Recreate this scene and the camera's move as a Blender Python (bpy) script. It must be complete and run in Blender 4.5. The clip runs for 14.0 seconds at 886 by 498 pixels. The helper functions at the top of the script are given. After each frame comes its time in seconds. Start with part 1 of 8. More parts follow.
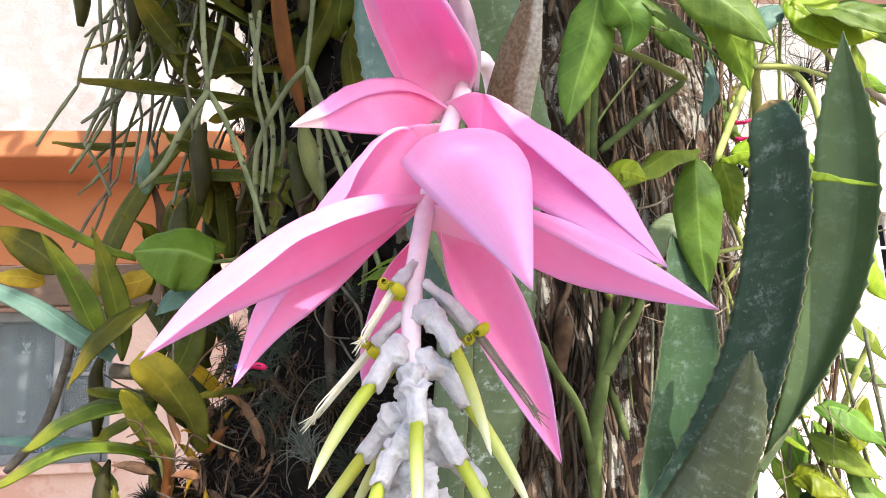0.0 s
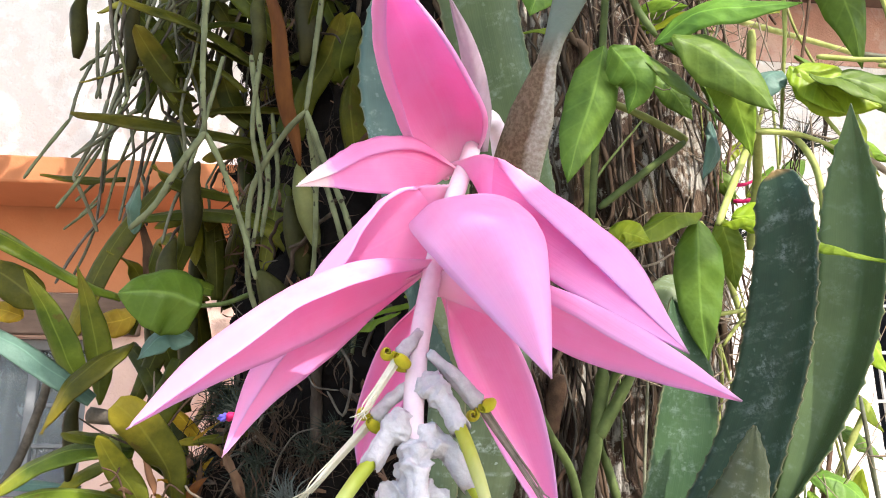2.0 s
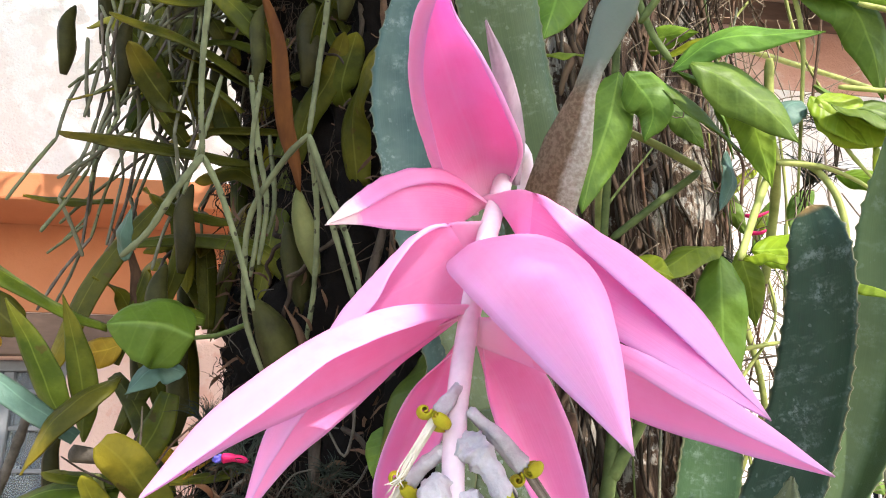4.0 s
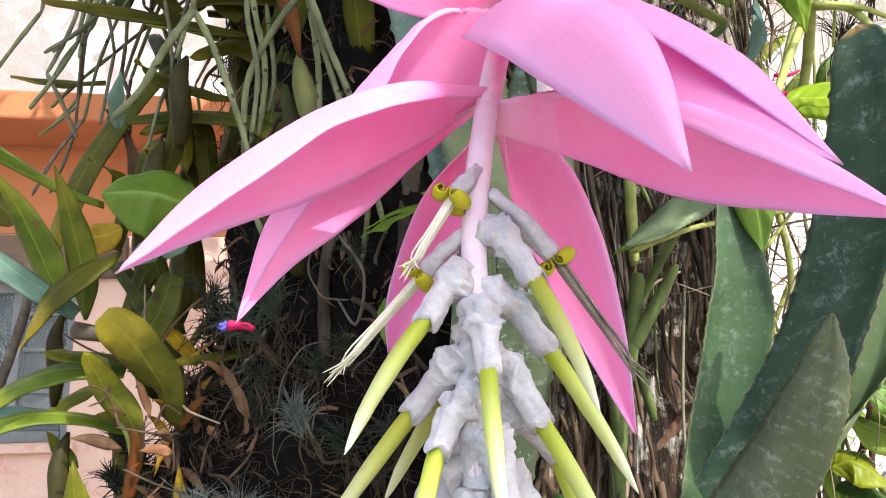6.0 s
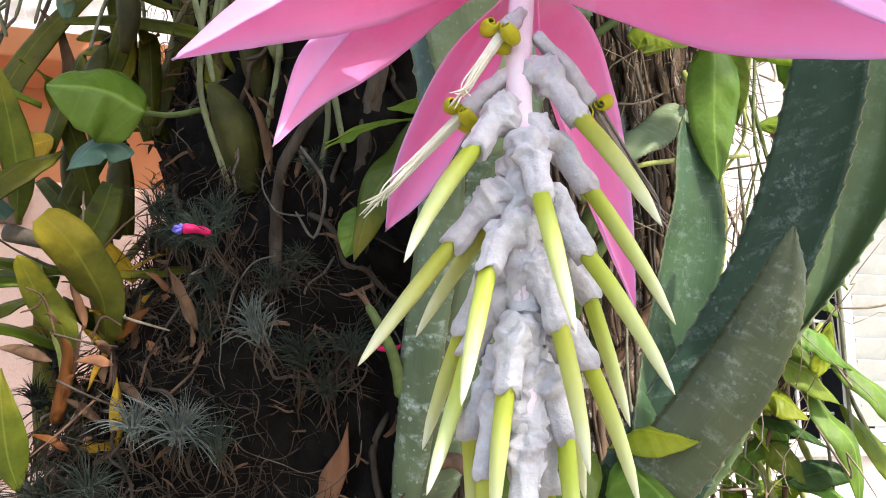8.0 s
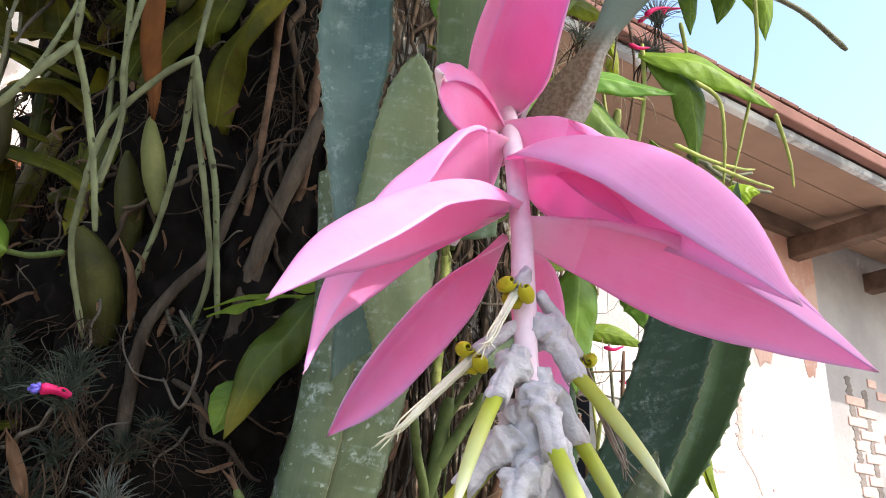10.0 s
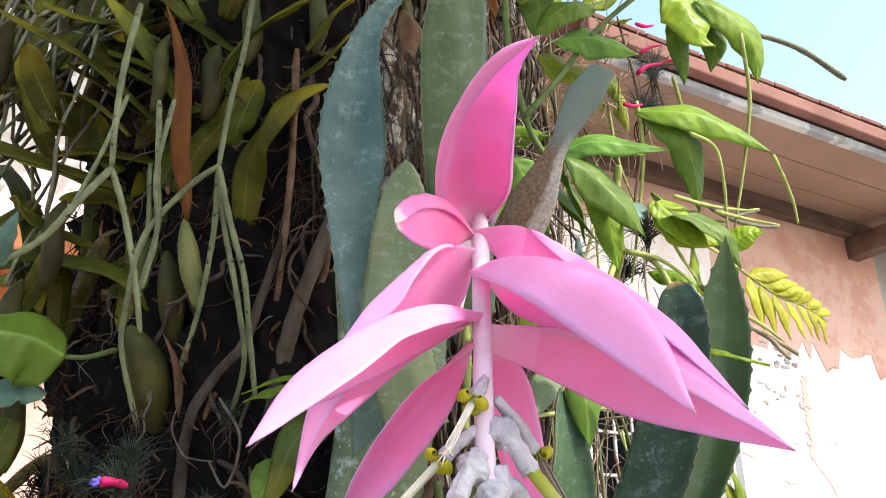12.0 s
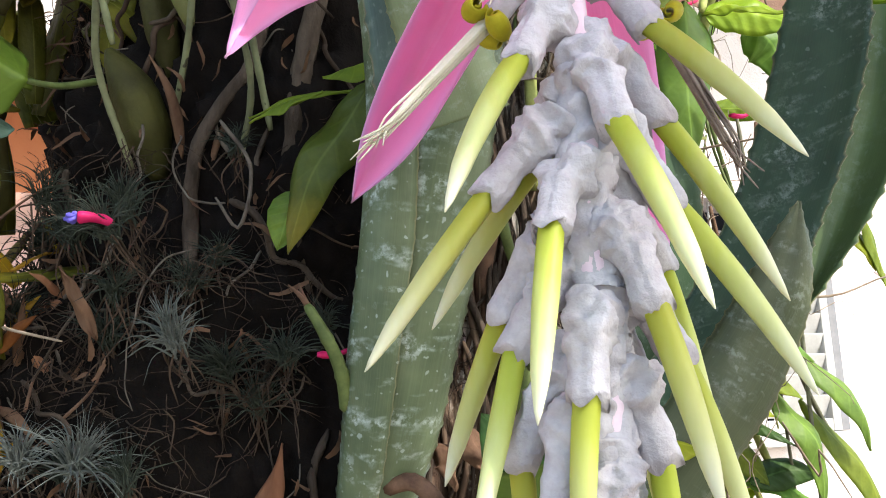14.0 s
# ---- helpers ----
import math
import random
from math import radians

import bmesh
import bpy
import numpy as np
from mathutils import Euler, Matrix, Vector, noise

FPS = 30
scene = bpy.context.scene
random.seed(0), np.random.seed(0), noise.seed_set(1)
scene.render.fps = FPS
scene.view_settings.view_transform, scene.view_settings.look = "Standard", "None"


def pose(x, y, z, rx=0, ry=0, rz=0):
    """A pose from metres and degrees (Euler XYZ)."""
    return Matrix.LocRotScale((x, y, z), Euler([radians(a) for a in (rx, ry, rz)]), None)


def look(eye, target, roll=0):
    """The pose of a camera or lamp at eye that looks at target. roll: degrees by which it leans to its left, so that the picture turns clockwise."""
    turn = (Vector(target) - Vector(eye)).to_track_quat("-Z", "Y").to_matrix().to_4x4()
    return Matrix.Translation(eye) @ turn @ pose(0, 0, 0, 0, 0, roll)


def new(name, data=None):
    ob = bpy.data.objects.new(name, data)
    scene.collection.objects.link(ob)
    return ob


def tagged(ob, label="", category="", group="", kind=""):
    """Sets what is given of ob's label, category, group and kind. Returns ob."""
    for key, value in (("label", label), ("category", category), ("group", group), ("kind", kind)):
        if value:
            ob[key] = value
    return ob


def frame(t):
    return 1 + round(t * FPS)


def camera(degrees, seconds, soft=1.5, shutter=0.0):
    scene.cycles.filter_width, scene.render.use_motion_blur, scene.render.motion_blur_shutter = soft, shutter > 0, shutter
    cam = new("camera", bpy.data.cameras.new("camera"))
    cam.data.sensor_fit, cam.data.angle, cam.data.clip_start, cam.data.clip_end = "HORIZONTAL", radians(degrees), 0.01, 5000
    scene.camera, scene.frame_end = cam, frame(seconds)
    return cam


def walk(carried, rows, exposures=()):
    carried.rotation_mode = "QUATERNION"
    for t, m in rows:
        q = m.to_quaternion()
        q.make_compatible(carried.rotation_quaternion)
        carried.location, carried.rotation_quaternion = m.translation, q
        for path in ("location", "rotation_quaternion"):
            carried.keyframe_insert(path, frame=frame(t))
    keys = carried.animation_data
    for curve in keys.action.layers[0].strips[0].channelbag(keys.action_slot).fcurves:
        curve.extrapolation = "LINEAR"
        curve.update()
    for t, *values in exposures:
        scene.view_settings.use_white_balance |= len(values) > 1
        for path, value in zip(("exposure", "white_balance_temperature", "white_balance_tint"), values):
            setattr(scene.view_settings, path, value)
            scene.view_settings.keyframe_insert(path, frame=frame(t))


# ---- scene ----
cam = camera(58.0, 14.0, soft=1.05)
PATH = [
    (0, (0.011, -0.002, 1.523), (0.009, 1.95, 1.956), -2.1),
    (0.5, (0.014, -0.003, 1.527), (0.014, 1.945, 1.978), -1.9),
    (1, (0.014, 0.005, 1.525), (0.027, 1.955, 1.969), -1.7),
    (1.5, (0.011, 0.01, 1.525), (0.034, 1.958, 1.979), -1.5),
    (2, (-0.001, 0.01, 1.542), (0.041, 1.94, 2.065), -0.2),
    (2.5, (-0.02, 0.021, 1.559), (0.064, 1.937, 2.127), 0.6),
    (2.7, (-0.023, 0.028, 1.568), (0.098, 1.937, 2.151), 0.9),
    (4.8, (-0.029, 0.062, 1.547), (0.038, 1.992, 2.07), -0.9),
    (5, (-0.028, 0.073, 1.536), (0.033, 2.013, 2.019), -1.1),
    (5.5, (-0.029, 0.086, 1.523), (0.027, 2.035, 1.968), -1.4),
    (6, (-0.03, 0.097, 1.51), (0.045, 2.053, 1.918), -1.0),
    (6.5, (-0.033, 0.099, 1.502), (0.034, 2.063, 1.874), -1.1),
    (7, (-0.042, 0.095, 1.472), (0.001, 2.071, 1.774), -0.8),
    (7.2, (-0.045, 0.096, 1.455), (-0.002, 2.073, 1.755), -1.1),
    (9.5, (-0.175, 0.152, 1.467), (0.742, 1.795, 2.146), 4.3),
    (10, (-0.184, 0.118, 1.483), (0.638, 1.789, 2.215), 3.1),
    (10.5, (-0.19, 0.069, 1.503), (0.565, 1.756, 2.267), 2.7),
    (11, (-0.183, 0.035, 1.519), (0.553, 1.705, 2.337), 1.7),
    (11.5, (-0.185, 0.023, 1.524), (0.518, 1.692, 2.372), 0.9),
    (12, (-0.173, 0.032, 1.506), (0.506, 1.743, 2.288), 0.1),
    (12.5, (-0.17, 0.052, 1.473), (0.491, 1.825, 2.122), -0.3),
    (13, (-0.154, 0.069, 1.456), (0.456, 1.898, 1.989), -0.4),
    (13.5, (-0.129, 0.122, 1.413), (0.438, 2.007, 1.761), -1.3),
    (14, (-0.101, 0.208, 1.458), (0.462, 2.089, 1.839), -1.9),
]
EXPOSURES = [(0.0, 1.73), (2.7, 1.7), (5.0, 1.71), (6.0, 1.67), (7.0, 1.65), (7.2, 1.65), (9.5, 1.57), (10.0, 1.43), (10.5, 1.55), (11.0, 1.59), (11.5, 1.51), (12.0, 1.57), (12.5, 1.55), (13.0, 1.51), (13.5, 1.33), (14.0, 1.57)]
walk(cam, [(t, look(eye, target, roll)) for t, eye, target, roll in PATH], EXPOSURES)

# ---- daylight ----
SUN = Vector((0.50, -0.72, 0.87)).normalized()
world = bpy.data.worlds.new("world")
scene.world = world
world.use_nodes = True
wn, wl = world.node_tree.nodes, world.node_tree.links
sky = wn.new("ShaderNodeTexSky")
sky.sky_type = "NISHITA"
sky.sun_disc = False
sky.sun_elevation = math.asin(SUN.z)
sky.dust_density, sky.ozone_density = 1.5, 0.2
sky.sun_rotation = math.atan2(SUN.x, SUN.y)
haze = wn.new("ShaderNodeMix")
haze.data_type, haze.blend_type = "RGBA", "MULTIPLY"
haze.inputs[0].default_value, haze.inputs[7].default_value = 1.0, (1.05, 1.04, 0.97, 1.0)
wl.new(sky.outputs[0], haze.inputs[6])
wl.new(haze.outputs[2], wn["Background"].inputs[0])
wn["Background"].inputs[1].default_value = 0.185
sun = new("sun", bpy.data.lights.new("sun", "SUN"))
sun.data.energy, sun.data.angle, sun.data.color = 2.7, radians(0.5), (1.0, 0.95, 0.87)
sun.matrix_world = look(SUN * 30, (0, 0, 0))


# ---- node materials ----
class Nodes:
    """Short forms for wiring a material."""

    def __init__(self, name, rough=0.5, metal=0.0, spec=0.5):
        self.mat = bpy.data.materials.new(name)
        self.mat.use_nodes = True
        self.t = self.mat.node_tree
        self.p = self.t.nodes["Principled BSDF"]
        self.out = self.t.nodes["Material Output"]
        self.p.inputs["Roughness"].default_value = rough
        self.p.inputs["Metallic"].default_value = metal
        self.p.inputs["Specular IOR Level"].default_value = spec

    def n(self, kind, **values):
        node = self.t.nodes.new("ShaderNode" + kind)
        if "operation" in values:
            node.operation, node.use_clamp = values["operation"], values["use_clamp"]
        if "blend_type" in values:
            node.data_type, node.blend_type = values["data_type"], values["blend_type"]
        return node

    def wire(self, a, b):
        self.t.links.new(a, b)

    def coords(self, which="Object"):
        return self.n("TexCoord").outputs[which]

    def scaled(self, src, sx, sy, sz):
        m = self.n("Mapping")
        m.inputs["Scale"].default_value = (sx, sy, sz)
        self.wire(src, m.inputs["Vector"])
        return m.outputs[0]

    def noise(self, src, scale, detail=4.0, rough=0.6):
        k = self.n("TexNoise")
        k.inputs["Scale"].default_value, k.inputs["Detail"].default_value, k.inputs["Roughness"].default_value = scale, detail, rough
        self.wire(src, k.inputs["Vector"])
        return k.outputs[0]

    def ramp(self, src, *stops):
        r = self.n("ValToRGB")
        el = r.color_ramp.elements
        while len(el) < len(stops):
            el.new(0.5)
        for e, (pos, col) in zip(el, stops):
            e.position = pos
            e.color = (*col, 1) if isinstance(col, tuple) else (col, col, col, 1)
        self.wire(src, r.inputs[0])
        return r.outputs[0]

    def math(self, op, a, b=0.0, clamp=False):
        m = self.n("Math", operation=op, use_clamp=clamp)
        for s, v in zip(m.inputs, (a, b)):
            if isinstance(v, (int, float)):
                s.default_value = v
            else:
                self.wire(v, s)
        return m.outputs[0]

    def mix(self, fac, a, b, mode="MIX"):
        m = self.n("Mix", data_type="RGBA", blend_type=mode)
        for s, v in zip((m.inputs[0], m.inputs[6], m.inputs[7]), (fac, a, b)):
            if isinstance(v, (int, float)):
                s.default_value = v
            elif isinstance(v, tuple):
                s.default_value = (*v, 1)
            else:
                self.wire(v, s)
        return m.outputs[2]

    def random_value(self, col, amount, hue=0.0):
        """Varies a colour from object to object."""
        r = self.n("ObjectInfo").outputs["Random"]
        h = self.n("HueSaturation")
        self.wire(self.math("ADD", self.math("MULTIPLY", r, amount), 1 - amount / 2), h.inputs["Value"])
        if hue:
            self.wire(self.math("ADD", self.math("MULTIPLY", r, hue), 0.5 - hue / 2), h.inputs["Hue"])
        self.wire(col, h.inputs["Color"])
        return h.outputs[0]

    def bump(self, height, strength, distance):
        b = self.n("Bump")
        b.inputs["Strength"].default_value, b.inputs["Distance"].default_value = strength, distance
        self.wire(height, b.inputs["Height"])
        self.wire(b.outputs[0], self.p.inputs["Normal"])
        return b.outputs[0]

    def colour(self, col):
        if isinstance(col, tuple):
            self.p.inputs["Base Color"].default_value = (*col, 1)
        else:
            self.wire(col, self.p.inputs["Base Color"])
        return self

    def leafy(self, col, share, tint=(1, 1, 1), normal=None):
        """Lets part of the light through the blade."""
        tr = self.n("BsdfTranslucent")
        self.wire(self.mix(1.0, col, tint, "MULTIPLY"), tr.inputs[0])
        if normal:
            self.wire(normal, tr.inputs["Normal"])
        m = self.n("MixShader")
        m.inputs[0].default_value = share
        self.wire(self.p.outputs[0], m.inputs[1])
        self.wire(tr.outputs[0], m.inputs[2])
        self.wire(m.outputs[0], self.out.inputs[0])
        return self


def across_along(k):
    """How far from the midrib (0 to 1) and how far along the blade (0 to 1)."""
    s = k.n("SeparateXYZ")
    k.wire(k.coords("UV"), s.inputs[0])
    a = k.math("MULTIPLY", k.math("ABSOLUTE", k.math("SUBTRACT", s.outputs[0], 0.5)), 2.0)
    return a, s.outputs[1], s.outputs[0]


def leaf_material(name, light, dark, share=0.35, rough=0.42, veins=9.0, tint=(1.0, 1.0, 0.6), rib=0.25, spots=None, yellow=0.0, spec=0.22):
    k = Nodes(name, rough, spec=spec)
    a, u, v = across_along(k)
    grain = k.noise(k.coords(), 28.0, 5.0)
    col = k.mix(k.ramp(grain, (0.35, 0.0), (0.68, 1.0)), dark, light)
    fine = k.noise(k.coords(), 260.0, 3.0)
    col = k.mix(k.math("MULTIPLY", fine, 0.35), col, tuple(c * 0.55 for c in dark))
    height = fine
    if veins:
        wave = k.math("SINE", k.math("MULTIPLY", k.math("SUBTRACT", u, k.math("MULTIPLY", a, 0.16)), veins * 6.283))
        line = k.ramp(wave, (0.86, 0.0), (1.0, 1.0))
        col = k.mix(k.math("MULTIPLY", line, 0.10), col, tuple(min(1, c * 1.5 + 0.02) for c in light))
        height = k.math("ADD", k.math("MULTIPLY", fine, 0.25), k.math("MULTIPLY", wave, 0.5))
    if rib:
        mid = k.ramp(a, (0.02, 1.0), (0.075, 0.0))
        col = k.mix(k.math("MULTIPLY", mid, rib), col, tuple(min(1, c * 1.7 + 0.03) for c in light))
    if yellow:
        edge = k.ramp(k.math("ADD", k.math("MULTIPLY", u, 0.8), k.math("MULTIPLY", grain, 0.5)), (0.75, 0.0), (1.05, 1.0))
        col = k.mix(k.math("MULTIPLY", edge, yellow), col, (0.42, 0.33, 0.03))
    if spots:
        s = k.ramp(k.noise(k.coords(), spots, 2.0, 0.4), (0.68, 0.0), (0.72, 1.0))
        col = k.mix(k.math("MULTIPLY", s, 0.6), col, (0.10, 0.06, 0.02))
    col = k.random_value(col, 0.5, 0.035)
    k.colour(col)
    pucker = k.noise(k.coords(), 75.0, 2.0)
    nb = k.bump(k.math("ADD", height, k.math("MULTIPLY", pucker, 2.2)), 0.30, 0.0016)
    return k.leafy(col, share, tint, nb).mat


def bract_material(name, sunstruck=0.0, deep=(0.86, 0.20, 0.47), pale=(0.89, 0.30, 0.58), lilac_share=0.75, share=0.48):
    k = Nodes(name, 0.48, spec=0.3)
    a, u, v = across_along(k)
    patch = k.noise(k.coords(), 26.0, 4.0)
    blotch = k.noise(k.coords(), 90.0, 3.0)
    veins = k.noise(k.scaled(k.coords("UV"), 42.0, 1.2, 1.0), 1.0, 3.0)
    blush = k.noise(k.coords(), 11.0, 3.0)
    body = k.mix(k.ramp(patch, (0.32, 0.0), (0.68, 1.0)), deep, pale)
    body = k.mix(k.math("MULTIPLY", k.ramp(veins, (0.42, 0.0), (0.70, 1.0)), 0.14), body, (0.92, 0.48, 0.72))
    body = k.mix(k.math("MULTIPLY", k.ramp(blush, (0.38, 0.0), (0.66, 1.0)), 0.28), body, (0.86, 0.50, 0.74))
    body = k.mix(k.math("MULTIPLY", k.ramp(blotch, (0.55, 0.0), (0.75, 1.0)), 0.18), body, (0.82, 0.15, 0.42))
    lilac = k.ramp(k.math("ADD", u, k.math("MULTIPLY", patch, 0.35)), (0.50, 0.0), (1.10, 1.0))
    body = k.mix(k.math("MULTIPLY", lilac, lilac_share), body, (0.80, 0.45, 0.73))
    rim = k.math("MULTIPLY", k.ramp(a, (0.72, 0.0), (1.0, 1.0)), k.ramp(k.math("ADD", u, k.math("MULTIPLY", patch, 0.3)), (0.35, 0.15), (0.95, 0.75)))
    body = k.mix(rim, body, (0.66, 0.44, 0.74))
    body = k.mix(k.math("MULTIPLY", k.ramp(a, (0.0, 1.0), (0.04, 0.0)), 0.18), body, (0.88, 0.52, 0.74))
    body = k.mix(k.ramp(u, (0.0, 0.8), (0.14, 0.0)), body, (0.90, 0.76, 0.82))
    if sunstruck:
        # the whitened end paints direct sun on the tip
        dry = k.ramp(k.math("ADD", u, k.math("MULTIPLY", k.math("SUBTRACT", blotch, 0.5), 0.12)), (sunstruck, 0.0), (sunstruck + 0.05, 1.0))
        body = k.mix(dry, body, (0.86, 0.80, 0.76))
    tip = k.ramp(u, (0.972, 0.0), (0.995, 1.0))
    body = k.mix(k.math("MULTIPLY", tip, 0.6), body, (0.32, 0.24, 0.30))
    k.colour(body)
    nb = k.bump(k.math("ADD", k.math("MULTIPLY", veins, 0.35), k.math("MULTIPLY", patch, 1.6)), 0.30, 0.0016)
    return k.leafy(body, share, (1.0, 0.80, 0.94), nb).mat


def bromeliad_material(name, light, dark, scurf=0.5, share=0.16, fine=False, dry_tip=0.0):
    """Leathery green skin with faint lengthwise lines, broken pale cross-bands and flecks of scurf."""
    k = Nodes(name, 0.42, spec=0.25)
    a, u, v = across_along(k)
    g = k.noise(k.coords(), 16.0, 4.0)
    col = k.mix(k.ramp(g, (0.35, 0.0), (0.65, 1.0)), dark, light)
    lines = k.noise(k.scaled(k.coords("UV"), 60.0, 1.2, 1.0), 1.0, 2.0)
    col = k.mix(k.math("MULTIPLY", k.ramp(lines, (0.45, 0.0), (0.75, 1.0)), 0.18), col, tuple(c * 1.4 for c in light))
    bands = k.noise(k.scaled(k.coords("UV"), 1.3, 24.0, 1.0), 1.0, 3.0)
    flecks = k.noise(k.coords(), 190.0 if fine else 120.0, 6.0, 0.75)
    m = k.math("MULTIPLY", k.ramp(bands, (0.52, 0.0), (0.68, 1.0)), k.ramp(flecks, (0.44, 0.0), (0.60, 1.0)))
    patch = k.ramp(k.noise(k.coords(), 24.0, 3.0), (0.56, 0.0), (0.72, 1.0))
    m = k.math("ADD", m, k.math("MULTIPLY", patch, k.ramp(flecks, (0.50, 0.0), (0.58, 0.8))), True)
    dots = k.ramp(k.noise(k.coords(), 210.0, 1.0, 0.3), (0.70, 0.0), (0.74, 1.0))
    m = k.math("ADD", m, k.math("MULTIPLY", dots, 0.5), True)
    col = k.mix(k.math("MULTIPLY", m, scurf), col, (0.50, 0.58, 0.57))
    rim = k.ramp(a, (0.95, 0.0), (1.0, 1.0))
    col = k.mix(k.math("MULTIPLY", rim, 0.4), col, (0.30, 0.26, 0.14))
    if dry_tip:
        end = k.ramp(k.math("ADD", u, k.math("MULTIPLY", g, 0.02)), (dry_tip, 0.0), (dry_tip + 0.012, 1.0))
        col = k.mix(k.math("MULTIPLY", end, 0.9), col, (0.26, 0.17, 0.07))
    k.colour(col)
    nb = k.bump(k.math("ADD", lines, k.math("MULTIPLY", m, 0.5)), 0.18, 0.0010)
    return k.leafy(col, share, (1.0, 1.1, 0.5), nb).mat


def withering_material(name):
    """A leaf half dried: speckled brown beside the rib, ash-grey past it, dull blue-green at the end."""
    k = Nodes(name, 0.7, spec=0.12)
    a, u, v = across_along(k)
    fine, big = k.noise(k.coords(), 420.0, 4.0, 0.6), k.noise(k.coords(), 40.0, 4.0)
    brown = k.mix(k.ramp(fine, (0.42, 0.0), (0.58, 1.0)), (0.105, 0.070, 0.042), (0.165, 0.118, 0.076))
    ash = k.mix(k.ramp(fine, (0.40, 0.0), (0.62, 1.0)), (0.25, 0.22, 0.18), (0.36, 0.34, 0.30))
    half = k.ramp(k.math("ADD", v, k.math("MULTIPLY", k.math("SUBTRACT", big, 0.5), 0.25)), (0.60, 0.0), (0.72, 1.0))
    col = k.mix(half, brown, ash)
    end = k.ramp(k.math("ADD", u, k.math("MULTIPLY", k.math("SUBTRACT", big, 0.5), 0.15)), (0.50, 0.0), (0.66, 1.0))
    col = k.mix(end, col, (0.13, 0.16, 0.13))
    k.colour(col)
    nb = k.bump(k.math("ADD", fine, big), 0.3, 0.001)
    return k.leafy(col, 0.1, (1, 0.95, 0.7), nb).mat


def bud_material(name):
    k = Nodes(name, 0.5, spec=0.35)
    a, u, v = across_along(k)
    g = k.noise(k.scaled(k.coords(), 1, 1, 0.2), 160.0, 4.0)
    col = k.ramp(k.math("ADD", u, k.math("MULTIPLY", k.math("SUBTRACT", g, 0.5), 0.35)), (0.05, (0.36, 0.40, 0.02)), (0.3, (0.42, 0.46, 0.07)), (0.7, (0.54, 0.57, 0.27)), (1.0, (0.70, 0.70, 0.58)))
    col = k.random_value(col, 0.25, 0.03)
    k.colour(col)
    nb = k.bump(g, 0.3, 0.0006)
    return k.leafy(col, 0.3, (1, 1, 0.6), nb).mat


def plain_material(name, light, dark, scale=30.0, rough=0.7, bumpy=0.3, depth=0.002, share=0.0, stretch=(1, 1, 1), vary=0.0, spec=0.12):
    k = Nodes(name, rough, spec=spec)
    src = k.scaled(k.coords(), *stretch)
    g, f = k.noise(src, scale, 5.0), k.noise(src, scale * 7, 3.0)
    col = k.mix(k.ramp(g, (0.32, 0.0), (0.68, 1.0)), dark, light)
    col = k.mix(k.math("MULTIPLY", f, 0.4), col, tuple(c * 0.6 for c in dark))
    if vary:
        col = k.random_value(col, vary)
    k.colour(col)
    nb = k.bump(k.math("ADD", g, k.math("MULTIPLY", f, 0.5)), bumpy, depth)
    if share:
        k.leafy(col, share, (1, 1, 1), nb)
    return k.mat


def bark_material(name):
    k = Nodes(name, 0.9, spec=0.2)
    src = k.scaled(k.coords(), 1.0, 1.0, 0.16)
    g = k.noise(src, 34.0, 6.0, 0.68)
    fine = k.noise(src, 150.0, 5.0, 0.7)
    col = k.ramp(g, (0.40, (0.012, 0.008, 0.006)), (0.52, (0.07, 0.042, 0.029)), (0.61, (0.19, 0.13, 0.09)), (0.72, (0.50, 0.44, 0.37)))
    # pale patches paint sun dapples in along with lichen crust
    sunlit_crust = k.math("MULTIPLY", k.ramp(k.noise(k.coords(), 20.0, 6.0, 0.75), (0.515, 0.0), (0.56, 1.0)), k.ramp(g, (0.38, 0.0), (0.48, 1.0)))
    col = k.mix(k.math("MULTIPLY", sunlit_crust, 0.60), col, (0.62, 0.59, 0.53))
    col = k.mix(k.math("MULTIPLY", k.ramp(fine, (0.40, 0.0), (0.65, 1.0)), 0.6), col, (0.05, 0.03, 0.02))
    k.colour(col)
    k.bump(k.math("ADD", g, k.math("MULTIPLY", fine, 0.4)), 0.9, 0.02)
    return k.mat


def stucco_material(name, light, dark, patches=None, amount=0.0, bumpy=0.6):
    k = Nodes(name, 0.92, spec=0.15)
    big, mid, fine = k.noise(k.coords(), 2.3, 5.0), k.noise(k.coords(), 16.0, 5.0, 0.7), k.noise(k.coords(), 110.0, 4.0)
    col = k.mix(k.ramp(big, (0.35, 0.0), (0.68, 1.0)), dark, light)
    col = k.mix(k.math("MULTIPLY", mid, 0.35), col, tuple(c * 0.75 for c in dark))
    if patches:
        m = k.ramp(k.math("ADD", k.math("MULTIPLY", big, 0.7), k.math("MULTIPLY", mid, 0.4)), (0.52, 0.0), (0.56, 1.0))
        col = k.mix(k.math("MULTIPLY", m, amount), col, patches)
    k.colour(col)
    k.bump(k.math("ADD", mid, k.math("MULTIPLY", fine, 0.35)), bumpy, 0.012)
    return k.mat


PINK = bract_material("bract_outer_face", 0.0, (0.885, 0.350, 0.645), (0.895, 0.435, 0.73), 0.7)
PINK_INNER = bract_material("bract_inner_face", 0.0, (0.895, 0.265, 0.56), (0.905, 0.335, 0.635), 0.45)
PINK_SUNLIT = bract_material("bract_sunlit_tip", 0.72)
BRACT_DRY = plain_material("bract_withered", (0.50, 0.36, 0.44), (0.32, 0.24, 0.29), 60.0, 0.8, 0.4, 0.001, 0.15, (1, 1, 0.2))
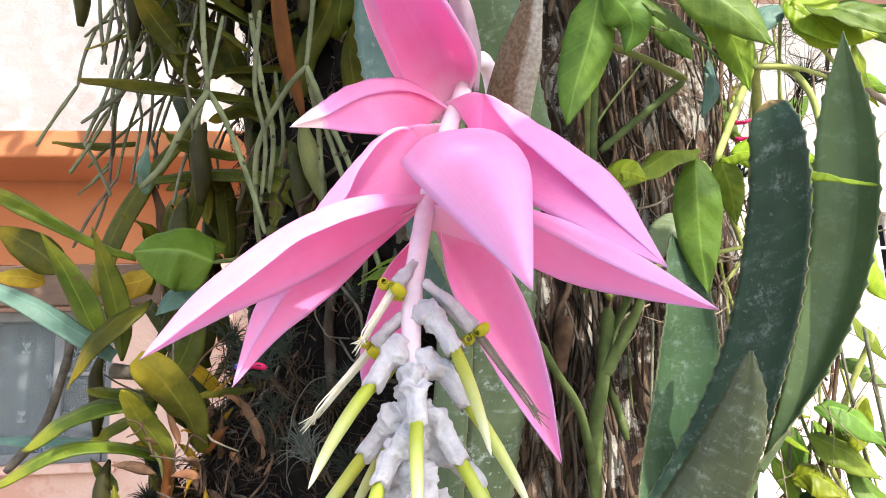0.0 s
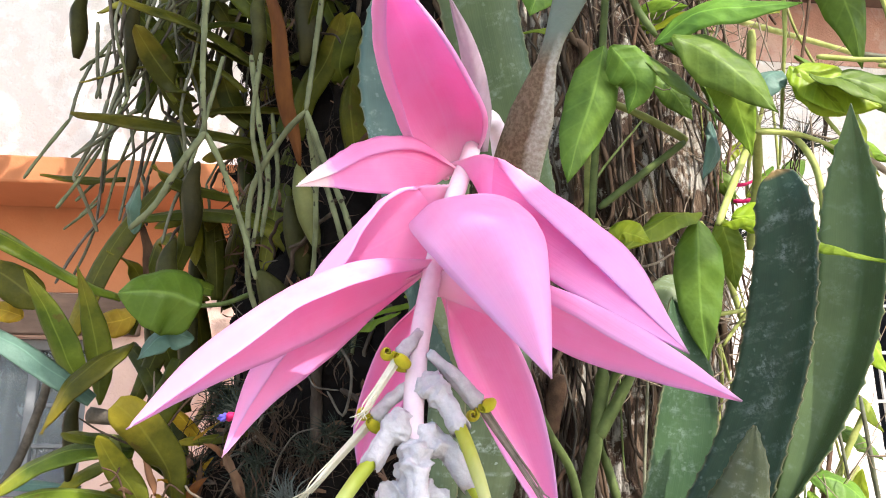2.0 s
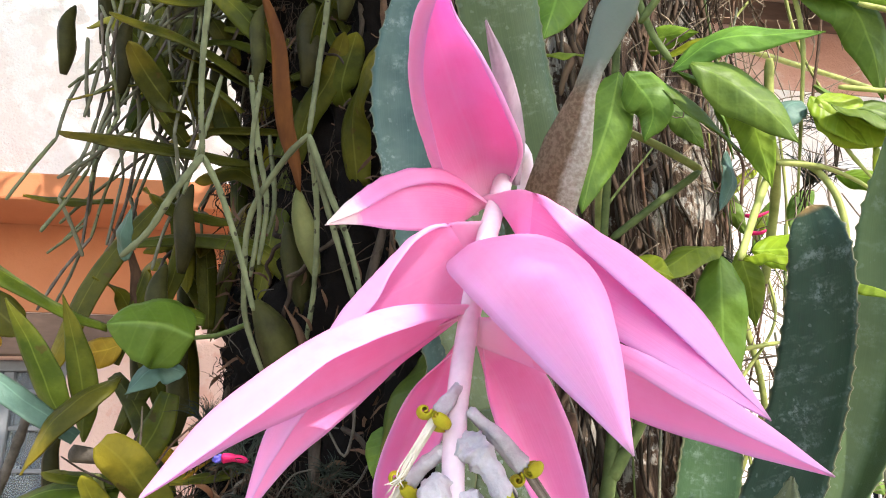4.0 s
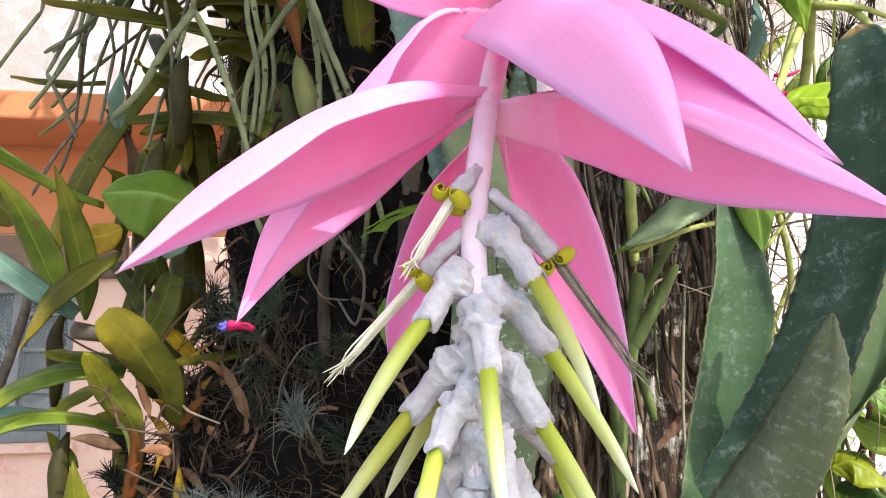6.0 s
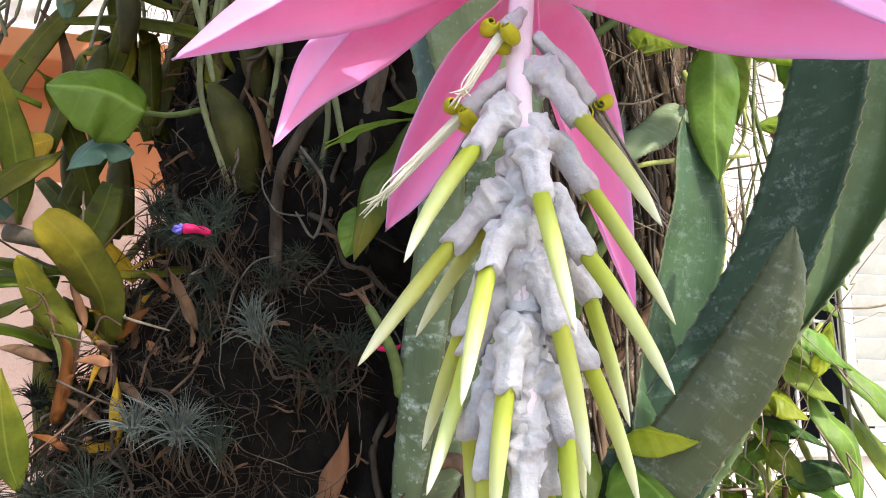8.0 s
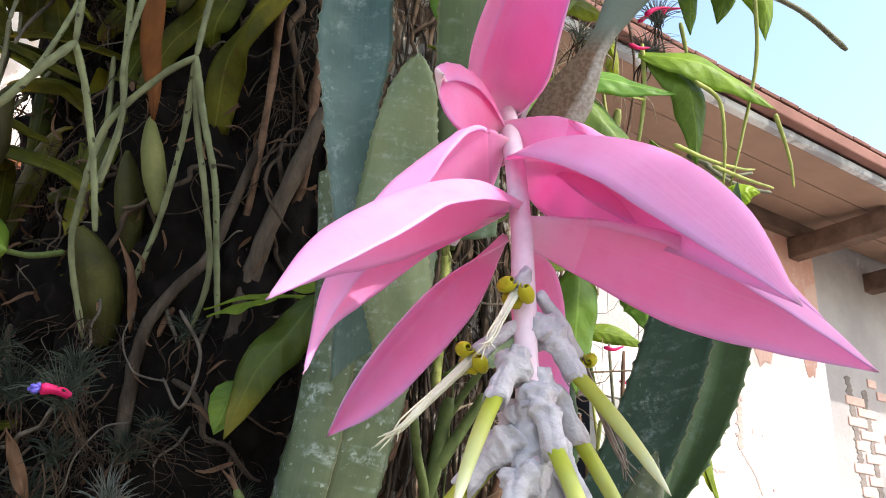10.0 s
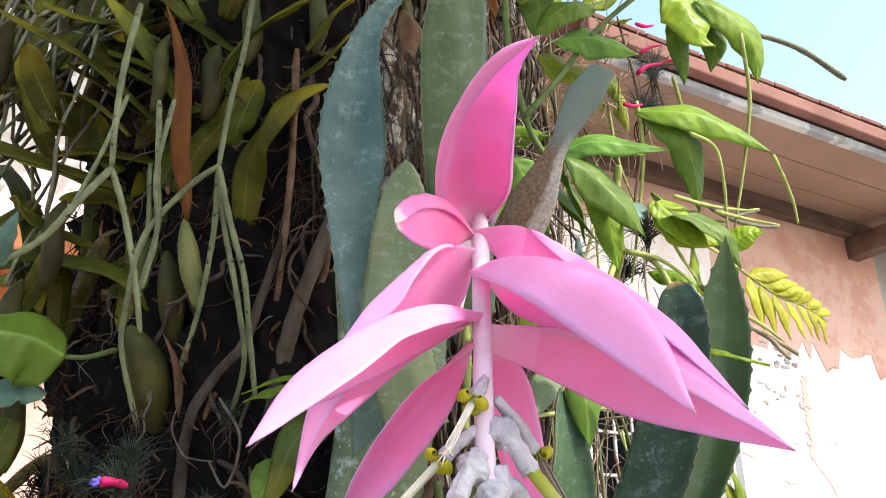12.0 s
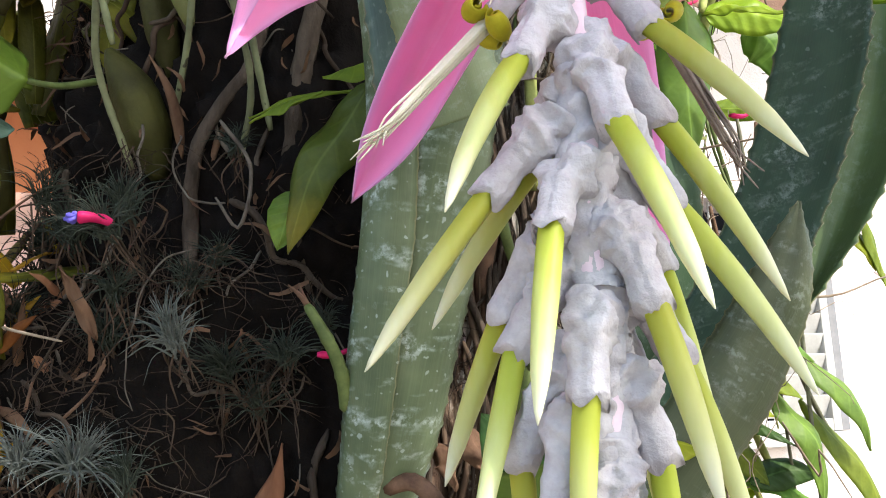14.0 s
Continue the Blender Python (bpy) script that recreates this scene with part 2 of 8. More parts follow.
LEAF_VINE = leaf_material("leaf_vine", (0.30, 0.40, 0.045), (0.17, 0.26, 0.030), 0.50, 0.5, 7.0, (1.0, 1.05, 0.35))
LEAF_YELLOW = leaf_material("leaf_yellow_green", (0.36, 0.42, 0.03), (0.22, 0.30, 0.02), 0.45, 0.4, 7.0, (1.0, 1.0, 0.3))
LEAF_BROAD = leaf_material("leaf_broad", (0.19, 0.31, 0.044), (0.10, 0.18, 0.028), 0.38, 0.48, 6.0, (1.0, 1.05, 0.35), 0.3)
LEAF_CREEPER = leaf_material("leaf_creeper", (0.115, 0.165, 0.024), (0.060, 0.098, 0.015), 0.30, 0.45, 6.0, (1.0, 0.98, 0.3), 0.3, None, 0.35)
LEAF_DARK = leaf_material("leaf_dark", (0.052, 0.105, 0.020), (0.026, 0.056, 0.012), 0.25, 0.5, 8.0, (1.0, 1.05, 0.35), 0.3)
LEAF_ORCHID = leaf_material("leaf_orchid", (0.098, 0.104, 0.012), (0.040, 0.046, 0.007), 0.30, 0.45, 0.0, (1.0, 0.95, 0.25), 0.35, 60.0, 0.25, 0.13)
LEAF_YOUNG = leaf_material("leaf_orchid_young", (0.150, 0.185, 0.018), (0.075, 0.105, 0.011), 0.32, 0.42, 0.0, (1.0, 1.0, 0.3), 0.35, 60.0, 0.30, 0.2)
LEAF_OLD = leaf_material("leaf_orchid_yellowing", (0.150, 0.148, 0.016), (0.072, 0.076, 0.010), 0.34, 0.45, 0.0, (1.0, 0.95, 0.25), 0.3, 70.0, 0.6, 0.14)
LEAF_BLUE = leaf_material("leaf_blue_green", (0.12, 0.20, 0.15), (0.07, 0.13, 0.10), 0.2, 0.5, 0.0, (1.0, 1.0, 0.6), 0.2)
LEAF_GOLD = leaf_material("leaf_golden", (0.55, 0.36, 0.03), (0.35, 0.20, 0.02), 0.4, 0.5, 5.0, (1, 0.9, 0.3))
LEAF_FROND = leaf_material("leaf_frond", (0.52, 0.50, 0.045), (0.38, 0.40, 0.03), 0.5, 0.5, 7.0, (1.0, 0.95, 0.3))
LEAF_ROUND = leaf_material("leaf_round", (0.13, 0.235, 0.030), (0.09, 0.18, 0.022), 0.24, 0.4, 5.0, (1.0, 1.05, 0.35), 0.35)
LEAF_DEAD = plain_material("leaf_dead", (0.20, 0.115, 0.07), (0.07, 0.038, 0.024), 40.0, 0.75, 0.5, 0.003, 0.2, (1, 1, 0.3))
LEAF_RUST = plain_material("leaf_rust", (0.22, 0.080, 0.018), (0.09, 0.030, 0.012), 25.0, 0.6, 0.4, 0.002, 0.3, (1, 1, 0.3))
ROOT_THREAD = plain_material("root_thread", (0.085, 0.058, 0.043), (0.016, 0.011, 0.008), 40.0, 0.9, 0.4, 0.001)
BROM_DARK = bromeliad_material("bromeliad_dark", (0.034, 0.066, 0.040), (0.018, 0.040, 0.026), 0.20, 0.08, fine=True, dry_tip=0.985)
# lit and shaded copies of one leaf green, light put into colour
BROM_LIT = bromeliad_material("bromeliad_lit", (0.078, 0.112, 0.052), (0.046, 0.072, 0.034), 0.14, 0.10, fine=True)
BROM_SHADE = bromeliad_material("bromeliad_shaded", (0.046, 0.088, 0.036), (0.026, 0.056, 0.024), 0.12, 0.10, fine=True)
BROM_PALE = bromeliad_material("bromeliad_pale", (0.19, 0.23, 0.12), (0.11, 0.15, 0.08), 0.25, fine=True)
BROM_BLUE = bromeliad_material("bromeliad_blue", (0.090, 0.145, 0.130), (0.045, 0.085, 0.078), 0.25, fine=True)
BROM_TUBE = bromeliad_material("bromeliad_tube", (0.112, 0.142, 0.078), (0.062, 0.086, 0.046), 0.68, 0.06)
BROM_OLIVE = bromeliad_material("bromeliad_olive", (0.068, 0.080, 0.041), (0.042, 0.053, 0.027), 0.16, 0.08, True)
BROM_INNER = bromeliad_material("bromeliad_inner", (0.105, 0.155, 0.066), (0.075, 0.115, 0.050), 0.12, 0.05, fine=True)
LEAF_FOX = plain_material("leaf_foxy", (0.40, 0.20, 0.11), (0.20, 0.085, 0.045), 30.0, 0.7, 0.5, 0.003, 0.25, (1, 1, 0.3))
BARK_STRIP = plain_material("bark_strip", (0.20, 0.135, 0.092), (0.04, 0.025, 0.018), 30.0, 0.9, 0.6, 0.003, stretch=(1, 1, 0.25))
BROM_OLD = withering_material("bromeliad_withering")
STEM_GREEN = plain_material("stem_green", (0.14, 0.18, 0.06), (0.07, 0.095, 0.032), 60.0, 0.55, 0.3, 0.001, vary=0.4)
STEM_YELLOW = plain_material("stem_yellow_green", (0.36, 0.38, 0.12), (0.20, 0.22, 0.06), 60.0, 0.5, 0.3, 0.001, vary=0.3)
STEM_GREY = plain_material("stem_grey_green", (0.19, 0.19, 0.13), (0.10, 0.095, 0.065), 70.0, 0.6, 0.4, 0.001, vary=0.4)
ROOT_GREY = plain_material("root_grey", (0.17, 0.145, 0.12), (0.06, 0.05, 0.042), 60.0, 0.85, 0.5, 0.002, vary=0.5)
# near-black, so the shade among the roots is put into the colour
ROOT_SHADE = plain_material("root_shade", (0.012, 0.0085, 0.007), (0.004, 0.003, 0.0028), 60.0, 0.95, 0.6, 0.003, vary=0.5)
ROOT_DIM = plain_material("root_weathered", (0.105, 0.080, 0.062), (0.028, 0.020, 0.015), 45.0, 0.9, 0.8, 0.004, stretch=(1, 1, 0.4))
ROOT_BROWN = plain_material("root_brown", (0.17, 0.10, 0.065), (0.06, 0.035, 0.025), 60.0, 0.9, 0.6, 0.002, vary=0.5)
PETAL_BUD = bud_material("petal_bud_green")
PETAL_CURL = plain_material("petal_curl_yellow", (0.56, 0.51, 0.035), (0.36, 0.34, 0.02), 90.0, 0.4, 0.2, 0.001, 0.2)
STAMEN = plain_material("stamen_cream", (0.82, 0.80, 0.70), (0.66, 0.64, 0.50), 120.0, 0.6, 0.2, 0.0005, 0.2)
STAMEN_OLD = plain_material("petal_withered", (0.30, 0.25, 0.22), (0.15, 0.12, 0.11), 120.0, 0.7, 0.3, 0.0005)
WOOL = plain_material("woolly_scurf", (0.56, 0.55, 0.59), (0.36, 0.335, 0.365), 70.0, 0.95, 0.6, 0.0022, spec=0.05)
SCAPE = plain_material("scape_mealy", (0.80, 0.66, 0.75), (0.66, 0.52, 0.62), 45.0, 0.85, 0.25, 0.001, spec=0.1)
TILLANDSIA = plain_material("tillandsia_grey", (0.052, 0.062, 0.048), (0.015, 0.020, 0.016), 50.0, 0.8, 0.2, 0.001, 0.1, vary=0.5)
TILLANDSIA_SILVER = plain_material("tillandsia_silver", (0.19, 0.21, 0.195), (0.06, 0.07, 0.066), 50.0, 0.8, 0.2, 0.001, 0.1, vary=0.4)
MAGENTA = plain_material("flower_magenta", (0.75, 0.03, 0.17), (0.50, 0.015, 0.10), 60.0, 0.5, 0.2, 0.001, 0.2)
VIOLET = plain_material("flower_violet", (0.18, 0.16, 0.68), (0.11, 0.09, 0.45), 60.0, 0.5, 0.2, 0.001, 0.2)
BARK = bark_material("bark")
WALL_PINK = stucco_material("stucco_pink", (0.62, 0.37, 0.30), (0.53, 0.29, 0.23), (0.80, 0.74, 0.70), 0.16)
WALL_PALE = stucco_material("stucco_pale", (0.86, 0.82, 0.80), (0.78, 0.71, 0.69), (0.68, 0.48, 0.42), 0.30, 0.9)
PAINT_ORANGE = stucco_material("paint_orange", (0.56, 0.22, 0.105), (0.46, 0.165, 0.075), bumpy=0.2)
SOFFIT = stucco_material("soffit_boards", (0.33, 0.22, 0.165), (0.25, 0.165, 0.125), bumpy=0.2)
ROOF_RED = stucco_material("roof_red", (0.26, 0.13, 0.11), (0.17, 0.085, 0.07), bumpy=0.3)
GREY_METAL = stucco_material("zinc", (0.42, 0.42, 0.43), (0.26, 0.26, 0.28), (0.65, 0.65, 0.65), 0.5, 0.2)
TIMBER = plain_material("weathered_timber", (0.20, 0.13, 0.10), (0.10, 0.065, 0.05), 12.0, 0.8, 0.4, 0.004, stretch=(0.3, 1, 1))
FRAME_GREY = plain_material("frame_grey_paint", (0.24, 0.24, 0.25), (0.17, 0.17, 0.18), 14.0, 0.6, 0.2, 0.002)
SHUTTER_WHITE = plain_material("shutter_white_paint", (0.50, 0.49, 0.47), (0.40, 0.39, 0.37), 14.0, 0.55, 0.2, 0.002)
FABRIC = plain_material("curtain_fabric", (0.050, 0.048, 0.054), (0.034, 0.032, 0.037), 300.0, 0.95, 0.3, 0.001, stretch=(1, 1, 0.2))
FABRIC_MOTIF = plain_material("curtain_motif", (0.27, 0.265, 0.27), (0.20, 0.195, 0.20), 300.0, 0.95, 0.3, 0.001)
# near-black paint stands in for the shade inside the rooms
ROOM_SHADE = plain_material("room_shade", (0.03, 0.03, 0.035), (0.02, 0.02, 0.022), 8.0, 0.9, 0.1, 0.001)
PAVING = stucco_material("paving", (0.34, 0.31, 0.27), (0.22, 0.20, 0.17), bumpy=0.4)


# ---- mesh builders ----
def spline(points, count):
    """Even steps along a smooth line through the points."""
    p = [Vector(q) for q in points]
    if len(p) == 2:
        p.insert(1, (p[0] + p[1]) / 2)
    p = [p[0] * 2 - p[1]] + p + [p[-1] * 2 - p[-2]]
    dense = []
    for a, b, c, d in zip(p, p[1:], p[2:], p[3:]):
        for i in range(12):
            s = i / 12
            dense.append(0.5 * (2 * b + (c - a) * s + (2 * a - 5 * b + 4 * c - d) * s * s + (3 * b - a - 3 * c + d) * s ** 3))
    dense.append(p[-2])
    run = [0.0]
    for a, b in zip(dense, dense[1:]):
        run.append(run[-1] + (b - a).length)
    xs = np.linspace(0, run[-1], count)
    arr = np.array(dense)
    return [Vector([float(np.interp(x, run, arr[:, k])) for k in range(3)]) for x in xs]


def tangents(line):
    return [(line[min(i + 1, len(line) - 1)] - line[max(i - 1, 0)]).normalized() for i in range(len(line))]


LANCE = [(0, 0.10), (0.06, 0.35), (0.2, 0.82), (0.38, 1.0), (0.6, 0.84), (0.8, 0.48), (0.93, 0.16), (1, 0.01)]
STRAP = [(0, 0.55), (0.12, 0.72), (0.45, 1.0), (0.75, 0.92), (0.9, 0.66), (0.97, 0.36), (1, 0.05)]
BRACT = [(0, 0.34), (0.08, 0.56), (0.26, 0.95), (0.45, 1.0), (0.65, 0.80), (0.83, 0.42), (0.94, 0.15), (1, 0.015)]
SWORD = [(0, 0.9), (0.3, 1.0), (0.65, 0.95), (0.85, 0.68), (0.95, 0.33), (1, 0.02)]
BLUNT = [(0, 0.85), (0.4, 1.0), (0.8, 0.96), (0.93, 0.82), (0.985, 0.55), (1, 0.40)]
OVATE = [(0, 0.06), (0.05, 0.45), (0.2, 0.9), (0.4, 1.0), (0.65, 0.82), (0.85, 0.42), (0.95, 0.14), (1, 0.01)]
ROUND = [(0, 0.62), (0.06, 0.86), (0.25, 1.0), (0.5, 0.98), (0.75, 0.78), (0.9, 0.5), (1, 0.08)]


def shell(name, rows, normals, thick, uvs, two_faced=False):
    """A closed thin sheet from a grid of places and normals."""
    nu, nv = len(rows), len(rows[0])
    top = [p + n * thick / 2 for r, m in zip(rows, normals) for p, n in zip(r, m)]
    low = [p - n * thick / 2 for r, m in zip(rows, normals) for p, n in zip(r, m)]
    off, faces = nu * nv, []
    for i in range(nu - 1):
        for j in range(nv - 1):
            a, b, c, d = i * nv + j, i * nv + j + 1, (i + 1) * nv + j + 1, (i + 1) * nv + j
            faces += [(a, b, c, d), (off + d, off + c, off + b, off + a)]
        for j in (0, nv - 1):
            a, d = i * nv + j, (i + 1) * nv + j
            faces.append((a, d, off + d, off + a) if j == 0 else (d, a, off + a, off + d))
    for i in (0, nu - 1):
        for j in range(nv - 1):
            a, b = i * nv + j, i * nv + j + 1
            faces.append((b, a, off + a, off + b) if i == 0 else (a, b, off + b, off + a))
    me = bpy.data.meshes.new(name)
    me.from_pydata([tuple(v) for v in top + low], [], faces)
    layer = me.uv_layers.new(name="UVMap")
    if two_faced:
        me.polygons.foreach_set("material_index", [1 if min(f) >= off else 0 for f in faces])
    index = np.zeros(len(me.loops), dtype=np.int32)
    me.loops.foreach_get("vertex_index", index)
    layer.data.foreach_set("uv", np.array(uvs + uvs)[index].ravel())
    me.polygons.foreach_set("use_smooth", [True] * len(me.polygons))
    return me


def blade(name, points, width, up=(0, 0, 1), profile=LANCE, cup=0.5, thick=0.0012, twist=(0, 0), wave=0.0, waves=3.0, teeth=0.0, fold=0.0, rough=0.0, nu=18, nv=8, lobes=0.0, two_faced=False):
    """A leaf or bract: a sheet along a line, cupped, with the outline of the profile. cup: half the arc in radians; fold: a keel's share."""
    line = spline(points, nu + 1)
    tan = tangents(line)
    us, ws = zip(*profile)
    rows, norms, uvs = [], [], []
    seed = random.random() * 50
    side_old = None
    for i, (p, t) in enumerate(zip(line, tan)):
        u = i / nu
        s = t.cross(Vector(up))
        if s.length < 0.05 and side_old:
            s = side_old.copy()
        s.normalize()
        if side_old and s.dot(side_old) < 0:
            s.negate()
        side_old = s
        n = s.cross(t).normalized()
        a = radians(twist[0] + (twist[1] - twist[0]) * u)
        s, n = s * math.cos(a) + n * math.sin(a), n * math.cos(a) - s * math.sin(a)
        half = 0.5 * width * float(np.interp(u, us, ws))
        if lobes:
            half *= 1 - lobes + lobes * abs(math.sin(u * 3.1416 * 5))
        row, norm = [], []
        for j in range(nv + 1):
            v = 2 * j / nv - 1
            h = half
            if teeth and abs(v) == 1:
                h += teeth * (2.6 if i % 4 == 0 else -0.3 if i % 4 == 1 else 0)
            c = cup if abs(cup) > 0.02 else 0.02
            x = math.sin(v * c) / math.sin(min(abs(c), 1.57)) * (1 if c > 0 else -1)
            y = -(1 - math.cos(v * c)) / math.sin(min(abs(c), 1.57)) * (1 if c > 0 else -1) * (1 if c > 0 else -1) - fold * abs(v)
            if c < 0:
                y = (1 - math.cos(v * c)) / math.sin(min(abs(c), 1.57)) - fold * abs(v)
                x = math.sin(v * abs(c)) / math.sin(min(abs(c), 1.57))
            q = p + s * (x * h) + n * (y * h)
            if wave:
                q += n * (wave * half * abs(v) * math.sin(u * waves * 6.283 + (1.7 if v > 0 else 0) + seed))
            if rough:
                q += n * (rough * noise.noise(Vector((u * 5 + seed, v * 1.5, seed))))
            row.append(q)
            m = (n * math.cos(v * c) + s * math.sin(v * c)) if c > 0 else (n * math.cos(v * c) - s * math.sin(v * abs(c)))
            norm.append(m)
            uvs.append(((v + 1) / 2, u))
        rows.append(row)
        norms.append(norm)
    return shell(name, rows, norms, thick, uvs, two_faced)


def tube_into(bm, points, r0, r1, sides=8, steps=None, bumps=0.0, knots=0, flat=1.0):
    line = spline(points, (steps or 4 * len(points)) + 1)
    tan = tangents(line)
    side = tan[0].orthogonal().normalized()
    rings = []
    seed = random.random() * 90
    for i, (p, t) in enumerate(zip(line, tan)):
        u = i / (len(line) - 1)
        side = (side - t * side.dot(t)).normalized()
        other = t.cross(side)
        r = r0 + (r1 - r0) * u
        if knots:
            r *= 1 + 0.14 * max(0, math.cos(u * knots * 6.283)) ** 8
        if i == 0 or i == len(line) - 1:
            r *= 0.6
        ring = []
        for j in range(sides):
            a = 6.28318 * j / sides
            d = side * math.cos(a) + other * (math.sin(a) * flat)
            k = 1 + bumps * noise.noise(p * 60 + d * 1.5 + Vector((seed, 0, 0)))
            ring.append(bm.verts.new(p + d * (r * k)))
        rings.append(ring)
    for a, b in zip(rings, rings[1:]):
        for j in range(sides):
            bm.faces.new((a[j], a[(j + 1) % sides], b[(j + 1) % sides], b[j]))
    bm.faces.new(rings[0][::-1])
    bm.faces.new(rings[-1])


def mesh_of(bm, name, smooth=True):
    me = bpy.data.meshes.new(name)
    bm.to_mesh(me)
    bm.free()
    if smooth:
        me.polygons.foreach_set("use_smooth", [True] * len(me.polygons))
    return me


def tube(name, points, r0, r1, sides=8, steps=None, bumps=0.0, knots=0, flat=1.0):
    bm = bmesh.new()
    tube_into(bm, points, r0, r1, sides, steps, bumps, knots, flat)
    return mesh_of(bm, name)


def thing(name, base, label, category, group="", kind=""):
    """An Empty at the base of a thing, which parents its parts."""
    e = new(name)
    e.empty_display_size = 0.02
    e.location = base
    return tagged(e, label, category, group, kind)


def part(name, me, material, parent, label=""):
    """One mesh, given in world places, as a part of a thing or of a part."""
    root = parent if parent.parent is None else parent.parent
    shift = -Vector(root.location)
    me.transform(Matrix.Translation(shift))
    me.materials.append(material)
    ob = new(name, me)
    ob.parent = parent
    return tagged(ob, label) if label else ob


def single(name, me, material, label, category, group="", kind=""):
    me.materials.append(material)
    return tagged(new(name, me), label, category, group, kind)


def box_mesh(name, x0, x1, y0, y1, z0, z1, bevel=0.004, m=None):
    bm = bmesh.new()
    bmesh.ops.create_cube(bm, size=1.0)
    bmesh.ops.scale(bm, vec=(x1 - x0, y1 - y0, z1 - z0), verts=bm.verts)
    bmesh.ops.translate(bm, vec=((x0 + x1) / 2, (y0 + y1) / 2, (z0 + z1) / 2), verts=bm.verts)
    if bevel:
        bmesh.ops.bevel(bm, geom=bm.edges[:], offset=bevel, segments=2, affect="EDGES", profile=0.5)
    me = mesh_of(bm, name, False)
    if m:
        me.transform(m)
    return me


# ---- the house and the ground ----
FACADE = pose(0, 2.76, 0, 0, 0, 6.28)


def wall_with_holes(name, x0, x1, z0, z1, thick, holes):
    """A wall along x whose openings go through it: (x0, x1, z0, z1) each."""
    xs = sorted({x0, x1, *[h[0] for h in holes], *[h[1] for h in holes]})
    zs = sorted({z0, z1, *[h[2] for h in holes], *[h[3] for h in holes]})
    bm = bmesh.new()
    for a, b in zip(xs, xs[1:]):
        for c, d in zip(zs, zs[1:]):
            if any(h[0] <= a and b <= h[1] and h[2] <= c and d <= h[3] for h in holes):
                continue
            v = [bm.verts.new((x, y, z)) for y in (0, thick) for x, z in ((a, c), (b, c), (b, d), (a, d))]
            for f in ((0, 1, 2, 3), (7, 6, 5, 4), (0, 4, 5, 1), (1, 5, 6, 2), (2, 6, 7, 3), (3, 7, 4, 0)):
                bm.faces.new([v[i] for i in f])
    bmesh.ops.remove_doubles(bm, verts=bm.verts, dist=1e-5)
    inner = {}
    for f in bm.faces:
        inner.setdefault(frozenset(f.verts), []).append(f)
    bmesh.ops.delete(bm, geom=[f for group in inner.values() if len(group) > 1 for f in group], context="FACES")
    bmesh.ops.recalc_face_normals(bm, faces=bm.faces)
    me = mesh_of(bm, name, False)
    me.transform(FACADE)
    return me


def house_box(name, x0, x1, y0, y1, z0, z1, bevel=0.004):
    return box_mesh(name, x0, x1, y0, y1, z0, z1, bevel, FACADE)


def sheet_ground():
    bm = bmesh.new()
    bmesh.ops.create_grid(bm, x_segments=60, y_segments=60, size=0.5)
    for v in bm.verts:
        v.co.x, v.co.y = math.copysign(abs(v.co.x * 2) ** 3 * 400, v.co.x), math.copysign(abs(v.co.y * 2) ** 3 * 400, v.co.y)
    return mesh_of(bm, "ground")


single("ground", sheet_ground(), PAVING, "sunlit pale concrete yard round the tree", "ground", kind="structure")
WIN = (-2.10, -1.10, 1.45, 1.95)
SHUT = (1.66, 2.42, 1.30, 2.26)
single("wall_left_upper", wall_with_holes("wall_left_upper", -7.0, 0.7, 2.48, 4.6, 0.22, []), WALL_PALE, "sunlit pale rough stucco wall above the orange ledge", "wall", kind="structure")
single("wall_left_band", wall_with_holes("wall_left_band", -7.0, 0.7, 2.10, 2.478, 0.22, []), PAINT_ORANGE, "orange painted wall band under the ledge", "wall", kind="structure")
single("wall_left_lower", wall_with_holes("wall_left_lower", -7.0, 0.7, 0.0, 2.098, 0.22, [WIN]), WALL_PINK, "salmon pink stucco wall round the window", "wall", kind="structure")
# Pink above, pale below: eaves' shade and sun are put into the colours.
single("wall_right", wall_with_holes("wall_right", 2.502, 3.86, 2.702, 3.62, 0.22, []), WALL_PINK, "salmon pink wall under the eaves above the plaster", "wall", kind="structure")
single("wall_right_lower", wall_with_holes("wall_right_lower", 2.502, 3.86, 0.0, 2.70, 0.22, []), WALL_PALE, "pale plaster wall with its sunlit tone painted in", "wall", kind="structure")
single("wall_middle", wall_with_holes("wall_middle", 0.702, 2.50, 0.0, 3.12, 0.22, [SHUT]), WALL_PALE, "pale plaster wall round the shuttered window, sunlit tone painted in", "wall", kind="structure")
single("wall_middle_upper", wall_with_holes("wall_middle_upper", 0.702, 2.50, 3.122, 3.62, 0.22, []), WALL_PINK, "salmon pink wall under the eaves", "wall", kind="structure")
single("wall_side", house_box("wall_side", 3.862, 9.0, 0.05, 0.25, 0.0, 3.6, 0), stucco_material("stucco_grey", (0.45, 0.41, 0.40), (0.33, 0.30, 0.30)), "grey rendered wall set back behind the corner", "wall", kind="structure")
single("ledge", house_box("ledge", -7.0, 0.69, -0.26, -0.003, 2.39, 2.48, 0.008), PAINT_ORANGE, "orange painted concrete ledge over the window", "ledge", kind="structure")
single("lintel", house_box("lintel", -2.35, -0.95, -0.035, -0.003, 1.955, 2.09, 0.006), TIMBER, "grey-brown weathered lintel above the window", "lintel", kind="structure")


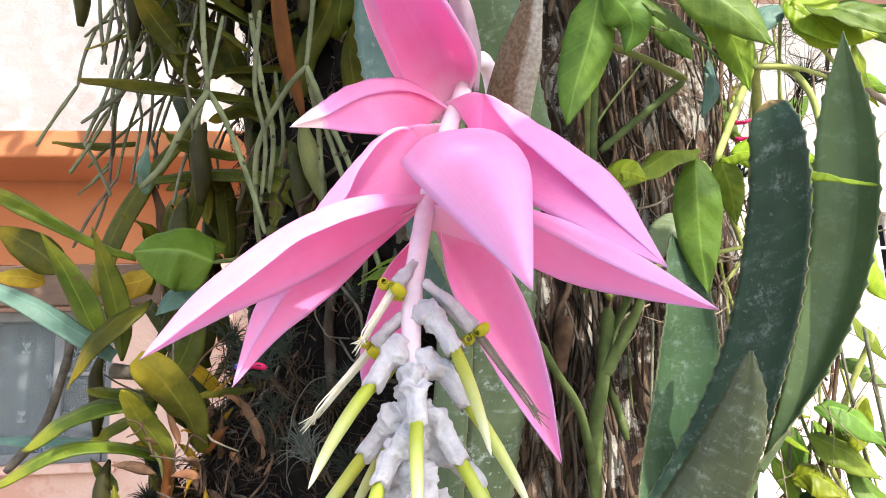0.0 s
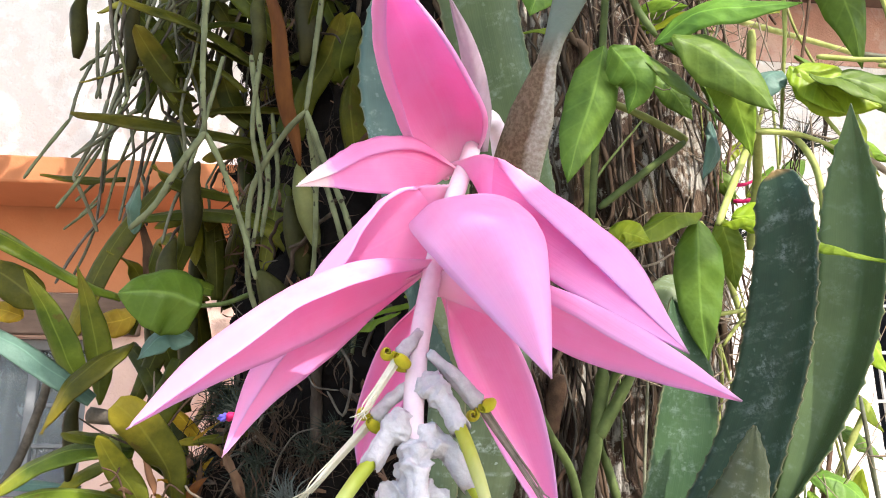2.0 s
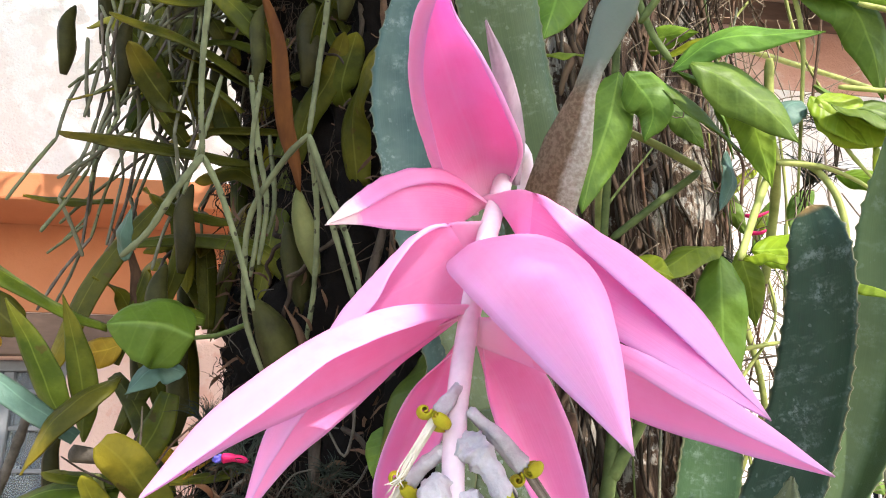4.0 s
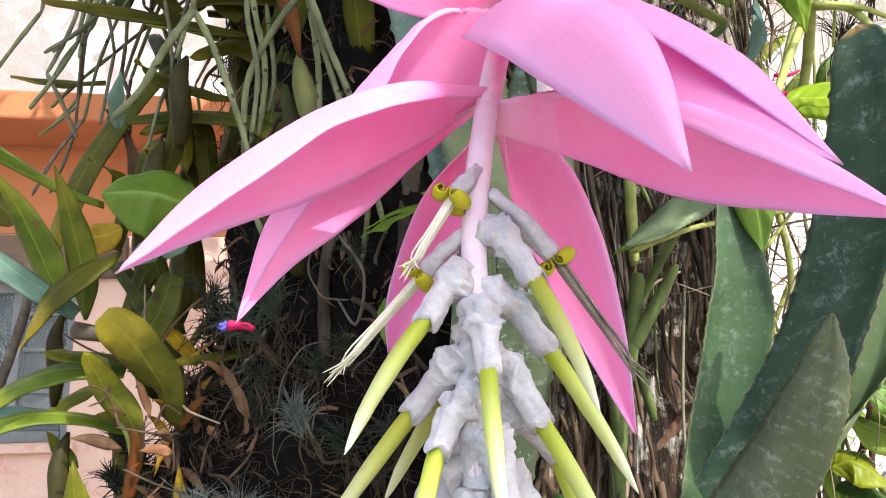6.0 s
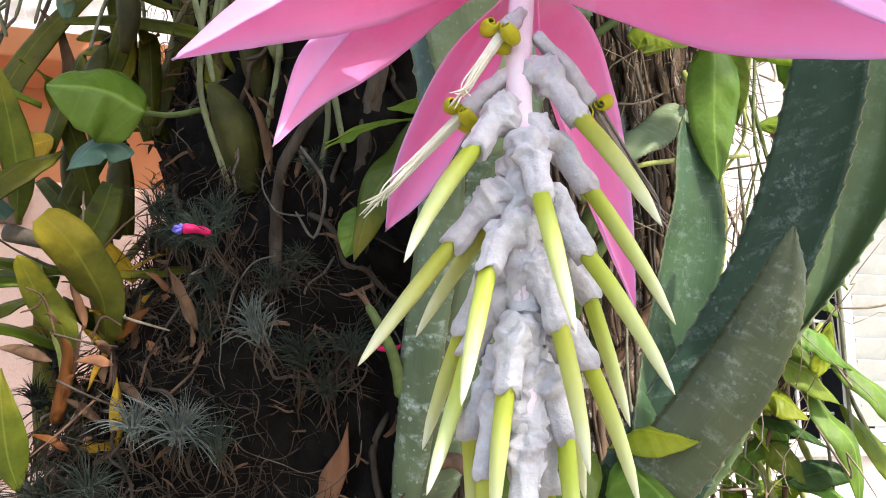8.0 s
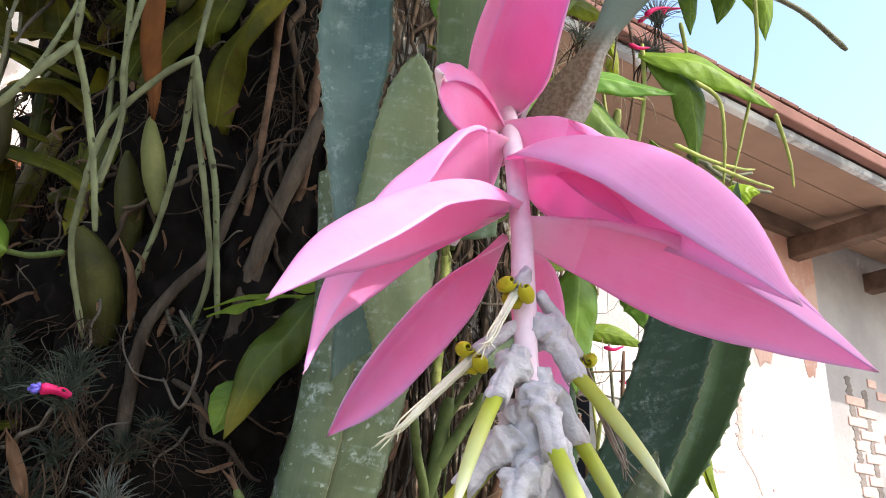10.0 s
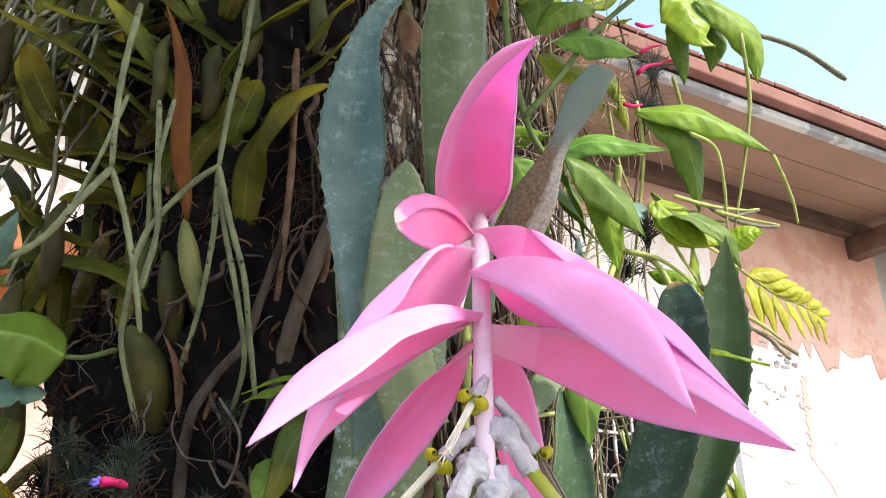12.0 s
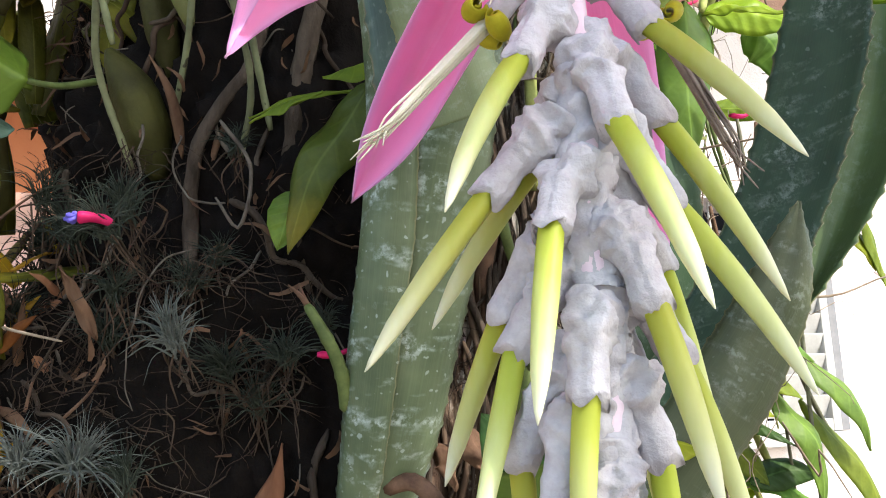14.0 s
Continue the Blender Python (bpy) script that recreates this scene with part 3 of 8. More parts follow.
def paint_remnants():
    """Ragged pink tongues that paint the edge of the eaves' shadow on the plaster."""
    rng = random.Random(64)
    bm = bmesh.new()
    x = 2.52
    while x < 3.78:
        w, h = rng.uniform(0.05, 0.22), rng.uniform(0.03, 0.22)
        n = 9
        low = [(x + w * k / n, 2.70 - h * math.sin(3.1416 * k / n) ** 0.6 * rng.uniform(0.55, 1.1)) for k in range(n + 1)]
        rim = [(x, 2.70)] + low[1:-1] + [(x + w, 2.70)]
        front = [bm.verts.new((a, -0.003, b)) for a, b in rim]
        back = [bm.verts.new((a, 0.002, b)) for a, b in rim]
        bm.faces.new(front)
        for k in range(len(rim) - 1):
            bm.faces.new((front[k + 1], front[k], back[k], back[k + 1]))
        x += w + rng.uniform(0.0, 0.06)
    bmesh.ops.triangulate(bm, faces=bm.faces)
    me = mesh_of(bm, "paint_remnant", False)
    me.transform(FACADE)
    return me


PLASTER_GREY = stucco_material("plaster_grey", (0.43, 0.42, 0.42), (0.30, 0.29, 0.29), bumpy=0.5)
PLASTER_STREAK = stucco_material("plaster_streak", (0.42, 0.33, 0.30), (0.33, 0.25, 0.225), bumpy=0.4)
BRICK_RED = plain_material("brick_pale_red", (0.80, 0.56, 0.49), (0.66, 0.43, 0.36), 22.0, 0.9, 0.5, 0.004, vary=0.35)
POLE_SHADOW = stucco_material("pole_shadow", (0.27, 0.23, 0.21), (0.17, 0.14, 0.13), bumpy=0.4)


def ragged_strip(name, line, width, seed, proud=0.004, step=0.012, back=0.0):
    """An uneven strip of mortar, a crack's broken rim or a painted shadow along a line on the house wall."""
    rng = random.Random(seed)
    pts = [Vector((x, 0, z)) for x, z in line]
    way = spline(pts, max(6, int(sum((b - a).length for a, b in zip(pts, pts[1:])) / step)))
    bm = bmesh.new()
    rows = []
    for k, (p, d) in enumerate(zip(way, tangents(way))):
        side = Vector((d.z, 0, -d.x))
        w = width * (0.5 if 0 < k < len(way) - 1 else 0.1) * rng.uniform(0.65, 1.3)
        sway = side * rng.gauss(0, width * 0.12)
        y = -proud * rng.uniform(0.6, 1.2)
        rows.append([bm.verts.new(p + sway + side * (w * s) + Vector((0, yy, 0))) for s, yy in ((-1.25, back + 0.003), (-1, back + y), (1, back + y), (1.25, back + 0.003))])
    for a, b in zip(rows, rows[1:]):
        for j in range(3):
            bm.faces.new((a[j], b[j], b[j + 1], a[j + 1]))
    bmesh.ops.recalc_face_normals(bm, faces=bm.faces)
    me = mesh_of(bm, name, False)
    me.transform(FACADE)
    return me


def plaster_scab(name, x, z, w, h, seed, proud=0.005):
    """A ragged patch of rough render that stands a little proud of the wall."""
    rng = random.Random(seed)
    n = 22
    bm = bmesh.new()
    reach = [rng.uniform(0.55, 1.1) for _ in range(n)]
    rim = [(x + w / 2 * r * math.cos(6.2832 * k / n), z + h / 2 * r * math.sin(6.2832 * k / n)) for k, r in enumerate(reach)]
    mid = bm.verts.new((x, -proud * 1.6, z))
    front = [bm.verts.new((a * 0.9 + x * 0.1, -proud * rng.uniform(0.5, 1.2), b * 0.9 + z * 0.1)) for a, b in rim]
    back = [bm.verts.new((a, 0.003, b)) for a, b in rim]
    for k in range(n):
        j = (k + 1) % n
        bm.faces.new((mid, front[k], front[j]))
        bm.faces.new((front[k], back[k], back[j], front[j]))
    bmesh.ops.recalc_face_normals(bm, faces=bm.faces)
    me = mesh_of(bm, name, False)
    me.transform(FACADE)
    return me


single("mortar_streak", ragged_strip("mortar_streak", ((3.05, 2.52), (3.035, 2.36), (3.03, 2.21), (3.02, 2.085)), 0.040, 5), PLASTER_STREAK, "pinkish grey mortar streak down the pale plaster wall", "wall stain", kind="structure")
for k, line in enumerate((((3.02, 2.085), (3.08, 2.02), (3.12, 1.97), (3.17, 1.87)), ((3.145, 1.72), (3.16, 1.60), (3.15, 1.45)), ((3.03, 1.76), (3.02, 1.67)), ((2.53, 2.095), (2.58, 2.08), (2.625, 2.073)), ((2.785, 1.98), (2.83, 1.965), (2.89, 1.97)), ((2.56, 2.24), (2.60, 2.20)))):
    single("plaster_crack", ragged_strip("plaster_crack", line, 0.013 if k != 1 else 0.018, 20 + k, 0.003, 0.010), PLASTER_STREAK, "grey-pink crack in the pale plaster", "wall crack", kind="structure")
rng = random.Random(91)
for k in range(26):
    single("plaster_scab", plaster_scab("plaster_scab", rng.uniform(2.72, 3.06), rng.choice((rng.uniform(2.32, 2.48), rng.uniform(2.54, 2.70))), rng.uniform(0.02, 0.085), rng.uniform(0.015, 0.055), 30 + k), PLASTER_GREY if rng.random() < 0.6 else PLASTER_STREAK, "rough grey scab of render on the plaster", "render patch", kind="structure")
for k in range(12):
    single("plaster_scab", plaster_scab("plaster_scab", rng.uniform(2.54, 3.3), rng.uniform(1.5, 2.3), rng.uniform(0.012, 0.03), rng.uniform(0.015, 0.04), 60 + k, 0.003), PLASTER_STREAK, "small chip in the pale plaster", "render patch", kind="structure")
# Two dark strips paint a pole's shadow onto the brickwork.
single("damp_streak", ragged_strip("damp_streak", ((4.15, 2.66), (4.17, 2.43), (4.18, 2.10), (4.20, 1.70)), 0.055, 71, 0.004, back=0.05), POLE_SHADOW, "dark painted shadow streak on the bare brickwork", "wall stain", kind="structure")
single("damp_streak", ragged_strip("damp_streak", ((4.31, 2.60), (4.32, 2.43), (4.34, 2.10), (4.36, 1.70)), 0.050, 72, 0.004, back=0.05), POLE_SHADOW, "dark painted shadow streak on the bare brickwork", "wall stain", kind="structure")


def bare_bricks():
    """Pale red bricks that show where the render has fallen off."""
    rng = random.Random(17)
    wall = bpy.data.objects["wall_side"]
    shapes = [box_mesh("brick", -w / 2, w / 2, -0.008, 0.01, -0.026, 0.026, 0.004, Matrix.Identity(4)) for w in (0.19, 0.14, 0.09)]
    for row in range(19):
        x = 4.20 + (0.11 if row % 2 else 0.0)
        while x < 5.3:
            if rng.random() < (0.8 if x < 4.36 else 0.45):
                me = rng.choice(shapes)
                if not me.materials:
                    me.materials.append(BRICK_RED)
                b = new("brick", me)
                b.matrix_world = FACADE @ Matrix.Translation((x, 0.049, 1.46 + row * 0.066 + rng.gauss(0, 0.002)))
                b.parent = wall
            x += 0.21


bare_bricks()
single("paint_remnant", paint_remnants(), WALL_PINK, "ragged eave shadow edge painted as pink tongues", "wall paint", kind="structure")


def casement_window():
    w = thing("window_1", FACADE @ Vector((-1.6, 0, 1.45)), "grey steel casement window with small panes", "window", kind="structure")
    x0, x1, z0, z1 = WIN
    for a, b, c, d in ((x0, x0 + 0.035, z0, z1), (x1 - 0.035, x1, z0, z1), (x0 + 0.036, x1 - 0.036, z1 - 0.035, z1), (x0 + 0.036, x1 - 0.036, z0, z0 + 0.035)):
        part("window_frame", house_box("frame", a, b, 0.05, 0.10, c, d), FRAME_GREY, w)
    for x in (-1.785, -1.305):
        part("mullion", house_box("mullion", x, x + 0.032, 0.052, 0.098, z0 + 0.036, z1 - 0.036), FRAME_GREY, w)
    for z in (1.60, 1.73, 1.845):
        part("glazing_bar", house_box("bar", -1.272, x1 - 0.036, 0.06, 0.09, z, z + 0.014, 0.003), FRAME_GREY, w)
    part("window_sill", house_box("sill", x0 - 0.03, x1 + 0.03, -0.03, 0.049, z0 - 0.03, z0 - 0.002), WALL_PINK, w)
    for a, b in ((x0 + 0.036, -1.786), (-1.752, -1.306), (-1.272, x1 - 0.036)):
        part("pane", house_box("pane", a, b, 0.070, 0.075, z0 + 0.036, z1 - 0.036, 0), GLASS_CLEAR, w, "dusty window pane").visible_shadow = False
    return w


GLASS_CLEAR = Nodes("pane_glass", 0.08)
GLASS_CLEAR.p.inputs["Transmission Weight"].default_value = 0.92
GLASS_CLEAR.p.inputs["IOR"].default_value = 1.12
GLASS_CLEAR.colour((0.80, 0.86, 0.90))
GLASS_CLEAR = GLASS_CLEAR.mat
casement_window()


def curtain():
    """A hanging cloth in soft folds, with woven pale sprigs."""
    c = thing("curtain", FACADE @ Vector((-1.6, 0.16, 1.40)), "grey curtain with woven pale sprigs behind the window", "curtain")
    rows, norms, uvs = [], [], []
    for i in range(13):
        row, nor = [], []
        for j in range(61):
            x = -2.15 + 0.86 * j / 60
            row.append(FACADE @ Vector((x, 0.15 + 0.012 * math.sin(x * 42) + 0.006 * math.sin(x * 97 + 1), 1.40 + 0.6 * i / 12)))
            nor.append(Vector((0.1, -1, 0)).normalized())
            uvs.append((j / 60, i / 12))
        rows.append(row)
        norms.append(nor)
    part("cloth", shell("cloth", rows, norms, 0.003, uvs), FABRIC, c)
    for i in range(5):
        for j in range(4):
            x, z = -2.02 + 0.17 * i + (0.085 if j % 2 else 0), 1.49 + 0.115 * j
            y = 0.13
            bm = bmesh.new()
            for dx, dz, length, turn in ((0, 0.012, 0.017, 0), (-0.008, 0.010, 0.015, -24), (0.008, 0.010, 0.015, 24), (0, -0.006, 0.010, 0), (-0.008, -0.014, 0.010, -55), (0.008, -0.014, 0.010, 55)):
                r = bmesh.ops.create_icosphere(bm, subdivisions=1, radius=1.0)
                bmesh.ops.transform(bm, matrix=pose(x + dx, y, z + dz, 0, turn, 0) @ Matrix.Diagonal((0.0042, 0.0015, length, 1)), verts=r["verts"])
            me = mesh_of(bm, "sprig")
            me.transform(FACADE)
            part("sprig", me, FABRIC_MOTIF, c, "pale woven sprig motif")


curtain()
# added sheet whose colour is the dimness behind the curtain
single("room_wall", house_box("room_wall", -2.6, -0.8, 0.9, 0.95, 0.9, 2.5, 0), ROOM_SHADE, "near-black sheet for the shade of the room behind the curtain", "wall", kind="structure")


def shutter_window():
    x0, x1, z0, z1 = SHUT
    w = thing("window_2", FACADE @ Vector((2.0, 0, 1.30)), "window with a white louvred shutter and barred opening", "window", kind="structure")
    mid = 1.98
    for a, b, c, d in ((mid, mid + 0.045, z0, z1), (x1 - 0.045, x1, z0, z1), (mid + 0.046, x1 - 0.046, z1 - 0.05, z1), (mid + 0.046, x1 - 0.046, z0, z0 + 0.05)):
        part("shutter_frame", house_box("frame", a, b, -0.055, -0.015, c, d), SHUTTER_WHITE, w)
    part("jamb", house_box("jamb", x1 + 0.002, x1 + 0.05, -0.05, -0.002, z0, z1), FRAME_GREY, w)
    n = 10
    for i in range(n):
        z = z0 + 0.06 + (z1 - z0 - 0.12) * (i + 0.5) / n
        me = box_mesh("slat", mid + 0.047, x1 - 0.047, -0.004, 0.004, -0.047, 0.047, 0.003, FACADE @ pose(0, -0.035, z, 24, 0, 0))
        part("slat", me, SHUTTER_WHITE, w)
    for i in range(5):
        part("bar", house_box("bar", x0 + 0.01, mid - 0.002, 0.03, 0.042, z0 + 0.1 + 0.18 * i, z0 + 0.112 + 0.18 * i, 0.003), SHUTTER_WHITE, w, "white iron bar")
    for i in range(3):
        part("bar", house_box("bar", x0 + 0.06 + 0.1 * i, x0 + 0.072 + 0.1 * i, 0.044, 0.056, z0 + 0.003, z1 - 0.003, 0.003), SHUTTER_WHITE, w, "white iron bar")
    part("window_sill", house_box("sill", x0 - 0.05, x1 + 0.05, -0.07, -0.002, z0 - 0.05, z0 - 0.003), SHUTTER_WHITE, w)


shutter_window()
single("room_wall_right", house_box("room_wall_right", 1.2, 2.9, 0.8, 0.85, 0.8, 2.8, 0), ROOM_SHADE, "near-black sheet for the shade of the room behind the shutter", "wall", kind="structure")


def eaves():
    r = thing("roof", FACADE @ Vector((2.6, -0.3, 3.5)), "overhanging eaves with boarded soffit and red roof edge", "roof", kind="structure")
    x0, x1 = 1.15, 7.6
    for i in range(3):
        a = -0.695 + 0.232 * i
        me = box_mesh("board", x0, x1, 0, 0.228, 0.0, 0.02, 0.003, FACADE @ pose(0, a, 3.50 + a * 0.142, 8.1, 0, 0))
        part("soffit_board", me, SOFFIT, r)
    part("wall_plate", house_box("plate", x0, 3.86, -0.06, -0.003, 3.40, 3.498, 0.006), TIMBER, r)
    part("gutter", house_box("gutter", x0, x1, -0.745, -0.70, 3.392, 3.432, 0.010), GREY_METAL, r, "weathered zinc gutter edge")
    for i in range(45):
        a = x0 + (x1 - x0) * i / 45
        me = box_mesh("tile", 0.003, (x1 - x0) / 45 - 0.003, 0, 1.0, 0, 0.018, 0.004, FACADE @ pose(a, -0.80, 3.505 + 0.004 * (i % 2), 17, 0, 0))
        part("tile", me, ROOF_RED, r)
    for x in (3.62, 4.5, 5.4):
        part("rafter", house_box("rafter", x, x + 0.10, -0.60, 0.6, 3.27, 3.396, 0.008), TIMBER, r, "dark timber rafter end")
    part("fascia", house_box("fascia", x0, x1, -0.80, -0.747, 3.434, 3.50, 0.008), ROOF_RED, r, "faded red roof edge board")


eaves()

# ---- the tree ----
TRUNK = Vector((0.07, 1.17, 0.0))


def trunk_radius(a, z):
    """The trunk's radius in a direction (radians, 0 towards the house) and at a height."""
    d = Vector((math.sin(a), math.cos(a), 0))
    r = 0.30 + 0.10 * math.exp(-z / 0.35) - 0.012 * (z - 1.5)
    lump = math.exp(-((math.atan2(math.sin(a + 2.25), math.cos(a + 2.25)) / 0.6) ** 2)) * math.exp(-(((z - 1.38) / 0.33) ** 2))
    r += 0.085 * lump
    shelf = math.exp(-((math.atan2(math.sin(a - 4.5), math.cos(a - 4.5)) / 0.5) ** 2)) * math.exp(-(((z - 1.32) / 0.34) ** 2))
    r += 0.075 * shelf
    hollow = math.exp(-((math.atan2(math.sin(a - 4.6), math.cos(a - 4.6)) / 0.45) ** 2)) * math.exp(-(((z - 1.58) / 0.13) ** 2))
    r -= 0.125 * hollow
    flank = math.exp(-((math.atan2(math.sin(a - 1.95), math.cos(a - 1.95)) / 0.5) ** 2))
    r += 0.065 * flank / (1 + math.exp(-(z - 1.6) / 0.08))
    p = d * 0.3
    r += 0.030 * noise.noise(Vector((p.x * 5, p.y * 5, z * 1.1)))
    ridge = 1 - abs(noise.noise(Vector((p.x * 22, p.y * 22, z * 2.6))))
    r += 0.030 * (ridge - 0.6)
    fine = 1 - abs(noise.noise(Vector((p.x * 62 + 7, p.y * 62, z * 8.0))))
    r += 0.013 * (fine - 0.6)
    return r + 0.005 * noise.noise(Vector((p.x * 160, p.y * 160, z * 40)))


def trunk_place(a, z, out=0.0):
    r = trunk_radius(a, z) + out
    return Vector((TRUNK.x + r * math.sin(a), TRUNK.y + r * math.cos(a), z))


def trunk_mesh():
    na, nz, top = 210, 250, 3.3
    verts = [tuple(trunk_place(6.28318 * j / na, top * i / nz)) for i in range(nz + 1) for j in range(na)]
    faces = [(i * na + j, i * na + (j + 1) % na, (i + 1) * na + (j + 1) % na, (i + 1) * na + j) for i in range(nz) for j in range(na)]
    verts.append((TRUNK.x, TRUNK.y, top + 0.05))
    faces += [(nz * na + j, nz * na + (j + 1) % na, len(verts) - 1) for j in range(na)]
    me = bpy.data.meshes.new("trunk")
    me.from_pydata(verts, [], faces)
    me.polygons.foreach_set("use_smooth", [True] * len(me.polygons))
    return me


def leaf_cloud(name, centre, size, count, leaf=0.055):
    """Many small leaves round a branch's end, in loose clumps."""
    rng = random.Random(name + str(centre))
    verts, faces = [], []
    clumps = [Vector([rng.gauss(0, 0.42) * s for s in size]) for _ in range(max(4, count // 40))]
    for _ in range(count):
        c = Vector(centre) + rng.choice(clumps) + Vector([rng.gauss(0, 0.14) * s for s in size])
        d = Vector((rng.gauss(0, 1), rng.gauss(0, 1), rng.gauss(-0.3, 0.6))).normalized()
        s = d.orthogonal().normalized()
        n = d.cross(s)
        L = leaf * rng.uniform(0.7, 1.3)
        b = len(verts)
        for u, w, h in ((0, 0, 0), (0.35, 0.24, 0.05), (0.35, -0.24, 0.05), (0.75, 0.17, 0.02), (0.75, -0.17, 0.02), (1, 0, -0.08)):
            verts.append(tuple(c + d * (u * L) + s * (w * L) + n * (h * L)))
        faces += [(b, b + 1, b + 2), (b + 1, b + 3, b + 4, b + 2), (b + 3, b + 5, b + 4)]
    me = bpy.data.meshes.new(name)
    me.from_pydata(verts, [], faces)
    return me


tree = thing("tree", (0.07, 1.17, 0), "old rough-barked tree overgrown with epiphytes", "tree")
part("trunk", trunk_mesh(), BARK, tree)
BRANCHES = [
    ((0.0, 1.1, 2.9), (-0.5, 0.7, 3.3), (-1.2, 0.3, 3.9), 0.10),
    ((0.1, 1.1, 3.0), (0.4, 1.5, 3.7), (0.9, 2.0, 4.6), 0.12),
    ((0.05, 1.2, 3.1), (-0.3, 1.4, 3.9), (-1.0, 1.4, 4.9), 0.11),
    ((0.1, 1.2, 3.1), (0.7, 1.0, 3.7), (1.5, 0.5, 4.4), 0.09),
]
for a, b, c, r in BRANCHES:
    part("branch", tube("branch", (a, b, c), r, r * 0.35, 12, 14, 0.3), BARK, tree)
# Crown above the view; its low and left clumps are set to shade.
CROWN = [((-0.32, 0.86, 2.80), (0.46, 0.42, 0.16), 1900), ((0.2, 1.7, 4.5), (0.8, 0.6, 0.5), 900), ((-0.7, 1.9, 4.3), (0.8, 0.6, 0.5), 900), ((-1.3, 0.1, 4.0), (0.8, 0.7, 0.5), 900), ((0.9, 2.1, 4.8), (1.0, 0.8, 0.6), 900), ((-0.75, 1.05, 4.9), (0.45, 0.45, 0.35), 900), ((1.5, 0.4, 4.6), (0.7, 0.7, 0.5), 500), ((-0.25, 0.95, 3.45), (0.75, 0.55, 0.4), 2600)]
for c, s, n in CROWN:
    part("crown", leaf_cloud("crown", c, s, n, 0.09), LEAF_VINE, tree)
# Unseen bough and twigs, added to keep the sun off chosen parts.
part("leafy_bough", tube("leafy_bough", ((0.1, 1.05, 2.95), (0.22, 0.55, 2.75), (0.40, 0.12, 2.62), (0.75, -0.02, 2.6)), 0.030, 0.008, 8, 18, 0.3), BARK, tree)
part("leafy_bough", tube("leafy_bough", ((0.55, 0.02, 2.62), (0.60, -0.16, 2.56), (0.61, -0.34, 2.53), (0.60, -0.52, 2.50)), 0.010, 0.003, 6, 12, 0.3), BARK, tree)
# twig clouds out of view, each set where it casts shade
for c, size, n, leaf in (((0.12, 0.46, 2.55), (0.20, 0.20, 0.14), 520, 0.085), ((0.30, 0.22, 2.52), (0.20, 0.20, 0.14), 480, 0.085), ((0.47, 0.02, 2.5), (0.16, 0.16, 0.12), 380, 0.085), ((0.54, -0.13, 2.5), (0.08, 0.08, 0.08), 170, 0.07),
                         ((0.548, -0.348, 2.5), (0.030, 0.05, 0.04), 150, 0.036), ((0.60, -0.30, 2.5), (0.07, 0.08, 0.05), 120, 0.06), ((0.435, -0.190, 2.5), (0.05, 0.03, 0.03), 45, 0.045), ((0.535, -0.405, 2.5), (0.03, 0.03, 0.03), 130, 0.036), ((0.62, -0.46, 2.5), (0.06, 0.10, 0.05), 130, 0.055),
                         ((0.725, -0.20, 2.5), (0.04, 0.09, 0.05), 90, 0.085), ((0.40, 0.0, 3.0), (0.42, 0.36, 0.2), 900, 0.085), ((-0.45, 0.72, 2.62), (0.36, 0.28, 0.12), 900, 0.085)):
    part("leafy_twig", leaf_cloud("leafy_twig", c, size, n, leaf), LEAF_VINE, tree)



def wander(rng, a, z, steps, stride, turn, out, heading=-1.57, pull=0.15):
    """A root's way over the trunk: a heading that drifts, pulled downwards."""
    pts, h, o = [], heading + rng.gauss(0, 0.9), out
    for _ in range(steps):
        pts.append(trunk_place(a, z, max(0.003, o)))
        a += stride * math.cos(h) / 0.33
        z += stride * math.sin(h)
        h += rng.gauss(0, turn) + pull * math.sin(heading - h)
        o += rng.gauss(0, 0.35 * stride)
    return pts


def roots_on_trunk():
    """Thin aerial roots that crawl down the bark and hang off it."""
    rng = random.Random(5)
    bm = bmesh.new()
    for _ in range(135):
        ca, cz, co = rng.gauss(3.9, 0.45), rng.uniform(1.1, 2.3) if rng.random() < 0.5 else rng.uniform(1.2, 1.7), abs(rng.gauss(0.03, 0.02))
        for _ in range(rng.randint(14, 46)):
            a, z = ca + rng.gauss(0, 0.03), cz + rng.gauss(0, 0.014)
            pts = wander(rng, a, z, rng.randint(4, 7), rng.uniform(0.005, 0.011), 0.30, co + rng.gauss(0, 0.008), -1.57 + rng.gauss(0, 0.5))
            r = rng.choice((0.0003, 0.0004, 0.0004, 0.0006, 0.0008))
            tube_into(bm, pts, r, r * 0.5, 4, 2 * len(pts))
    return mesh_of(bm, "aerial_roots")


tagged(part("aerial_root_tangle", roots_on_trunk(), ROOT_THREAD, tree, "thread-like brown aerial roots"), kind="stuff")


def flank_strands(name, seed, count, thin, thick, lift):
    """Climbing roots and loose strips that run down the sunny flank."""
    rng = random.Random(seed)
    bm = bmesh.new()
    for _ in range(count):
        a = rng.uniform(2.15, 3.55)
        z = rng.uniform(1.2, 2.65)
        o = rng.uniform(-0.003, lift)
        pts = []
        for _ in range(rng.randint(4, 9)):
            pts.append(trunk_place(a, z, o))
            a += rng.gauss(0, 0.035)
            z -= rng.uniform(0.02, 0.07)
            o = max(-0.004, o + rng.gauss(0, 0.004))
        r = rng.uniform(thin, thick)
        tube_into(bm, pts, r, r * 0.5, 5, 3 * len(pts), 0.45)
    return mesh_of(bm, name)


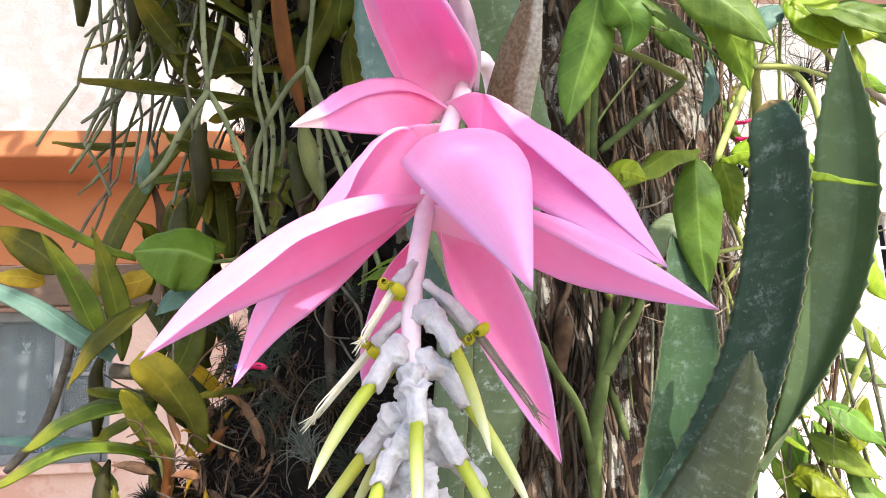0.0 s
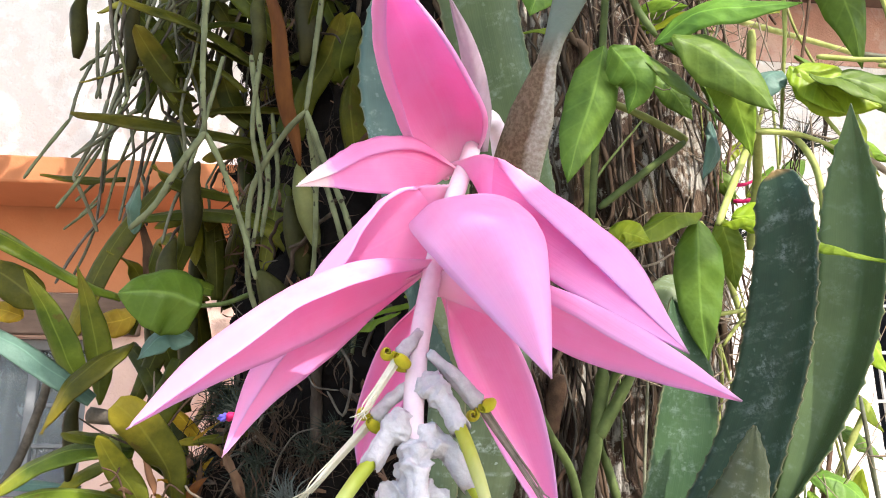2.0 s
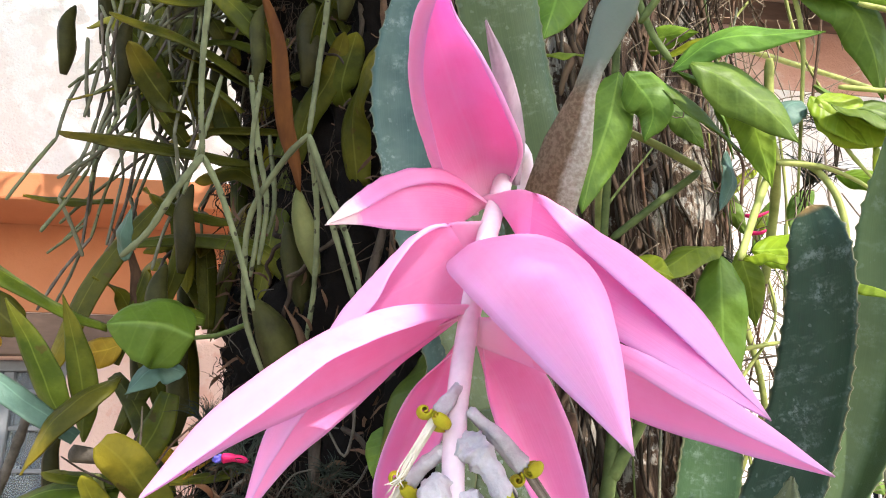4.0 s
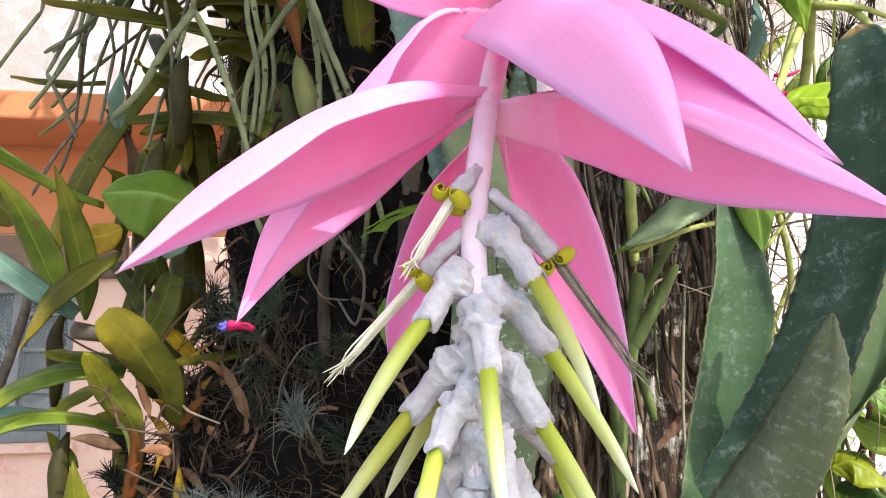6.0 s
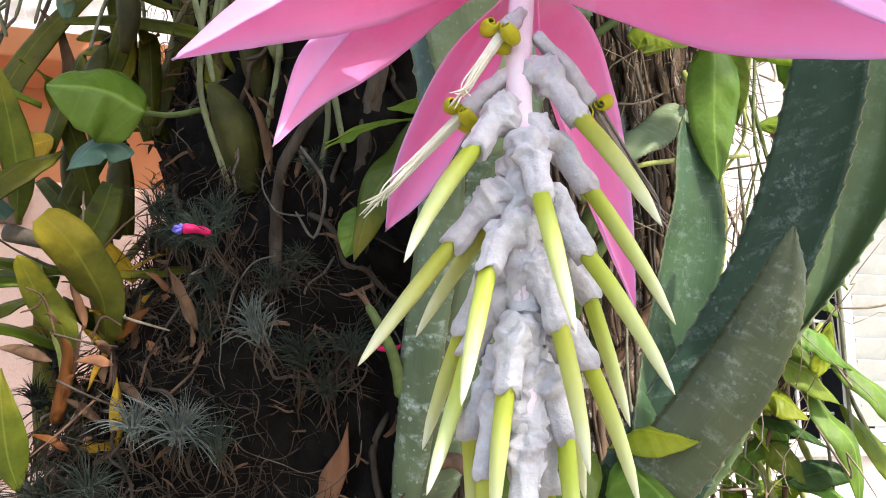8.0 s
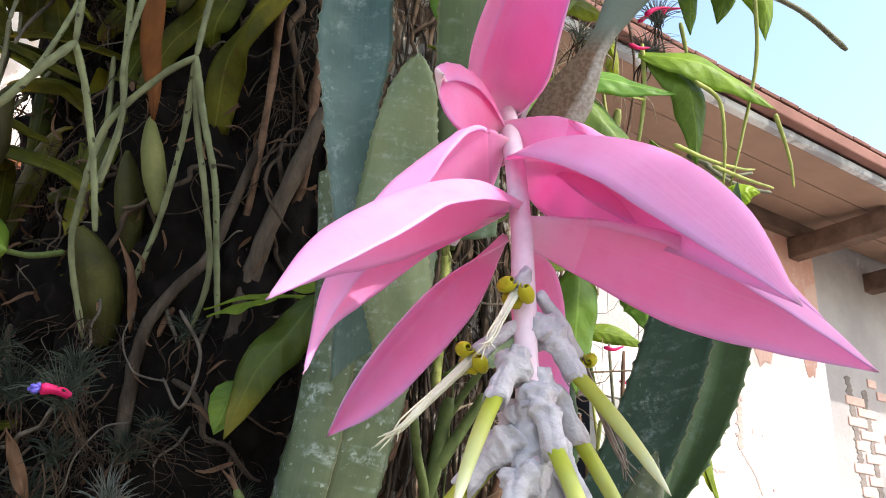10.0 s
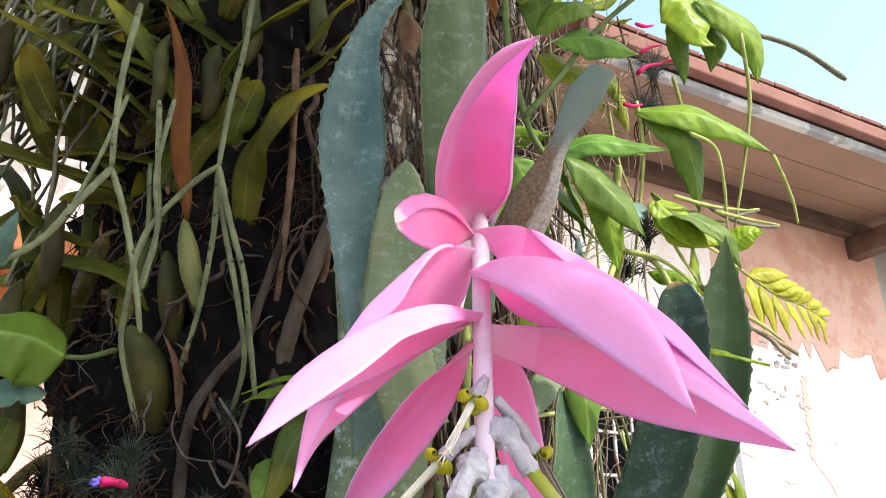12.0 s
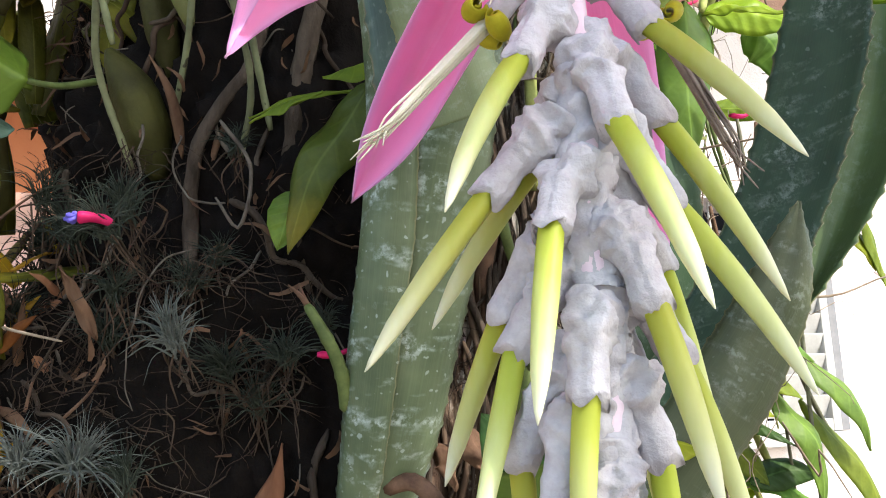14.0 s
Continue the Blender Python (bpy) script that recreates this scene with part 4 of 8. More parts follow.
for name, seed, count, thin, thick, lift, skin, label in (
    ("loose_bark", 8, 170, 0.0015, 0.0065, 0.012, BARK_STRIP, "brown climbing roots and loose bark strips"),
    ("dark_root_net", 9, 210, 0.0010, 0.0042, 0.022, ROOT_DIM, "dark net of climbing roots on the bark"),
    ("pale_root_net", 10, 90, 0.0006, 0.0022, 0.026, ROOT_GREY, "thin pale roots over the bark"),
):
    tagged(part(name, flank_strands(name, seed, count, thin, thick, lift), skin, tree, label), kind="stuff")


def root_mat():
    """A shaggy mat of orchid and fern roots on the shady flank; its colour holds the shade."""
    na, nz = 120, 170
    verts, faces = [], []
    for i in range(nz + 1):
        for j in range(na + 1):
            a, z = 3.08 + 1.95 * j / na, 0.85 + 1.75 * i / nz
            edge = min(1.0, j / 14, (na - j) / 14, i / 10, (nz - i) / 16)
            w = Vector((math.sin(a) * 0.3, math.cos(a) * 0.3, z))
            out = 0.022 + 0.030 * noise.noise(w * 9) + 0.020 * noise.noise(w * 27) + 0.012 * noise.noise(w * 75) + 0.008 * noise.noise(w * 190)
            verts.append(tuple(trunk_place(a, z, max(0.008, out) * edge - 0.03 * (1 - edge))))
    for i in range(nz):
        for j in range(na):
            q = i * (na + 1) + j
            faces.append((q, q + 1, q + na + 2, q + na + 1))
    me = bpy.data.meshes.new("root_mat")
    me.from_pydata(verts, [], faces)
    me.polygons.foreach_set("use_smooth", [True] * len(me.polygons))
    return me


def litter():
    """Chips of bark and crumpled leaf caught in the mat."""
    rng = random.Random(14)
    verts, faces = [], []
    for _ in range(800):
        p = trunk_place(rng.uniform(3.2, 4.7), rng.uniform(1.05, 2.2), rng.uniform(0.01, 0.055))
        d = Vector((rng.gauss(0, 1), rng.gauss(0, 0.5), rng.gauss(-0.4, 1))).normalized()
        w = d.orthogonal().normalized() * rng.uniform(0.0008, 0.0035)
        n, L, b = d.cross(w).normalized(), rng.uniform(0.008, 0.030), len(verts)
        for k in range(5):
            u = k / 4
            c = p + d * (L * u) + n * (L * 0.25 * math.sin(u * 3 + b))
            f = 0.25 + 0.75 * math.sin(3.1416 * min(1, u + 0.12))
            verts += [tuple(c + w * f), tuple(c - w * f * 0.8 + n * 0.001)]
        faces += [(b + 2 * k, b + 2 * k + 1, b + 2 * k + 3, b + 2 * k + 2) for k in range(4)]
    me = bpy.data.meshes.new("litter")
    me.from_pydata(verts, [], faces)
    return me


tagged(part("leaf_litter", litter(), LEAF_DEAD, tree, "crumpled brown leaf litter and bark chips"), kind="stuff")
part("root_mat", root_mat(), ROOT_SHADE, tree, "shaggy mat of dead roots with shade painted near black")
rng = random.Random(21)
for i in range(110):
    pts = wander(rng, rng.uniform(3.3, 4.4), rng.uniform(1.25, 2.1), rng.randint(6, 13), rng.uniform(0.010, 0.018), 0.45, rng.uniform(0.02, 0.06))
    r = rng.choice((0.0006, 0.0008, 0.0010, 0.0014, 0.0020, 0.0030))
    part("hanging_root", tube("hanging_root", pts, r, r * 0.6, 6, 4 * len(pts), 0.15), (ROOT_GREY, ROOT_THREAD, ROOT_DIM, ROOT_THREAD)[i % 4], tree)
for pts, r, m in (
    ([(-0.055, 0.769, 2.056), (-0.042, 0.816, 1.900), (-0.046, 0.847, 1.744), (-0.080, 0.853, 1.711), (-0.102, 0.867, 1.655), (-0.105, 0.895, 1.599)], 0.0042, ROOT_BROWN),
    ([(-0.005, 0.787, 2.023), (0.006, 0.822, 1.845), (-0.001, 0.836, 1.797), (-0.015, 0.854, 1.750), (-0.025, 0.879, 1.682), (-0.021, 0.893, 1.627)], 0.0048, ROOT_BROWN),
    ([(0.010, 0.770, 2.095), (0.032, 0.808, 1.899), (0.028, 0.854, 1.808), (0.029, 0.872, 1.723), (0.036, 0.906, 1.622)], 0.0055, ROOT_BROWN),
    ([(-0.084, 0.855, 1.701), (-0.097, 0.855, 1.697), (-0.096, 0.853, 1.680), (-0.082, 0.859, 1.657), (-0.081, 0.863, 1.639), (-0.097, 0.871, 1.621), (-0.099, 0.877, 1.594), (-0.086, 0.890, 1.564), (-0.068, 0.900, 1.544)], 0.0019, ROOT_GREY),
    ([(-0.095, 0.785, 1.667), (-0.073, 0.783, 1.632), (-0.080, 0.793, 1.589), (-0.097, 0.798, 1.612)], 0.0016, ROOT_GREY),
    ([(-0.114, 0.862, 1.560), (-0.114, 0.852, 1.655), (-0.093, 0.845, 1.703), (-0.072, 0.835, 1.732), (-0.057, 0.832, 1.792), (-0.038, 0.828, 1.872)], 0.0065, ROOT_DIM),
    ([(-0.030, 0.850, 1.580), (-0.036, 0.838, 1.671), (-0.026, 0.822, 1.757), (-0.006, 0.806, 1.836), (0.010, 0.800, 1.900)], 0.0110, ROOT_DIM),
    ([(0.275, 0.861, 1.605), (0.260, 0.874, 1.546), (0.218, 0.887, 1.489), (0.187, 0.894, 1.454), (0.178, 0.907, 1.395)], 0.007, ROOT_BROWN),
    ([(0.137, 0.844, 1.633), (0.129, 0.860, 1.563), (0.138, 0.876, 1.492), (0.128, 0.896, 1.398)], 0.010, ROOT_BROWN),
):
    part("climbing_root", tube("climbing_root", pts, r, r * 0.7, 8, 24, 0.3), m, tree)


# ---- the flowering bromeliad ----
brom = thing("flowering_bromeliad", (0.0, 0.70, 1.36), "tube-shaped bromeliad with pink bracts and hanging flower spike", "bromeliad")
AXIS = [(0.060, 0.60, 1.70), (0.050, 0.53, 1.762), (0.036, 0.490, 1.760), (0.026, 0.468, 1.727), (0.012, 0.437, 1.680), (0.001, 0.412, 1.632), (-0.006, 0.397, 1.585), (-0.007, 0.391, 1.53), (-0.007, 0.388, 1.48), (-0.008, 0.386, 1.425)]
part("scape", tube("scape", AXIS, 0.0062, 0.0045, 14, 60, 0.10), SCAPE, brom, "mealy lilac-white flower stalk")


def bract(guides, material=PINK, label="", rough=0.0008, nu=44, nv=22):
    """A boat-shaped bract spanned between one edge, the keel and the other edge, each given from foot to tip."""
    lines = [spline(g, nu + 1) for g in guides]
    seed = random.random() * 50
    rows, outs, uvs = [], [], []
    for i in range(nu + 1):
        u = i / nu
        ribs = [l[i] for l in lines]
        row = spline(ribs, nv + 1)
        out = (ribs[len(ribs) // 2] + ribs[(len(ribs) - 1) // 2] - ribs[0] - ribs[-1]) / 2
        for j, p in enumerate(row):
            v = 2 * j / nv - 1
            q = Vector((u * 4 + seed, v * 1.3, seed))
            w = (row[-1] - row[0]).length
            row[j] = p + out.normalized() * (min(rough, w * 0.05) * noise.noise(q) + min(0.0007, w * 0.03) * abs(v) ** 3 * noise.noise(Vector((u * 9, v * 2, seed))))
            uvs.append((j / nv, u))
        rows.append(row)
        outs.append(out)
    norms = []
    for i in range(nu + 1):
        norm = []
        for j in range(nv + 1):
            t = rows[min(i + 1, nu)][j] - rows[max(i - 1, 0)][j]
            s = rows[min(max(i, 1), nu - 1)][min(j + 1, nv)] - rows[min(max(i, 1), nu - 1)][max(j - 1, 0)]
            n = t.cross(s).normalized()
            norm.append(n)
        mid = norm[nv // 2]
        if mid.dot(outs[i]) < 0:
            norm = [-n for n in norm]
        norms.append(norm)
    me = shell("bract", rows, norms, 0.0008, uvs, True)
    ob = part("bract", me, material, brom, label)
    me.materials.append(PINK_INNER if material is PINK else material)
    return ob


# erect bract at the top, a trough with one edge rolled in
bract([[(0.013, 0.470, 1.711), (-0.006, 0.447, 1.723), (-0.015, 0.417, 1.737), (-0.021, 0.383, 1.748), (-0.020, 0.346, 1.752), (-0.015, 0.306, 1.750)],
       [(0.011, 0.475, 1.712), (-0.012, 0.448, 1.729), (-0.024, 0.412, 1.744), (-0.028, 0.373, 1.752), (-0.025, 0.335, 1.755), (-0.015, 0.306, 1.750)],
       [(0.020, 0.478, 1.720), (0.013, 0.455, 1.747), (0.000, 0.418, 1.760), (-0.011, 0.378, 1.765), (-0.017, 0.338, 1.763), (-0.015, 0.306, 1.750)],
       [(0.030, 0.480, 1.727), (0.035, 0.446, 1.740), (0.022, 0.412, 1.751), (0.006, 0.375, 1.757), (-0.009, 0.340, 1.757), (-0.015, 0.306, 1.750)],
       [(0.029, 0.477, 1.725), (0.032, 0.442, 1.737), (0.020, 0.409, 1.747), (0.005, 0.372, 1.753), (-0.009, 0.338, 1.754), (-0.015, 0.306, 1.750)]])
# small bract with a curled tip, on which sunlight is painted white
bract([[(0.021, 0.458, 1.710), (-0.007, 0.439, 1.718), (-0.032, 0.420, 1.706), (-0.049, 0.398, 1.687), (-0.063, 0.372, 1.671)],
       [(0.021, 0.459, 1.710), (-0.008, 0.440, 1.724), (-0.035, 0.421, 1.715), (-0.054, 0.400, 1.694), (-0.063, 0.372, 1.671)],
       [(0.016, 0.463, 1.713), (-0.007, 0.450, 1.695), (-0.031, 0.428, 1.687), (-0.051, 0.401, 1.681), (-0.063, 0.372, 1.671)]], material=PINK_SUNLIT, label="pink bract with sunlight painted white on its curled tip")
# bract behind on the same side
bract([[(0.012, 0.448, 1.698), (-0.014, 0.430, 1.688), (-0.032, 0.423, 1.669), (-0.046, 0.426, 1.644), (-0.071, 0.436, 1.627)],
       [(0.014, 0.444, 1.698), (-0.012, 0.433, 1.690), (-0.034, 0.433, 1.673), (-0.055, 0.434, 1.652), (-0.071, 0.436, 1.627)],
       [(0.016, 0.452, 1.697), (0.012, 0.467, 1.670), (-0.008, 0.470, 1.649), (-0.037, 0.460, 1.635), (-0.071, 0.436, 1.627)]])
# long outstretched bract
bract([[(0.005, 0.417, 1.643), (-0.025, 0.389, 1.630), (-0.057, 0.371, 1.613), (-0.089, 0.360, 1.585), (-0.127, 0.357, 1.557)],
       [(0.005, 0.414, 1.646), (-0.035, 0.398, 1.640), (-0.073, 0.389, 1.621), (-0.106, 0.376, 1.592), (-0.127, 0.357, 1.557)],
       [(0.006, 0.430, 1.649), (-0.026, 0.427, 1.625), (-0.063, 0.414, 1.601), (-0.099, 0.391, 1.580), (-0.127, 0.357, 1.557)]])
# the one under it
bract([[(-0.002, 0.421, 1.641), (-0.034, 0.430, 1.628), (-0.064, 0.420, 1.607), (-0.084, 0.414, 1.578), (-0.098, 0.405, 1.546)],
       [(-0.001, 0.424, 1.643), (-0.036, 0.437, 1.630), (-0.068, 0.428, 1.616), (-0.089, 0.418, 1.590), (-0.098, 0.405, 1.546)],
       [(0.001, 0.428, 1.644), (-0.029, 0.449, 1.623), (-0.057, 0.447, 1.596), (-0.082, 0.429, 1.571), (-0.098, 0.405, 1.546)]])
# broad drooping bract in front, its far half folded under
bract([[(0.011, 0.447, 1.686), (-0.009, 0.401, 1.662), (-0.002, 0.361, 1.638), (0.020, 0.330, 1.605), (0.044, 0.298, 1.572)],
       [(0.010, 0.447, 1.682), (0.007, 0.388, 1.670), (0.019, 0.343, 1.649), (0.035, 0.314, 1.614), (0.044, 0.298, 1.572)],
       [(0.018, 0.448, 1.690), (0.041, 0.401, 1.674), (0.050, 0.359, 1.648), (0.048, 0.323, 1.614), (0.044, 0.298, 1.572)],
       [(0.017, 0.454, 1.689), (0.038, 0.448, 1.661), (0.052, 0.410, 1.639), (0.050, 0.358, 1.610), (0.044, 0.298, 1.572)]])
# upper bract on the other side
bract([[(0.027, 0.461, 1.722), (0.037, 0.424, 1.704), (0.051, 0.393, 1.670), (0.075, 0.363, 1.632), (0.107, 0.336, 1.586)],
       [(0.011, 0.465, 1.718), (0.035, 0.424, 1.706), (0.065, 0.395, 1.675), (0.094, 0.367, 1.636), (0.107, 0.336, 1.586)],
       [(0.025, 0.462, 1.712), (0.037, 0.423, 1.667), (0.054, 0.385, 1.632), (0.077, 0.352, 1.607), (0.107, 0.336, 1.586)]])
# lower bract on that side
bract([[(0.007, 0.420, 1.640), (0.031, 0.384, 1.628), (0.057, 0.355, 1.609), (0.087, 0.337, 1.586), (0.124, 0.328, 1.566)],
       [(0.005, 0.415, 1.639), (0.033, 0.381, 1.630), (0.064, 0.355, 1.614), (0.096, 0.338, 1.592), (0.124, 0.328, 1.566)],
       [(0.003, 0.421, 1.629), (0.040, 0.411, 1.612), (0.070, 0.391, 1.592), (0.097, 0.362, 1.578), (0.124, 0.328, 1.566)]])
# two bracts that hang behind the spike
bract([[(0.009, 0.422, 1.636), (0.013, 0.429, 1.601), (0.029, 0.442, 1.567), (0.051, 0.461, 1.532), (0.076, 0.485, 1.498)],
       [(0.004, 0.424, 1.634), (0.022, 0.451, 1.604), (0.041, 0.470, 1.571), (0.059, 0.481, 1.536), (0.076, 0.485, 1.498)],
       [(0.004, 0.422, 1.628), (0.034, 0.432, 1.624), (0.055, 0.451, 1.595), (0.069, 0.469, 1.552), (0.076, 0.485, 1.498)]])
bract([[(-0.001, 0.419, 1.627), (-0.023, 0.445, 1.610), (-0.036, 0.473, 1.588), (-0.044, 0.501, 1.564), (-0.044, 0.530, 1.542)],
       [(-0.002, 0.424, 1.632), (-0.012, 0.454, 1.613), (-0.023, 0.481, 1.591), (-0.033, 0.507, 1.568), (-0.044, 0.530, 1.542)],
       [(0.001, 0.423, 1.631), (-0.003, 0.445, 1.600), (-0.014, 0.471, 1.575), (-0.027, 0.499, 1.554), (-0.044, 0.530, 1.542)]])
# a withered narrow bract behind the erect one
part("bract", blade("bract", [(0.034, 0.468, 1.728), (0.030, 0.452, 1.752), (0.022, 0.430, 1.779), (0.012, 0.408, 1.797)], 0.013, (-0.3, -0.8, 0.3), BRACT, 1.2, 0.0011, (0, 0), 0.05, 1.3, 0.0, 0.1, 0.002, 30, 10), BRACT_DRY, brom, "withered narrow mauve bract")


AXIS_LINE = [p for p in spline(AXIS, 80) if p.y < 0.5]


def axis_at(z):
    return min(AXIS_LINE, key=lambda p: abs(p.z - z)).copy()


def flower(end, tip, up=0.024, fat=1.0):
    """A woolly calyx on the axis and the long green bud that hangs from it."""
    f = new("flower")
    f.parent = brom
    end, tip = Vector(end), Vector(tip)
    foot = axis_at(end.z + up)
    mid = foot.lerp(end, 0.45) + (end - axis_at(end.z)).normalized() * 0.0035
    bm = bmesh.new()
    line = spline([foot, mid, end], 61)
    tan = tangents(line)
    side = tan[0].orthogonal().normalized()
    rings, seed, sides = [], random.random() * 90, 44
    for i, (p, t) in enumerate(zip(line, tan)):
        u = i / 60
        r = float(np.interp(u, [0, 0.15, 0.36, 0.56, 0.8, 1.0], [0.0030, 0.0054, 0.0063, 0.0049, 0.0047, 0.0050])) * fat
        side = (side - t * side.dot(t)).normalized()
        other = t.cross(side)
        ring = []
        for j in range(sides):
            a = 6.28318 * j / sides
            d = side * math.cos(a) + other * math.sin(a)
            q = p + d * r
            lump = 0.55 * (0.72 - 2 * abs(noise.noise(q * 100 + Vector((seed, 0, 0))))) + 0.30 * (0.45 - 2 * abs(noise.noise(q * 170 + Vector((0, seed, 0))))) + 0.15 * (0.40 - 2 * abs(noise.noise(q * 350)))
            groove = -0.10 * max(0, math.cos(3 * a)) ** 4 if u > 0.5 else 0
            jag = t * (0.004 * (0.5 + 0.5 * math.cos(3 * a))) if i == 60 else Vector()
            ring.append(bm.verts.new(p + d * (r * (1 + lump * float(np.interp(u, [0, 0.48, 0.66, 1.0], [1.1, 1.1, 0.35, 0.14])) + groove)) + jag))
        rings.append(ring)
    for a, b in zip(rings, rings[1:]):
        for j in range(sides):
            bm.faces.new((a[j], a[(j + 1) % sides], b[(j + 1) % sides], b[j]))
    bm.faces.new(rings[0][::-1])
    bm.faces.new(rings[-1])
    sub(f, "calyx", mesh_of(bm, "calyx"), WOOL, "woolly white calyx")
    if tip is not None:
        way = tip - end
        bend = way.orthogonal().normalized() * random.uniform(-0.002, 0.002) + Vector((0, 0, 0.0025))
        bm = bmesh.new()
        line = [end - way * 0.10, end + way * 0.3 + bend, end + way * 0.7 + bend, tip]
        r = 0.0034 * fat
        pts = spline(line, 20)
        tan = tangents(pts)
        side = tan[0].orthogonal().normalized()
        rings, along = [], {}
        for i, (p, t) in enumerate(zip(pts, tan)):
            u = i / 19
            rr = r * float(np.interp(u, [0, 0.2, 0.5, 0.8, 0.95, 1.0], [0.95, 1.0, 0.95, 0.68, 0.28, 0.04]))
            side = (side - t * side.dot(t)).normalized()
            other = t.cross(side)
            rings.append([bm.verts.new(p + (side * math.cos(6.28318 * j / 12) + other * math.sin(6.28318 * j / 12)) * rr * (1 - 0.10 * max(0, math.cos(3 * 6.28318 * j / 12)))) for j in range(12)])
        for a, b in zip(rings, rings[1:]):
            for j in range(12):
                bm.faces.new((a[j], a[(j + 1) % 12], b[(j + 1) % 12], b[j]))
        bm.faces.new(rings[0][::-1])
        bm.faces.new(rings[-1])
        uv = bm.loops.layers.uv.new("UVMap")
        for i, ring in enumerate(rings):
            for v in ring:
                along[v] = i / 19
        for face in bm.faces:
            for corner in face.loops:
                corner[uv].uv = (0.5, along[corner.vert])
        sub(f, "bud", mesh_of(bm, "bud"), PETAL_BUD, "long pale green petal bud")
    return f


def sub(parent, name, me, material, label=""):
    me.transform(Matrix.Translation(-Vector(brom.location)))
    me.materials.append(material)
    ob = new(name, me)
    ob.parent = parent
    return tagged(ob, label) if label else ob


wool = bmesh.new()
tube_into(wool, [axis_at(z) for z in (1.545, 1.535, 1.52, 1.49, 1.46, 1.43, 1.412)], 0.0058, 0.0052, 22, 110, 0.0)
for v in wool.verts:
    out = (v.co - axis_at(v.co.z)).normalized()
    v.co += out * (0.0034 * (0.6 - 2 * abs(noise.noise(v.co * 90))) + 0.0016 * noise.noise(v.co * 230))
part("rachis_wool", mesh_of(wool, "rachis_wool"), WOOL, brom, "matted grey-white wool on the flower axis")
flower((-0.025, 0.387, 1.544), (-0.053, 0.366, 1.498))
flower((-0.030, 0.400, 1.512), (-0.065, 0.396, 1.466))
flower((-0.004, 0.378, 1.526), (-0.003, 0.346, 1.475))
flower((-0.022, 0.380, 1.499), (-0.034, 0.367, 1.453))
flower((0.014, 0.389, 1.560), (0.028, 0.350, 1.510))
flower((0.019, 0.395, 1.535), (0.048, 0.385, 1.482))
flower((0.014, 0.386, 1.508), (0.038, 0.367, 1.457))
flower((0.001, 0.376, 1.481), (0.006, 0.362, 1.432))
flower((-0.024, 0.402, 1.472), (-0.041, 0.392, 1.423))
flower((-0.016, 0.379, 1.459), (-0.021, 0.378, 1.415))
flower((0.016, 0.391, 1.469), (0.034, 0.390, 1.419))
flower((0.007, 0.388, 1.444), (0.012, 0.387, 1.386))
flower((-0.025, 0.407, 1.481), (-0.038, 0.424, 1.436))
flower((-0.024, 0.403, 1.444), (-0.022, 0.405, 1.401), 0.03)
flower((-0.021, 0.388, 1.431), (-0.021, 0.386, 1.384), 0.03)
flower((-0.010, 0.382, 1.420), (-0.011, 0.384, 1.382), 0.03)
flower((0.003, 0.398, 1.425), (0.004, 0.406, 1.380), 0.03)
flower((0.023, 0.407, 1.496), (0.041, 0.413, 1.445))
flower((-0.012, 0.404, 1.525), (-0.042, 0.418, 1.478))
flower((0.010, 0.404, 1.465), (0.022, 0.412, 1.418))


def spent_flower(foot, end, tip, dull=False):
    """A flower with rolled-back petals and a tuft of stamens."""
    foot, end, tip = Vector(foot), Vector(end), Vector(tip)
    f = new("spent_flower")
    f.parent = brom
    calyx_line = [foot, foot.lerp(end, 0.5) + Vector((0, -0.001, 0.001)), end]
    bm = bmesh.new()
    tube_into(bm, calyx_line, 0.0026, 0.0040, 16, 18, 0.5)
    for v in bm.verts:
        v.co += Vector((v.co - foot.lerp(end, 0.5))).normalized() * (0.0014 * noise.noise(v.co * 170))
    sub(f, "calyx", mesh_of(bm, "calyx"), WOOL, "woolly lilac-white calyx")
    way = (tip - end).normalized()
    s = way.orthogonal().normalized()
    for k in range(3):
        a = radians(120 * k + 35)
        d = s * math.cos(a) + way.cross(s) * math.sin(a)
        side = way.cross(d)
        c = end + way * 0.0015 + d * 0.0045
        rows, norms, uvs = [], [], []
        for i in range(9):
            w = i / 4 - 1
            row, norm = [], []
            for j in range(27):
                th = -0.6 + 8.6 * j / 26
                r = 0.0040 * (1 - 0.095 * th) * (1 - 0.45 * w * w)
                out = way * math.sin(th) - d * math.cos(th)
                row.append(c + d * 0.0012 + side * (w * 0.0046 * (1 - 0.03 * th)) + out * r)
                norm.append(out)
                uvs.append((j / 26, i / 8))
            rows.append(row)
            norms.append(norm)
        sub(f, "rolled_petal", shell("rolled_petal", rows, norms, 0.0005, uvs), PETAL_CURL, "rolled-back yellow-green petal")
    bm = bmesh.new()
    rng = random.Random(3)
    for _ in range(14):
        o = Vector([rng.gauss(0, 0.0009) for _ in range(3)])
        e = Vector([rng.gauss(0, 0.0014) for _ in range(3)]) - way * rng.uniform(0, 0.010)
        tube_into(bm, [end + o, end.lerp(tip, 0.45) + o, end.lerp(tip, 0.75) + o * 1.2, tip + e], 0.0008, 0.00028, 5, 14)
    tube_into(bm, [end, end.lerp(tip, 0.72)], 0.0022, 0.0011, 8, 8)
    sub(f, "stamen_tuft", mesh_of(bm, "stamen_tuft"), STAMEN_OLD if dull else STAMEN, "withered brown-grey stamens" if dull else "cream tuft of stamens")


